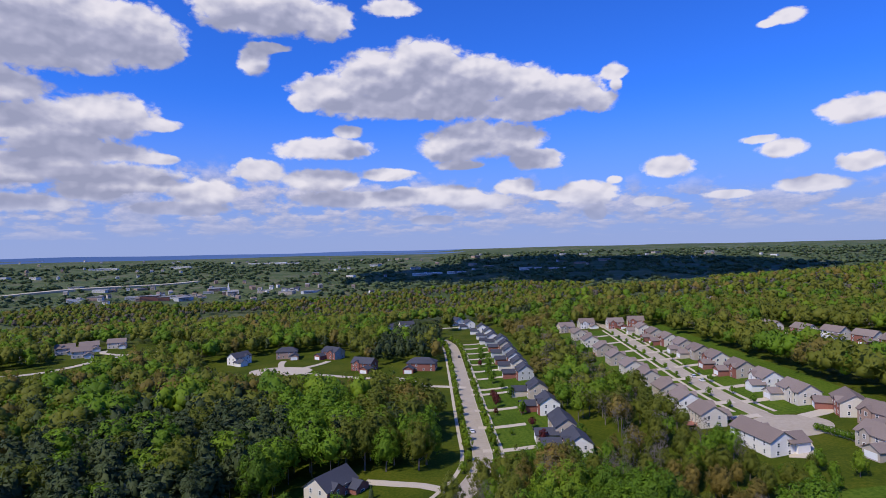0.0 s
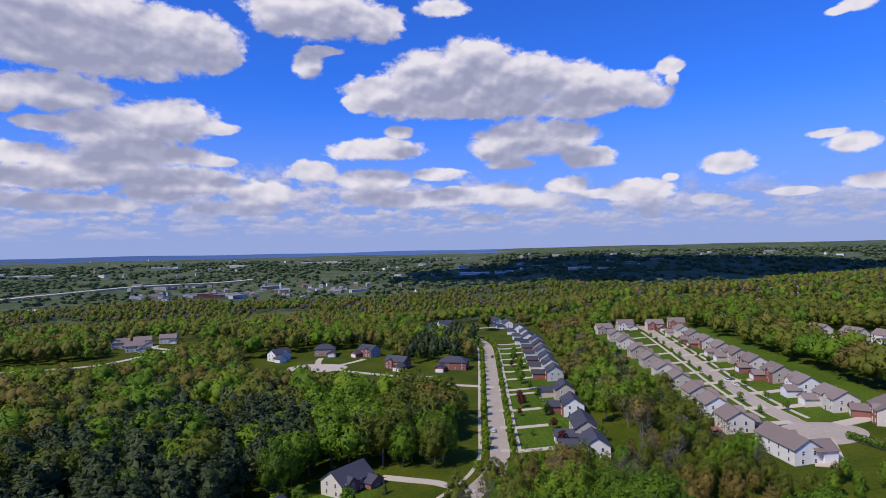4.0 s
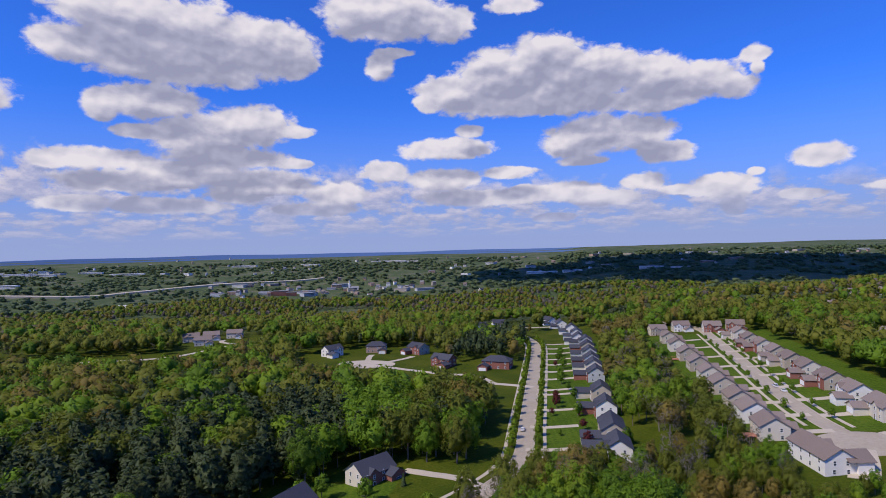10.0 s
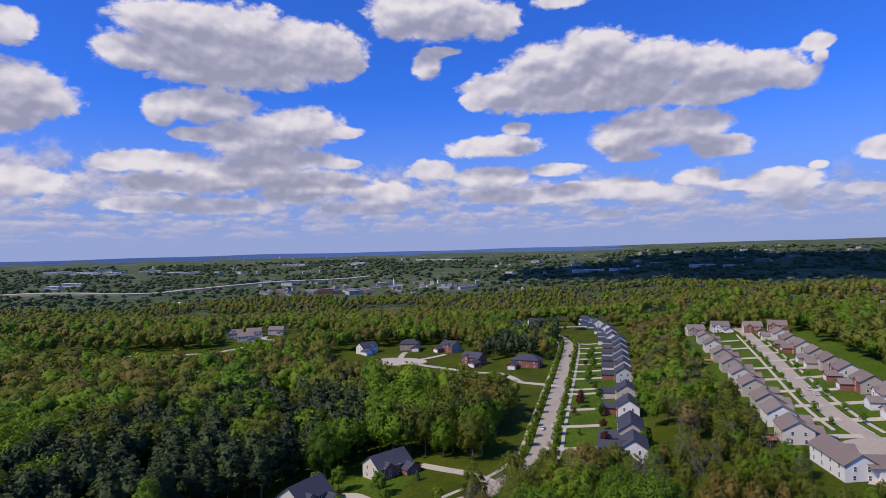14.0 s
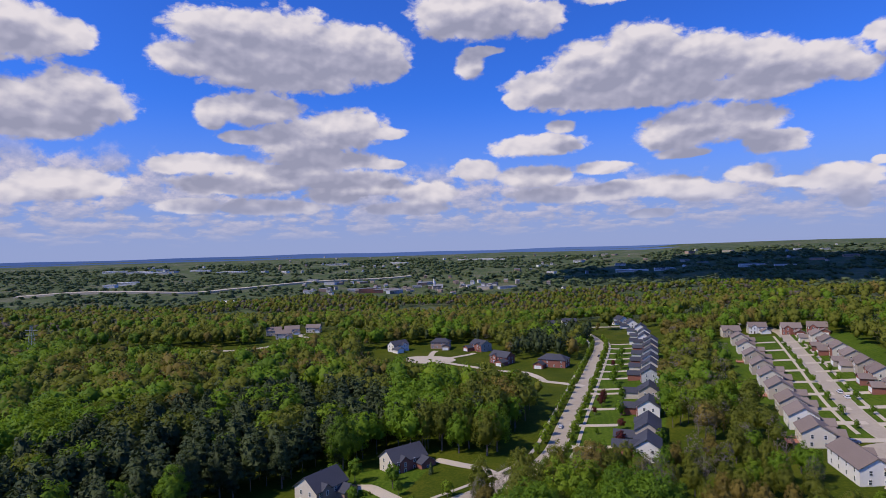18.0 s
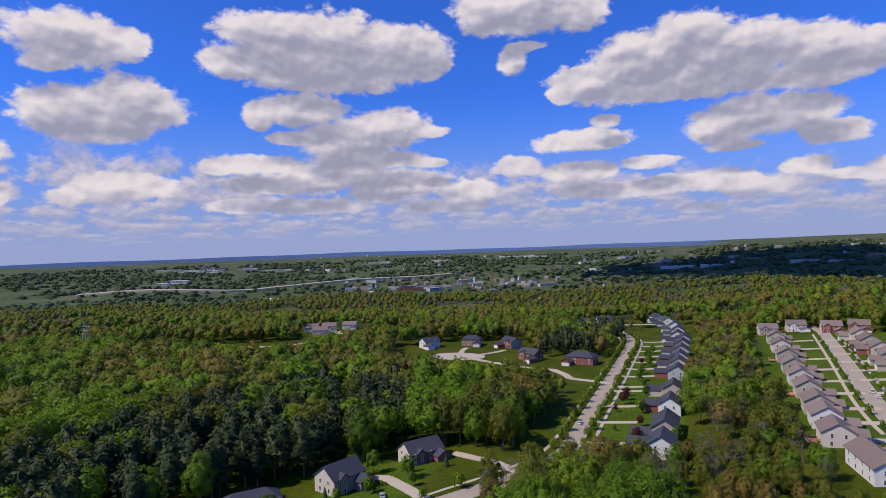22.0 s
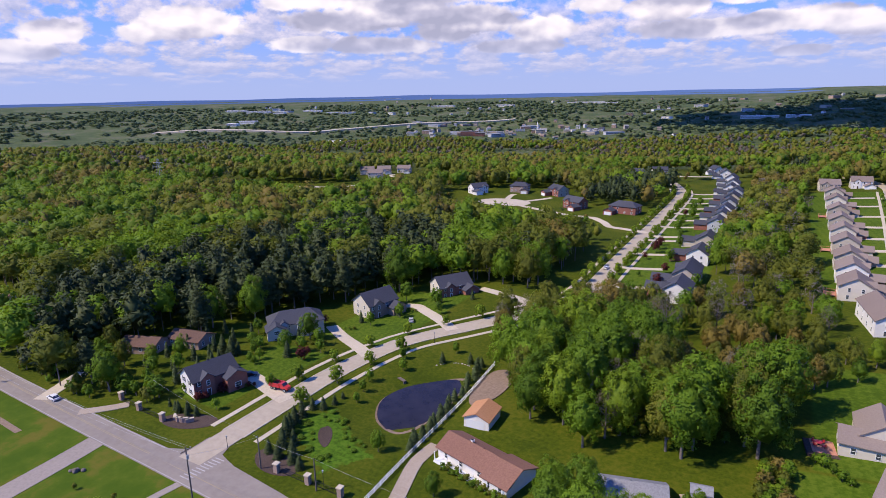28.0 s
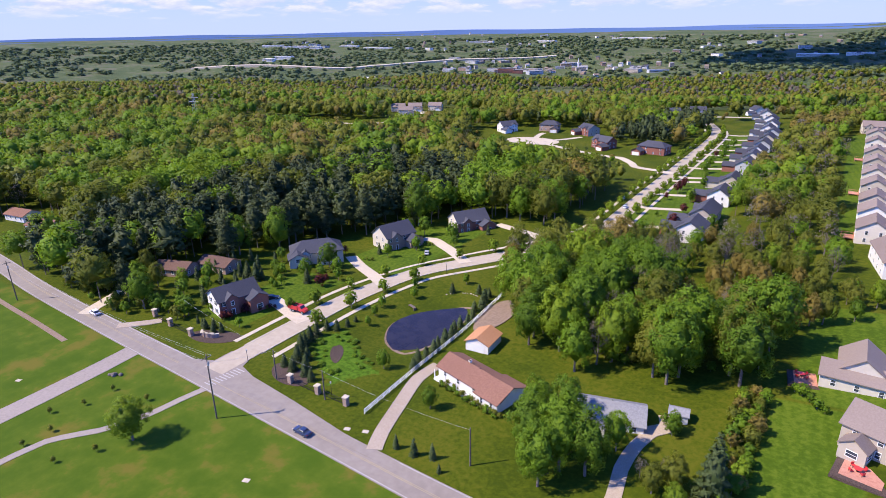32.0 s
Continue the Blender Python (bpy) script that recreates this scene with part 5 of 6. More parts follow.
def sort_of(x, y, rng):
    """Which tree grows at a place: form, colour and height."""
    u = rng.random()
    patchy = noise.noise(Vector((x / 45, y / 45, 3.1))) + 0.25 * rng.uniform(-1, 1)
    if any(inside((x, y), p) for p in PINES):
        if u < 0.84:
            return "pine", "pine", rng.uniform(15, 23)
        return "leaf", "green" if u < 0.95 else "olive", rng.uniform(14, 21)
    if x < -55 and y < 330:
        # more pines here make the western wood darker, standing in for dimmer light
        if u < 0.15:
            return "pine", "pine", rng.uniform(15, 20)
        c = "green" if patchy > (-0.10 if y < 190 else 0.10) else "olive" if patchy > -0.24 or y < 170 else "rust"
        if u > 0.95:
            return "bare", "bare", rng.uniform(12, 17)
        return "leaf", c, rng.uniform(13, 22)
    if x > 10 and y < 620 and x < 100:
        if u < (0.12 if y < 150 else 0.06):
            return "bare", "bare", rng.uniform(11, 17)
        if u < 0.10 and y > 195:
            return "bare", "bare", rng.uniform(9, 12)
        g_, o_ = (0.22, -0.16) if y > 195 or (y > 145 and x > 60) else (-0.9, -0.95)
        if y <= 195 and not (y > 145 and x > 60) and u > 0.72:
            return "leaf", "olive" if u < 0.96 else "rust", rng.uniform(14, 19)
        c = "green" if patchy > g_ else "olive" if patchy > o_ else "rust"
        if 186 < y < 216 and x < 68 or 142 < y < 240 and x > 56:
            return "leaf", c, rng.uniform(7.5, 11)
        return "leaf", c, rng.uniform(10, 15) if y > 165 else rng.uniform(15.5, 21.5)
    if 95 < x < 185 and 120 < y < 246:
        return "leaf", "green" if patchy > 0 else "olive", rng.uniform(5, 8.5)
    if u < 0.07:
        return "bare", "bare", rng.uniform(12, 16)
    if u < 0.13:
        return "pine", "pine", rng.uniform(16, 22)
    c = "green" if patchy > -0.08 else "olive" if patchy > -0.46 else "rust"
    if math.hypot(x, y) > 780 and u < 0.42:
        return "leaf", "bare", rng.uniform(12, 16)
    if y > 300:
        w = noise.noise(Vector((x / 70, y / 55, 7.7)))
        if w > 0.12 and u < 0.45:
            return "bare", "bare", rng.uniform(12, 17)
        if u > 0.62:
            c = "olive" if u < 0.94 else "rust"
    return ("tall" if u > 0.7 else "leaf"), c, rng.uniform(13.5, 21.5)


rng = random.Random(21)
spots = []
for ring, (r0, r1, step) in enumerate(((0, 300, 7.7), (300, 620, 8.6), (620, 1500, 13.5))):
    k = int(r1 / step) + 1
    for i in range(-k, k):
        for j in range(-4, k):
            x = (i + rng.uniform(0.05, 0.95)) * step + 20
            y = (j + rng.uniform(0.05, 0.95)) * step
            r = math.hypot(x - 20, y)
            if not r0 <= r < r1 or not -82 < math.degrees(math.atan2(x - 60, y + 25)) < 44:
                continue
            if is_open(x, y):
                continue
            if r > 700 and noise.noise(Vector((x / 160, y / 160, 9.0))) > (0.22 if r > 950 else 0.45):
                continue
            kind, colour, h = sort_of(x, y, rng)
            if y > 200 and x < 0 and not inside((x, y), PINES[1]):
                if is_open(x + (x - 20) * 26 / r, y + y * 26 / r):
                    if rng.random() < 0.6:
                        continue
                    kind, colour, h = "leaf", rng.choice(("green", "olive", "rust")), h * 0.36
                elif is_open(x + (x - 20) * 62 / r, y + y * 62 / r):
                    h *= 0.45
            if colour == "green" and rng.random() < 0.27:
                colour = "lime"
            if y > 330:
                h *= 0.85
            spots.append((ring, x, y, kind, colour, h))
near = sorted((s for s in spots if s[0] == 0), key=lambda s: math.hypot(s[1] - 30, s[2] - 110))
single = set(near[:170])
for s in near[:170]:
    tree_thing(s[3], s[4], s[1], s[2], s[5], fine=1)

# the rest of the woods, joined by kind
LEVELS = {0: (620, 0.040), 1: (104, 0.060), 2: (22, 0.10)}
for ring in range(3):
    for colour in LEAVES:
        some = [s for s in spots if s[0] == ring and s[4] == colour and s not in single]
        if not some:
            continue
        n, size = LEVELS[ring]
        forms = {}
        Vs, Ts, As, Ns, base = [], [], [], [], 0
        for k, (_, x, y, kind, _, h) in enumerate(some):
            key = (kind, k % 5)
            if key not in forms:
                forms[key] = crown("wood" if kind == "leaf" else kind, int(n * (0.6 if kind == "bare" and ring < 2 else 1)), size, 100 + k % 5 + 10 * ring, core=True)
            v, f, a, nn = forms[key]
            t = rng.uniform(0, math.tau)
            c, s = math.cos(t), math.sin(t)
            wd = rng.uniform(0.95, 1.30) if ring < 2 else rng.uniform(1.1, 1.6)
            w = np.empty_like(v)
            w[:, 0] = (v[:, 0] * c - v[:, 1] * s) * h * wd + x
            w[:, 1] = (v[:, 0] * s + v[:, 1] * c) * h * wd + y
            w[:, 2] = v[:, 2] * h + ground_z(x, y)
            Ns.append(np.stack([nn[:, 0] * c - nn[:, 1] * s, nn[:, 0] * s + nn[:, 1] * c, nn[:, 2]], 1))
            Vs.append(w), Ts.append(f + base), As.append(a * 0.38 + 0.68 * rng.random() - 0.03)
            base += len(v)
        names = {"green": "spring green", "lime": "bright lime green", "olive": "olive-yellow budding", "rust": "russet budding", "pine": "dark green pine", "bare": "grey-brown leafless"}
        where = ("near the houses", "in the middle distance", "far off above the valley")[ring]
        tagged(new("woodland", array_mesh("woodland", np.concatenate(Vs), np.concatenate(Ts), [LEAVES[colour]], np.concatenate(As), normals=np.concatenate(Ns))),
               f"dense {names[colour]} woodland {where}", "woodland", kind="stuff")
# trunks at the wood's edge
bm = bmesh.new()
for s in near[170:1100]:
    z = ground_z(s[1], s[2])
    tube(bm, (s[1], s[2], z - 0.3), (s[1], s[2], z + s[5] * 0.6), 0.22, 0.12, 4)
tagged(part("tree_trunks", bm, BARK), "grey-brown trunks inside the woodland", "tree trunks", kind="stuff")

# ---------------------------------------------------------------- garden and street trees
for i, p in enumerate(shifted(STREET, -5.6)):
    if i % 3 == 0 and 96 < p.y < 520 and not 180 < p.y < 214 and math.hypot(p.x + 40, p.y - 101) > 6:
        tree_thing("leaf", "lime", p.x, p.y, rng.uniform(4.0, 5.8), fine=0, group="young street trees", name="street_tree", wide=1.2, label="young street tree on the grass verge")
for i, p in enumerate(shifted(STREET, 5.4)):
    if i % 3 == 1 and 96 < p.y < 520 and not 150 < p.y < 214 and math.hypot(p.x + 40, p.y - 101) > 6:
        tree_thing("leaf", "lime", p.x, p.y, rng.uniform(4.0, 6.0), fine=0, group="young street trees", name="street_tree", wide=1.2, label="young street tree on the grass verge")
for off in (-5.5, 5.5):
    for i, p in enumerate(shifted(STREETB, off)):
        if i % 4 == 1 and 255 < p.y < 490:
            tree_thing("street", "green" if i % 8 else "red", p.x, p.y, rng.uniform(3.0, 4.6), fine=0, group="young street trees", name="street_tree", label="small street tree on the grass verge")
for x, y, h in ((24, 300, 6.5), (24, 308, 6.0), (22, 286, 4.0), (37, 240, 6.0), (22, 402, 5), (36, 262, 5.0), (23.5, 317, 5)):
    tree_thing("street", "red", x, y, h, fine=0, group="maroon garden trees", name="garden_tree")
for x, y, h in ((34, 283, 7), (26, 352, 8), (25, 372, 7), (27, 396, 8), (24, 420, 8), (25, 443, 7), (26, 255, 3.0), (52, 240, 7), (33, 316, 6), (30, 336, 5)):
    tree_thing("leaf", "green", x, y, h, fine=0, group="garden trees", name="garden_tree")
for x, y, h in ((24.5, 82.3, 6.0), (57.8, 78.5, 16.5), (51.0, 80.5, 15.0), (65.2, 89.5, 9.5), (46.5, 113, 14.5), (62.5, 80, 15), (56, 73, 14.0), (67.5, 117, 20.5), (82, 122.5, 19), (31, 128, 17), (4.1, 90.2, 5.6), (48.0, 88.5, 12), (53.5, 91.5, 13), (73.5, 100.5, 5.0), (30.5, 120, 15)):
    tree_thing("leaf", "green", x, y, h, fine=2 if y < 100 else 1, group="garden trees", name="garden_tree")
tree_thing("leaf", "lime", -22.5, 38.4, 10.5, fine=2, wide=1.3, group="garden trees", name="garden_tree", label="lone bright green tree on the meadow")
for x, y, h, c in ((73.5, 99.0, 4.6, "green"), (71.5, 84.5, 4.5, "bare"), (74.5, 81.5, 6.5, "olive"), (77.5, 84.0, 7.5, "olive"), (79, 79, 6.0, "lime"), (75.5, 87, 4.0, "bare")):
    tree_thing("bare" if c == "bare" else "leaf", c, x, y, h, fine=1, wide=1.15, group="garden shrubs", name="shrub", label="tall loose shrub beside the gravel drive")
tree_thing("spruce", "spruce", 83.8, 84.5, 15.5, fine=2, wide=1.1, group="garden conifers", name="spruce")
for x, y, h in ((26.5, 67.4, 3.8), (31.0, 67.6, 4.8), (34.8, 68.8, 4.2), (38.2, 66.2, 2.6), (-62, 101, 5.5), (-65, 104, 6.5), (-69, 101, 6), (-72, 111, 6.5), (-74, 104, 6), (-60, 130, 6), (-55, 158, 5.5), (-53.5, 163, 3), (-46, 170.5, 6.5), (-38.5, 189, 7), (-27, 196, 5), (-59, 79, 3)):
    tree_thing("spruce", "spruce", x, y, h, fine=0, group="garden conifers", name="spruce")
for x, y, h in ((-49, 156, 5.5), (-44, 168, 6), (-36, 182, 8.5), (-52, 131, 6), (-46.5, 126, 5), (-53, 124, 5.5), (-42, 100, 4.5), (-46, 84, 3.5), (-31, 176, 5), (-66, 118, 5), (-60, 112, 4), (-78, 128, 6), (-62, 86, 3.2), (-58, 180, 9), (-53, 186, 8.5), (-76, 84, 5), (-70, 81, 5.5), (-80, 88, 6.5), (-76, 94, 6), (-73, 78, 4.5)):
    tree_thing("street", "green", x, y, h, fine=0, group="garden trees", name="garden_tree")
for x, y, h in ((-48.5, 122, 3.4), (-66, 150, 3.6)):
    tree_thing("street", "red", x, y, h, fine=0, group="maroon garden trees", name="garden_tree")
# spruces round the pond and along the white fence
for i in range(15):
    k = i / 14
    tree_thing("spruce", "spruce", 10.6 - 5.2 * k + rng.uniform(-0.7, 0.7), 94 + 48 * k, rng.uniform(3.2, 5.4), fine=0, wide=1.5, group="spruces round the pond", name="spruce")
for x, y, h in ((-18.1, 76.7, 4.2), (-14.5, 76.3, 4.8), (-17.0, 80.2, 5.6), (-20.0, 84.3, 6.0), (-21.4, 86.8, 5.2), (-22.0, 89.3, 5.4), (-22.9, 92.9, 5.2), (-24.0, 91.2, 4.2), (-23.2, 97.1, 3.8),
                (-20.8, 98.8, 4.0), (-19.9, 102.3, 3.2), (-20.1, 106.0, 2.4), (-7.2, 75.7, 4.0), (-10.2, 76.4, 4.4), (-12.6, 79.0, 4.6), (-15.6, 82.4, 4.4), (-7.4, 139.3, 4.2), (0.8, 142.8, 4.0), (3.9, 142.3, 3.4)):
    tree_thing("spruce", "spruce", x, y, h, fine=1, wide=1.5, group="spruces round the pond", name="spruce", label="bushy green spruce on the pond meadow")
for x, y, h in ((-53.9, 78.1, 4.0), (-50.1, 77.9, 3.4), (-48.0, 79.3, 3.6), (-52.0, 79.6, 3.8), (-56.0, 78.6, 3.0), (-53.9, 118.4, 6.0), (-74.8, 109.9, 7.0), (-70.5, 110.0, 7.0), (-72.5, 111.5, 6.4)):
    tree_thing("spruce", "spruce", x, y, h, fine=1, wide=1.4, group="garden conifers", name="spruce", label="full grey-green spruce in a garden bed")
for x, y, h in ((-54.2, 84.6, 3.0), (-53.2, 86.2, 2.6), (-52.0, 91.2, 3.4), (-50.0, 94.8, 1.6), (-48.4, 97.4, 1.8), (-47.2, 98.4, 1.5), (-47.8, 118.5, 4.4)):
    tree_thing("leaf", "red", x, y, h, fine=0, wide=1.35, group="maroon garden shrubs", name="shrub", label="maroon-leaved shrub beside the house")
for x, y, h in ((-57.7, 121.4, 7.5), (-59.2, 134.4, 10.0), (-71.2, 119.3, 5.0), (-68.0, 117.5, 4.5), (-65.0, 114.5, 4.0), (-58.9, 108.8, 3.0), (-61.5, 109.5, 3.5)):
    tree_thing("leaf", "green", x, y, h, fine=1, wide=1.1, group="garden trees", name="garden_tree", label="bright green garden tree on the lawn")
for k in range(9):
    tree_thing("leaf", "olive", -59.0 + 0.9 * k, 127.6 + 0.75 * k - (k % 2), 1.0, fine=0, wide=2.2, group="garden shrubs", name="shrub", label="low golden shrub before the house")
for k in range(22):
    a_ = k / 21
    tree_thing("leaf", ("olive", "green")[k % 2], 21.0 + 18.0 * a_, 91.0 - 4.2 * a_ + 0.5 * (k % 3), 0.8 + 0.35 * (k % 3), fine=0, wide=1.7, group="garden shrubs", name="shrub", label="low golden-green shrub beside the porch")
for x, y in ((-19.7, 135.0), (-6.7, 146.8), (-20.0, 118.1), (-18.0, 112.4), (-15.7, 106.6), (-15.4, 129.1)):
    tree_thing("leaf", "green", x, y, rng.uniform(3.2, 4.4), fine=0, group="garden trees", name="garden_tree", label="young tree staked on the pond meadow")
# bushes on the edge of the wood behind the long lawn, and along the lots
for i in range(40):
    k = i / 39
    tree_thing("leaf", ("green", "olive", "lime", "olive", "green", "rust")[i % 6], 85.5 + 2.2 * math.sin(i * 1.7), 84 + 38 * k, rng.uniform(1.6, 4.4), fine=0, group="hedge bushes", name="bush", wide=1.3, label="shaggy bush on the lot line")
for x, y in ((92.5, 125), (94, 124), (95.5, 122.5), (97, 120), (98.5, 119), (73.5, 104), (71, 103)):
    tree_thing("leaf", "green", x, y, rng.uniform(1.8, 3.0), fine=0, wide=1.5, group="hedge bushes", name="bush", label="round green garden bush")
for i in range(9):
    tree_thing("leaf", "green", 136.5 + i * 0.6, 223 - i * 2.0, 3.2, fine=0, wide=1.3, group="hedge bushes", name="bush", label="clipped hedge bush beside the driveway")
for hx, hy in ((-55.0, 97), (-58, 150), (-70, 128), (-48, 176), (36, 88.5), (30, 90), (24.5, 91.6), (21, 93)):
    for k in range(4):
        tree_thing("leaf", ("green", "olive")[k % 2], hx + k * 1.2 + 2.5 * (hx < 0), hy + (k % 2) - 1.0 - k * 0.3 * (hx > 0), rng.uniform(0.9, 1.5), fine=0, wide=1.6, group="garden shrubs", name="shrub", label="low rounded garden shrub")
# shrubs and small trees that screen the houses from the main road
for i in range(58):
    x, y = rng.uniform(-122, -66), rng.uniform(69.5, 84)
    if abs(x + 99) < 4 or (x > -80 and y < 76):
        continue
    tree_thing("leaf", rng.choice(("green", "green", "olive")), x, y, rng.uniform(2.5, 7.0), fine=0, wide=1.25, group="roadside shrubs", name="bush", label="dense roadside shrub before the pines")
for i in range(16):
    tree_thing("spruce", "spruce", -79 + 11 * math.sin(i * 2.1), 86 + i * 2.6, rng.uniform(4, 7.5), fine=0, group="garden conifers", name="spruce")
for i in range(16):
    x, y = rng.uniform(58, 92), rng.uniform(205, 560)
    tree_thing("bare", "bare", x, y, rng.uniform(10, 14), fine=0, group="bare trees", name="bare_tree")
# trees that half hide the low brown houses
for x, y, h, c in ((-104, 86, 8.5, "green"), (-95, 88, 9.0, "olive"), (-86, 92, 7.5, "lime"), (-99, 80, 7.0, "green"), (-83, 100, 8.0, "green"), (-108, 92, 10.0, "olive")):
    tree_thing("leaf", c, x, y, h, fine=1, group="garden trees", name="garden_tree", label="loose garden tree before a low brown house")
# lush weeds in the dip beside the pond
for i in range(44):
    u, v = rng.uniform(0, 1), rng.uniform(-1, 1)
    x, y = -19 + 19 * u + 2.5 * v, 94 - 11 * u + 6.0 * v
    if abs(v) > 0.28 or u > 0.9:
        tree_thing("leaf", "green", x, y, rng.uniform(0.4, 0.9), fine=0, wide=3.6, group="pond weeds", name="shrub", label="lush low weeds in the damp dip")
# undergrowth along the foot of the wood behind the lawns
for i in range(40):
    k = i / 39
    tree_thing("leaf", ("green", "green", "olive")[i % 3], 22 + 62 * k + rng.uniform(-1.5, 1.5), 131 - 10 * math.sin(k * 3.1) + rng.uniform(0, 6), rng.uniform(2.5, 5.5), fine=0, wide=1.35, group="undergrowth", name="bush", label="leafy undergrowth at the foot of the wood")


# ---------------------------------------------------------------- far buildings in the valley
BUILT = []


def far_block(x, y, w, d, h, yaw, label, wall=None, roof=None, gable=False):
    BUILT.append((x, y, w))
    b = empty("building", on_ground(x, y, yaw), label, "building", "buildings in the valley")
    bm = bmesh.new()
    if gable:
        gable_body(bm, -w / 2, w / 2, -d / 2, d / 2, h, d * 0.3)
    else:
        box(bm, -w / 2, w / 2, -d / 2, d / 2, -4, h)
    part("wall", bm, wall or FARWALL, b)
    bm = bmesh.new()
    if gable:
        gable_roof(bm, -w / 2, w / 2, -d / 2, d / 2, h, d * 0.3)
    else:
        box(bm, -w / 2 - 0.4, w / 2 + 0.4, -d / 2 - 0.4, d / 2 + 0.4, h, h + 0.8)
    part("roof", bm, roof or ROOF_GREY, b)
    part("window_band", boxes(*[(-w / 2 + 1, w / 2 - 1, -d / 2 - 0.12, -d / 2 + 0.1, z, z + 1.3) for z in np.arange(1.5, max(2.0, h - 1.8), 3.4)]), GLASS, b, "dark band of windows")
    return b


far_block(-826, 1662, 52, 22, 14, 22, "red brick apartment block", BRICK)
far_block(-788, 1668, 30, 22, 11, 22, "red brick apartment block", BRICK)
far_block(-966, 1188, 34, 20, 5, 30, "long white hall among the trees", SIDING_WHITE, SIDING_WHITE, True)
far_block(-905, 1215, 34, 14, 4, 30, "low pale hall among the trees", FARWALL)
far_block(-68, 2588, 130, 36, 8, 5, "long white warehouse in the valley", SIDING_WHITE, SIDING_WHITE)
far_block(60, 2560, 80, 30, 7, 5, "pale warehouse with a white roof in the valley", SIDING_WHITE, SIDING_WHITE)
far_block(363, 2445, 90, 40, 12, -5, "pale factory building in the valley", SIDING_WHITE)
far_block(470, 2440, 70, 30, 8, -5, "pale factory building in the valley", SIDING_WHITE)
for x, y, w in ((-1852, 1686, 70), (-1807, 1570, 40), (-2293, 2229, 150), (-2560, 2240, 120), (-2200, 2440, 100), (-2010, 2450, 150), (-1700, 2960, 120), (-1010, 3420, 210), (-890, 3400, 130), (-1360, 3080, 100), (-2400, 2240, 120)):
    far_block(x, y, w, 34, 8, 25 if x < -1500 else 10, "long pale warehouse on the far side of the valley", SIDING_WHITE, SIDING_WHITE)
rb = random.Random(5)
for i in range(150):
    if i < 70:
        x, y = rb.gauss(-720, 210), rb.gauss(1850, 150)
    elif i < 105:
        x, y = rb.uniform(-2600, -900), rb.uniform(2300, 3700)
    else:
        x, y = rb.uniform(-700, 1500), rb.uniform(2500, 3700)
    big_ = rb.random() < 0.25
    far_block(x, y, rb.uniform(24, 55) if big_ else rb.uniform(9, 15), rb.uniform(18, 40) if big_ else rb.uniform(9, 12), rb.uniform(6, 11), rb.uniform(-30, 60),
              "pale commercial building in the valley" if big_ else "small town house in the valley", rb.choice((SIDING_WHITE, FARWALL, SIDING_BEIGE, BRICK_PALE, SIDING_GREY)), None if big_ else rb.choice((ROOF_GREY, ROOF_BROWN, ROOF_SLATE)), gable=not big_)
church = empty("church", on_ground(-669, 1895, 20), "white church with a tall steeple", "church")
bm = bmesh.new()
gable_body(bm, -14, 14, -7, 7, 9, 5)
part("nave", bm, SIDING_WHITE, church)
bm = bmesh.new()
gable_roof(bm, -14, 14, -7, 7, 9, 5)
part("roof", bm, ROOF_GREY, church)
part("tower", boxes((-20, -14, -3, 3, -2, 20)), SIDING_WHITE, church)
bm = bmesh.new()
tube(bm, (-17, 0, 20), (-17, 0, 38), 3.2, 0.1, 8)
part("steeple", bm, SIDING_WHITE, church)
HIGHWAY = smooth_line([(-1900, 1300), (-1456, 1532), (-1385, 1700), (-1282, 1868), (-1138, 2078), (-950, 2300)], 40)
tagged(part("road", slab(HIGHWAY, 26, 6.0, 9), CONCRETE), "pale raised highway across the valley", "road", kind="structure")
mast = empty("lattice_mast", on_ground(-430, 330, 10), "grey lattice power mast above the woods", "power mast")
bm = bmesh.new()
for a, b in ((-1, -1), (1, -1), (1, 1), (-1, 1)):
    tube(bm, (a * 3, b * 3, 0), (a * 0.5, b * 0.5, 32), 0.18, 0.12, 4)
for k in range(8):
    z, s = k * 4.0, 3 - k * 0.31
    for a, b, c, d in ((-1, -1, 1, -1), (1, -1, 1, 1), (1, 1, -1, 1), (-1, 1, -1, -1)):
        tube(bm, (a * s, b * s, z), (c * (s - 0.3), d * (s - 0.3), z + 4), 0.08, 0.08, 3)
part("lattice", bm, GREYMETAL, mast)
for z in (24, 28):
    part("cross_arm", boxes((-6, 6, -0.2, 0.2, z, z + 0.4)), GREYMETAL, mast)

# clumps of far woods in the valley and on the hills behind
Vs, Ts, As, Ns, base = [], [], [], [], 0
forms = [crown("leaf", 10, 0.16, 300 + k) for k in range(6)]
for i in range(7000):
    a, r = radians(rng.uniform(-80, 42)), math.sqrt(rng.uniform(1450 ** 2, 3700 ** 2))
    x, y = r * math.sin(a) + 20, r * math.cos(a)
    if noise.noise(Vector((x / 260, y / 260, 5.0))) > 0.28:
        continue
    if any(abs(x - bx) < bw * 0.6 + 22 and -75 < y - by < 25 for bx, by, bw in BUILT) or any(math.hypot(x - p.x + 10, y - p.y + 25) < 45 for p in HIGHWAY):
        continue
    v, f, at, nn = forms[i % 6]
    h = rng.uniform(10, 16)
    wd = rng.uniform(2.0, 3.4) * (1 + r / 5000)
    w = v * np.array([h * wd, h * wd, h]) + np.array([x, y, ground_z(x, y) - 2])
    Vs.append(w), Ts.append(f + base), As.append(at * 0.25 + 0.75 * rng.random()), Ns.append(nn)
    base += len(v)
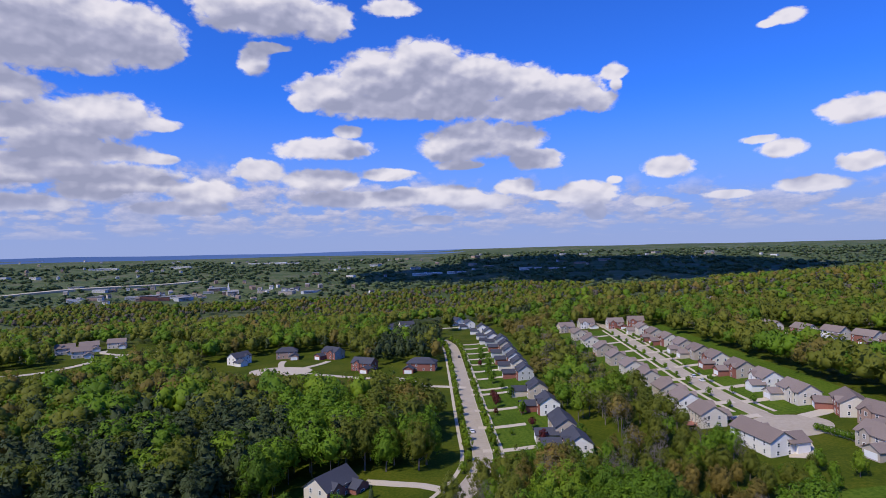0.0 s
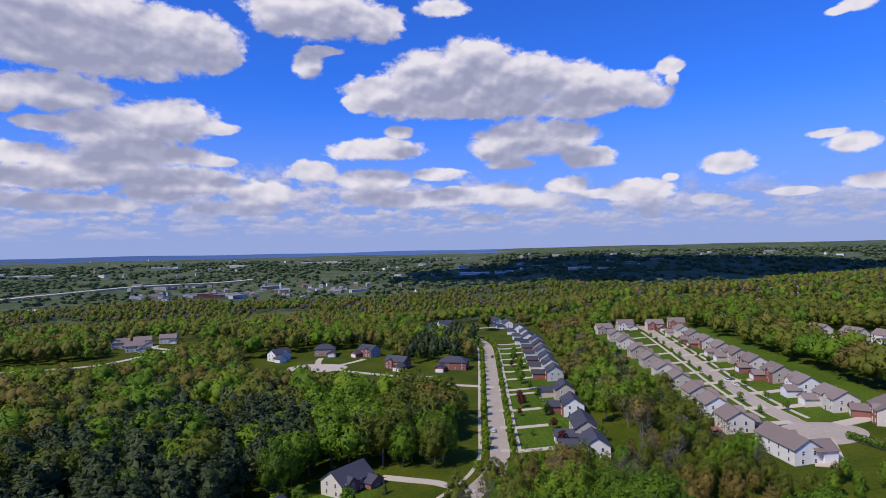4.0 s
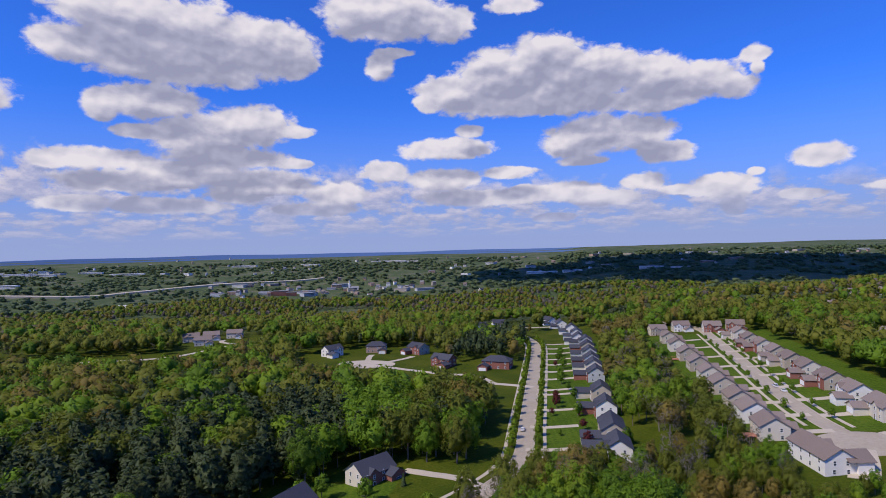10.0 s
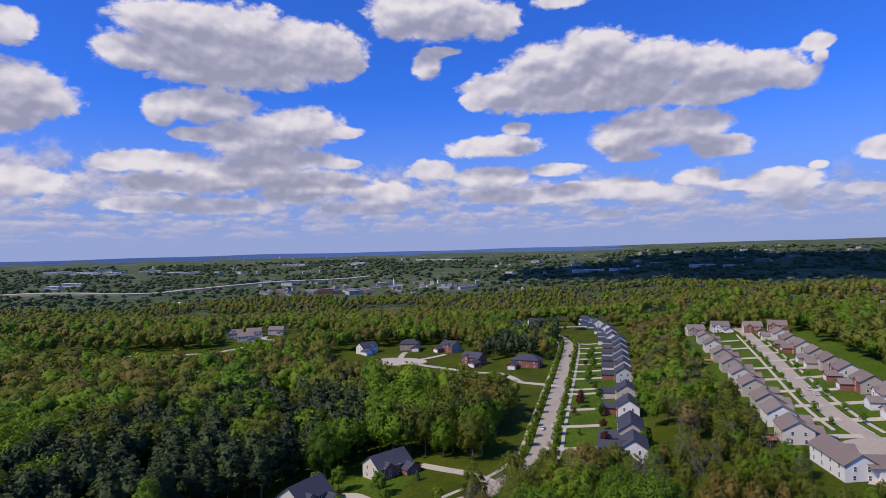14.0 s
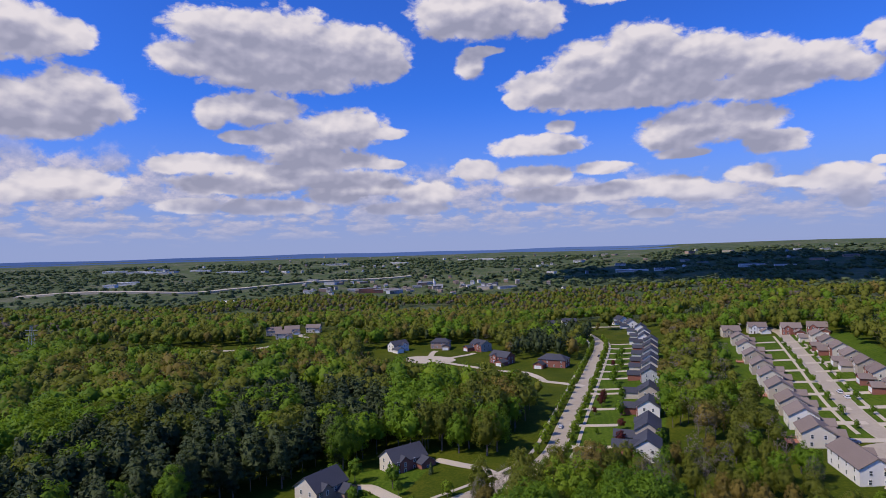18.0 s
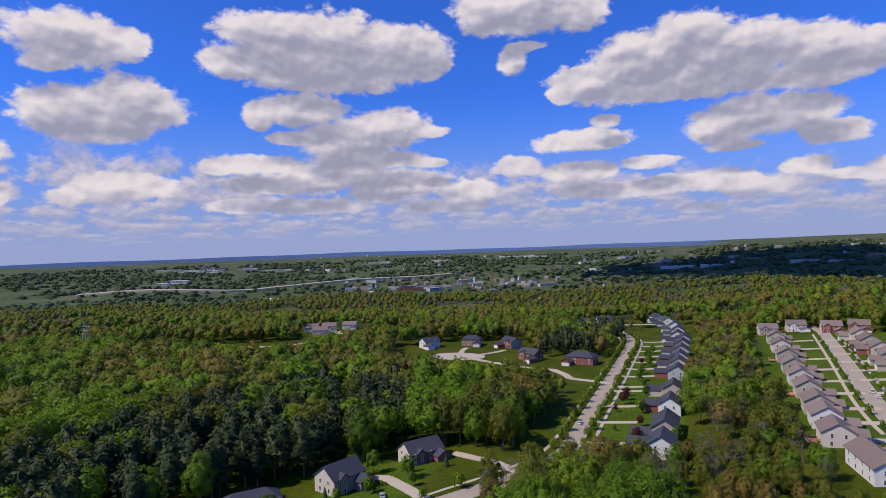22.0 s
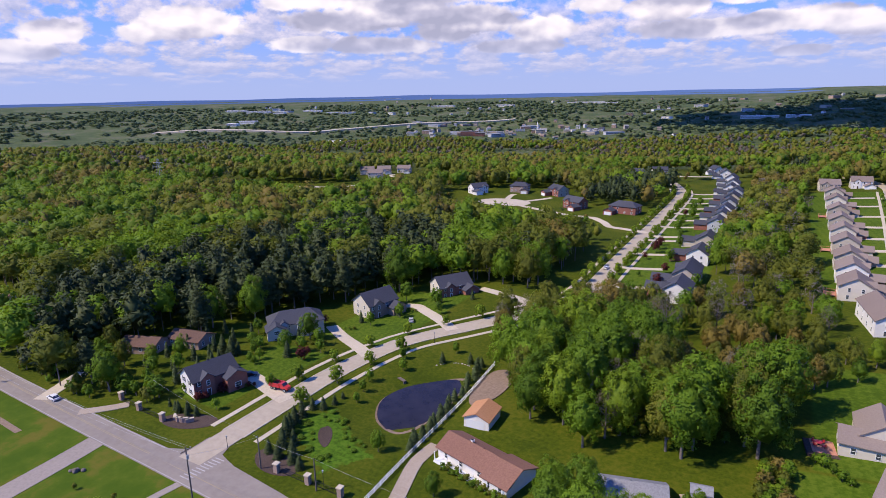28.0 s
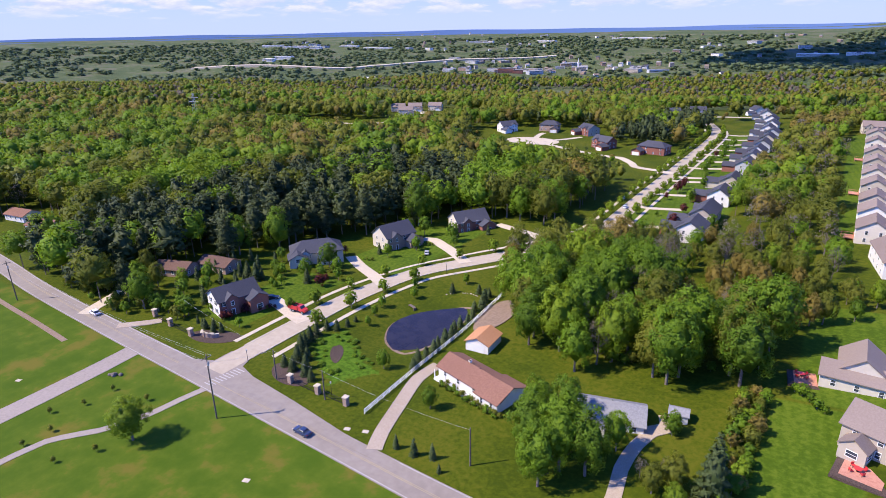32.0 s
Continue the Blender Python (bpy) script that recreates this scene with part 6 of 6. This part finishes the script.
# paler and bluer than the near leaves: distance haze put into the foliage colour
HAZED_FARLEAF = leafy("far_woods", [(0.092, 0.140, 0.075), (0.122, 0.178, 0.082), (0.155, 0.205, 0.092), (0.185, 0.195, 0.130)], "tint")
tagged(new("far_woods", array_mesh("far_woods", np.concatenate(Vs), np.concatenate(Ts), [HAZED_FARLEAF], np.concatenate(As), normals=np.concatenate(Ns))), "patchy green woods across the valley", "woodland", kind="stuff")


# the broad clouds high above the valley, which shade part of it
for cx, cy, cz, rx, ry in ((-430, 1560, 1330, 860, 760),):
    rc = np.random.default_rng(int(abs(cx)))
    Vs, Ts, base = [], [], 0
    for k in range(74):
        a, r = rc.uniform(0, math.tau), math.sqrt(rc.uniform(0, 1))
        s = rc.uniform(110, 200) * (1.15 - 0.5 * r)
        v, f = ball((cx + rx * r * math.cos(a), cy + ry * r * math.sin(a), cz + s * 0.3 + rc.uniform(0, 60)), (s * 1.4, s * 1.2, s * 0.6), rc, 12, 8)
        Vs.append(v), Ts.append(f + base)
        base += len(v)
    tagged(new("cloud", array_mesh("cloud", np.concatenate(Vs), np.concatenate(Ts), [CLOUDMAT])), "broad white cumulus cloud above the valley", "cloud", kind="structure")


# ---------------------------------------------------------------- pond, fences, walls, poles
def water_material():
    m = bpy.data.materials.new("pond_water")
    m.use_nodes = True
    n = Net(m.node_tree)
    b = m.node_tree.nodes["Principled BSDF"]
    co = n.add("ShaderNodeNewGeometry").outputs["Position"]
    n.put(b.inputs["Base Color"], n.ramp(n.noise(co, 0.25, 3.0), (0.3, (0.018, 0.016, 0.022)), (0.7, (0.032, 0.028, 0.036))))
    b.inputs["Roughness"].default_value = 0.12
    b.inputs["IOR"].default_value = 1.33
    bp = n.add("ShaderNodeBump")
    bp.inputs["Strength"].default_value = 0.25
    bp.inputs["Distance"].default_value = 0.05
    n.put(bp.inputs["Height"], n.noise(co, 1.6, 4.0))
    n.put(b.inputs["Normal"], bp.outputs[0])
    return m


WATER_Z = -1.2
pw = [(p.x, p.y) for p in shore[:-1]]
bm = bmesh.new()
bm.faces.new([bm.verts.new((x, y, WATER_Z)) for x, y in pw])
tagged(part("pond_water", bm, water_material()), "dark violet-grey pond water", "pond", kind="structure")

fence = empty("fence", pose(0, 0, 0), "white three-rail fence along the gravel driveway", "fence")
a, b = Vector((13.1, 72.7, 0)), Vector((8.4, 144.5, 0))
n = 30
POST = mesh_of("fence_post", boxes((-0.07, 0.07, -0.07, 0.07, -0.2, 1.45)), TRIM)
for k in range(n + 1):
    p = a.lerp(b, k / n)
    part("post", POST, None, fence).matrix_local = on_ground(p.x, p.y)
    if k < n:
        q = a.lerp(b, (k + 1) / n)
        for z in (0.35, 0.8, 1.25):
            bm = bmesh.new()
            tube(bm, (p.x, p.y, ground_z(p.x, p.y) + z), (q.x, q.y, ground_z(q.x, q.y) + z), 0.075, 0.075, 4)
            part("rail", bm, TRIM, fence)


def pillar(x, y, brick):
    t = empty("gate_pillar", on_ground(x, y, 5), "square brick pillar with a pale stone cap", "pillar", "pillars at the street corner")
    part("shaft", boxes((-0.55, 0.55, -0.55, 0.55, -0.3, 2.2)), brick, t)
    part("cap", boxes((-0.68, 0.68, -0.68, 0.68, 2.2, 2.42)), CONCRETE, t, "pale stone cap")


for x, y in ((-10.8, 72.2), (-1.7, 72.6), (7.3, 72.8), (-74.5, 74.6), (-64.5, 73.5), (-53.7, 73.1)):
    pillar(x, y, BRICK_PALE)
for x0, x1, y in ((-10.8, -1.7, 72.4), (-1.7, 7.3, 72.7), (-74.5, -64.5, 74.0), (-64.5, -53.7, 73.3)):
    t = empty("iron_fence", on_ground((x0 + x1) / 2, y), "black iron fence between pillars", "fence", "iron fences at the corner")
    w = (x1 - x0) / 2 - 0.6
    part("rail", boxes((-w, w, -0.03, 0.03, 1.45, 1.52)), BLACKMETAL, t)
    part("rail", boxes((-w, w, -0.03, 0.03, 0.3, 0.37)), BLACKMETAL, t)
    for v in np.arange(-w, w, 0.3):
        part("bar", boxes((v - 0.015, v + 0.015, -0.015, 0.015, -0.1, 1.6)), BLACKMETAL, t)
tagged(part("mulch_bed", patch(oval(-47.5, 76.5, 7.5, 3.8, 24, 0.06, 0.35), 0.09), MULCH), "dark mulch bed at the street corner", "mulch bed", kind="structure")
tagged(part("mulch_bed", patch(oval(-14.0, 74.5, 6.5, 3.6, 24, 0.08, -0.25), 0.09), MULCH), "dark mulch bed at the street corner", "mulch bed", kind="structure")
tagged(part("bare_patch", patch(oval(-11.5, 89, 1.6, 5.2, 24, 0.12, 0.75), 0.05), MULCH), "bare dark earth in the meadow", "bare ground", kind="structure")
tagged(part("bare_patch", patch(oval(13.5, 132, 4.5, 12, 24, 0.05, 0.05), 0.22, 0.5), DIRT), "bare brown earth behind the garage", "bare ground", kind="structure")
tagged(part("bare_patch", slab(smooth_line([(-150, 53.5), (-125, 52.6), (-102, 52.2), (-82, 51.5)], 4), 1.6, 0.05, 0.1), DIRT), "bare track in the meadow", "bare ground", kind="structure")
sign = empty("entrance_wall", on_ground(-48.5, 75.4, 20), "low curved brick entrance wall with stone caps", "wall")
for k in range(5):
    a0 = radians(-60 + k * 24)
    ob = part("wall_panel", boxes((-1.0, 1.0, -0.25, 0.25, -0.2, 1.4 if k in (1, 2, 3) else 1.1)), BRICK_PALE, sign)
    ob.matrix_local = pose(2.4 * math.sin(a0) * 1.4, -2.2 * math.cos(a0) + 2, 0, 0, 0, math.degrees(a0))
    ob = part("cap", boxes((-1.05, 1.05, -0.32, 0.32, 1.1, 1.22) if k in (0, 4) else (-1.05, 1.05, -0.32, 0.32, 1.4, 1.52)), CONCRETE, sign, "pale stone cap")
    ob.matrix_local = pose(2.4 * math.sin(a0) * 1.4, -2.2 * math.cos(a0) + 2, 0, 0, 0, math.degrees(a0))


def utility_pole(x, y, h, lean=0.0, arm=True):
    t = empty("utility_pole", on_ground(x, y) @ pose(0, 0, 0, 0, lean, 0), "weathered wooden utility pole with a cross arm", "utility pole", "utility poles along the road")
    bm = bmesh.new()
    tube(bm, (0, 0, -0.5), (0, 0, h), 0.19, 0.12, 10)
    part("shaft", bm, POLEWOOD, t)
    if arm:
        part("cross_arm", boxes((-0.08, 0.08, -1.2, 1.2, h - 0.9, h - 0.74)), POLEWOOD, t)
        for v in (-1.1, -0.5, 0.5, 1.1):
            bm = bmesh.new()
            tube(bm, (0, v, h - 0.74), (0, v, h - 0.5), 0.05, 0.04, 6)
            part("insulator", bm, GREYMETAL, t)
        bm = bmesh.new()
        tube(bm, (0.3, 0, h - 2.6), (0.3, 0, h - 1.7), 0.24, 0.24, 10)
        part("transformer", bm, GREYMETAL, t, "grey drum transformer")
    return t


for x, y, h, le in ((-13.9, 53.1, 16.5, 0.5), (-124.8, 56.1, 14.0, -0.4), (-15.0, 71.3, 8.5, 0.3), (1.5, 71.7, 8.0, 0.0), (42.3, 71.2, 9.0, 0.0)):
    utility_pole(x, y, h, le, arm=h > 9.5)


def wire(p, q, sag, name="cable"):
    bm = bmesh.new()
    pts = [Vector(p).lerp(Vector(q), k / 12) - Vector((0, 0, sag * 4 * (k / 12) * (1 - k / 12))) for k in range(13)]
    pipe(bm, pts, [0.018] * 13, 4)
    tagged(part(name, bm, GREYMETAL), "thin grey overhead cable between poles", "cable", "overhead cables")


for v in (-1.1, 0.5, 1.1):
    wire((-124.8, 56.1 + v, 13.4), (-13.9, 53.1 + v, 15.8), 2.2)
wire((-15, 71.3, 8.2), (1.5, 71.7, 7.8), 0.4)
wire((1.5, 71.7, 7.8), (42.3, 71.2, 8.8), 0.9)
wire((-15, 71.3, 8.2), (-60, 76, 9.0), 1.0)
wire((-13.9, 53.1, 14.5), (-15, 71.3, 8.2), 0.4)
for x, y in ((-27.4, 72.4), (2.0, 73.5), (14.8, 182), (-17, 150)):
    t = empty("lamp_post", on_ground(x, y), "slim black lamp post with a small lantern", "lamp post", "lamp posts")
    bm = bmesh.new()
    tube(bm, (0, 0, 0), (0, 0, 3.6), 0.07, 0.05, 8)
    part("post", bm, BLACKMETAL, t)
    bm = bmesh.new()
    tube(bm, (0, 0, 3.6), (0, 0, 4.1), 0.12, 0.2, 8)
    part("lantern", bm, GREYMETAL, t)


# ---------------------------------------------------------------- vehicles
def paint(name, c):
    m = material(name, [tuple(v * 0.94 for v in c), c], 0.5, 0.3, bump=0, spec=0.6)
    m.node_tree.nodes["Principled BSDF"].inputs["Coat Weight"].default_value = 0.5
    return m


P_WHITE, P_BLUE, P_BLACK, P_SILVER = paint("white_car_paint", (0.75, 0.75, 0.75)), paint("blue_car_paint", (0.025, 0.04, 0.10)), paint("black_car_paint", (0.012, 0.012, 0.014)), paint("silver_car_paint", (0.45, 0.45, 0.46))


def loft(prof_rows, mat_of=None):
    """Cross sections along x, each a list of (y, z), skinned into one body."""
    bm = bmesh.new()
    rings = [[bm.verts.new((x, y, z)) for y, z in row] for x, row in prof_rows]
    for a, b in zip(rings, rings[1:]):
        for i in range(len(a)):
            j = (i + 1) % len(a)
            bm.faces.new((a[i], a[j], b[j], b[i]))
    bm.faces.new(rings[0])
    bm.faces.new(rings[-1][::-1])
    bmesh.ops.recalc_face_normals(bm, faces=bm.faces)
    return bm


bm = bmesh.new()
tube(bm, (0, -0.11, 0), (0, 0.11, 0), 0.33, 0.33, 14)
TYRE_M = mesh_of("tyre", bm, TYRE)
bm = bmesh.new()
tube(bm, (0, -0.12, 0), (0, 0.12, 0), 0.2, 0.2, 10)
RIM_M = mesh_of("rim", bm, GREYMETAL)


def car(x, y, yaw, mat, label, suv=False, on=0.12):
    t = empty("car", on_ground(x, y, yaw, on), label, "car", "cars")
    top = 1.62 if suv else 1.38
    sec = lambda w, lo, hi: [(-w, lo), (w, lo), (w * 1.02, (lo + hi) / 2), (w * 0.93, hi), (-w * 0.93, hi), (-w * 1.02, (lo + hi) / 2)]  # noqa: E731
    part("body", loft([(-2.25, sec(0.72, 0.45, 0.80)), (-2.1, sec(0.86, 0.28, 0.92)), (-1.0, sec(0.90, 0.24, 0.97)), (0.9, sec(0.90, 0.24, 0.95)), (2.0, sec(0.86, 0.28, 0.80)), (2.28, sec(0.70, 0.42, 0.66))]), mat, t)
    back = -2.0 if suv else -1.55
    part("cabin_glass", loft([(back, sec(0.80, 0.9, 0.95)), (back + 0.5, sec(0.74, 0.9, top - 0.08)), (0.2, sec(0.74, 0.9, top - 0.08)), (1.05, sec(0.80, 0.9, 0.95))]), GLASS, t, "dark car windows")
    part("roof_panel", loft([(back + 0.42, sec(0.70, top - 0.12, top - 0.04)), (back + 0.7, sec(0.72, top - 0.1, top)), (0.0, sec(0.72, top - 0.1, top)), (0.3, sec(0.68, top - 0.14, top - 0.05))]), mat, t)
    for u in (-1.35, 1.4):
        for v in (-0.82, 0.82):
            w = part("wheel", TYRE_M, None, t)
            w.matrix_local = pose(u, v, 0.33)
            part("rim", RIM_M, None, w)
    for v in (-0.6, 0.6):
        part("headlight", boxes((2.12, 2.27, v - 0.17, v + 0.17, 0.58, 0.70)), TRIM, t, "clear headlight")
        part("tail_light", boxes((-2.25, -2.12, v - 0.2, v + 0.2, 0.66, 0.80)), REDPAINT, t, "red tail light")


car(6.5, 60.0, 179, P_BLUE, "dark blue saloon car on the main road")
car(-92, 65.0, 178, P_WHITE, "white estate car on the main road", suv=True)
car(-37, 165.5, 125, P_SILVER, "silver saloon parked on a driveway")
car(9.6, 262, 90, P_WHITE, "white car on the residential street")
car(9, 440, -90, P_BLACK, "dark car on the residential street")
car(130.5, 318, 95, P_WHITE, "white van parked at the kerb", suv=True)
car(131, 308, 95, P_WHITE, "white car parked at the kerb")
car(117, 244, 0, P_BLUE, "blue car on a driveway")
car(143, 206, 60, P_BLACK, "black estate car on a driveway", suv=True)
car(-53.5, 102.5, 40, P_BLACK, "black car parked beside the house")

truck = empty("dump_truck", on_ground(-39.0, 100.6, 4, 0.2), "red dump truck parked in a driveway mouth", "truck")
part("chassis", boxes((-3.2, 3.0, -0.5, 0.5, 0.55, 0.85)), BLACKMETAL, truck)
part("tipper_bed", boxes((-3.3, 0.6, -1.15, 1.15, 0.95, 1.1), (-3.3, -3.15, -1.15, 1.15, 1.1, 2.2), (0.45, 0.6, -1.15, 1.15, 1.1, 2.4), (-3.15, 0.45, -1.15, -1.0, 1.1, 2.2), (-3.15, 0.45, 1.0, 1.15, 1.1, 2.2)), REDPAINT, truck)
part("load", boxes((-3.1, 0.4, -0.95, 0.95, 1.1, 1.8)), MULCH, truck, "dark mulch load")
part("cab", loft([(0.75, [(-1.0, 0.8), (1.0, 0.8), (1.0, 2.35), (-1.0, 2.35)]), (1.6, [(-1.0, 0.8), (1.0, 0.8), (0.95, 2.4), (-0.95, 2.4)]), (2.15, [(-1.0, 0.8), (1.0, 0.8), (0.95, 1.65), (-0.95, 1.65)]), (3.4, [(-0.9, 0.75), (0.9, 0.75), (0.8, 1.4), (-0.8, 1.4)])]), REDPAINT, truck)
part("windscreen", loft([(1.66, [(-0.85, 1.7), (0.85, 1.7), (0.8, 2.32), (-0.8, 2.32)]), (2.2, [(-0.9, 1.66), (0.9, 1.66), (0.88, 1.72), (-0.88, 1.72)])]), GLASS, truck, "dark windscreen")
for u in (-2.2, -1.2, 2.5):
    for v in (-0.95, 0.95):
        w = part("wheel", TYRE_M, None, truck)
        w.matrix_local = pose(u, v, 0.5) @ Matrix.Diagonal((1.5, 1.5, 1.5, 1))
        part("rim", RIM_M, None, w)

# patios and garden furniture
for x, y, yaw, w, d in ((105.3, 102.3, -10, 6.5, 5.0), (93.9, 131.2, 8, 4.6, 5.5)):
    t = tagged(part("patio", boxes((-w / 2, w / 2, -d / 2, d / 2, -0.6, 0.12)), DECKRED), "salmon-red paved patio behind the house", "patio", kind="structure")
    t.matrix_world = on_ground(x, y, yaw, 0.15)
    part("border", boxes((-w / 2 - 1.2, w / 2 + 1.2, -d / 2 - 1.2, d / 2, -0.6, 0.03)), MULCH, t, "dark planted border")
    g = empty("patio_table", on_ground(x - 0.8, y + 0.4, yaw, 0.27), "round red patio table", "table")
    bm = bmesh.new()
    tube(bm, (0, 0, 0.68), (0, 0, 0.74), 0.7, 0.7, 14)
    part("tabletop", bm, REDPAINT, g)
    bm = bmesh.new()
    tube(bm, (0, 0, 0), (0, 0, 0.68), 0.25, 0.06, 8)
    part("pedestal", bm, BLACKMETAL, g)
    for k in range(4):
        c = empty("patio_chair", on_ground(x - 0.8, y + 0.4, yaw, 0.27) @ pose(0, 0, 0, 0, 0, 45 + 90 * k) @ pose(0, 1.25, 0), "red cushioned patio chair", "chair", "patio chairs")
        part("seat", boxes((-0.28, 0.28, -0.28, 0.28, 0.38, 0.48)), REDPAINT, c)
        part("backrest", boxes((-0.28, 0.28, 0.22, 0.3, 0.48, 0.95)), REDPAINT, c)
        for a, b in ((-0.25, -0.25), (0.25, -0.25), (0.25, 0.25), (-0.25, 0.25)):
            part("leg", boxes((a - 0.025, a + 0.025, b - 0.025, b + 0.025, 0, 0.38)), BLACKMETAL, c)

# small things on the meadow and round the pond
bm = boxes((-1.6, 1.6, -0.5, 0.5, 0.55, 0.7), (-1.6, -1.4, -0.5, 0.5, -0.8, 0.55), (1.4, 1.6, -0.5, 0.5, -0.8, 0.55))
tagged(part("jetty", bm, POLEWOOD), "small dark timber jetty at the pond", "jetty").matrix_world = on_ground(-12.5, 124, -20)
rs = random.Random(3)
for k in range(26):
    a = radians(rs.uniform(20, 130))
    x, y = -1 + 12.0 * math.cos(a) * 1.0, 120 + 21.5 * math.sin(a)
    bm = bmesh.new()
    bmesh.ops.create_icosphere(bm, subdivisions=1, radius=rs.uniform(0.25, 0.5))
    for v in bm.verts:
        v.co += Vector((rs.uniform(-0.1, 0.1), rs.uniform(-0.1, 0.1), rs.uniform(-0.12, 0.05)))
    tagged(part("boulder", bm, STONE), "pale boulder on the pond shore", "boulder", "boulders round the pond").matrix_world = on_ground(x, y)
for x, y, w in ((-51.5, 49.6, 1.2), (-50.2, 50.6, 0.8), (-52.6, 49.0, 0.7)):
    bm = bmesh.new()
    bmesh.ops.create_icosphere(bm, subdivisions=2, radius=w * 0.8)
    for v in bm.verts:
        v.co *= 0.8 + 0.3 * noise.noise(v.co * 1.4)
        v.co.z *= 0.8
    tagged(part("boulder", bm, BARK), "dark boulder beside the lane", "boulder").matrix_world = on_ground(x + 12 * 0, y, 0, 0.3)
for x, y in ((8, 44), (13.5, 66.5), (17.5, 68.0), (-70, 35)):
    tagged(part("drain_cover", boxes((-0.7, 0.7, -0.5, 0.5, -0.1, 0.06), (-0.45, 0.45, -0.3, 0.3, 0.06, 0.08)), CONCRETE), "pale concrete drain cover in the grass", "drain cover").matrix_world = on_ground(x, y, 20)
for k, (x, y) in enumerate(((-44.5, 39), (-31.9, 40.4), (-33.8, 48.2), (-40.5, 24.3), (-40.5, 29.9), (-25.4, 32.1), (-29.2, 25.5), (-48, 33), (-36, 44), (-45, 46))):
    tree_thing("street", "olive", x, y, 1.6 + 0.15 * (k % 3), fine=0, group="meadow saplings", name="sapling", label="tiny staked sapling on the meadow")
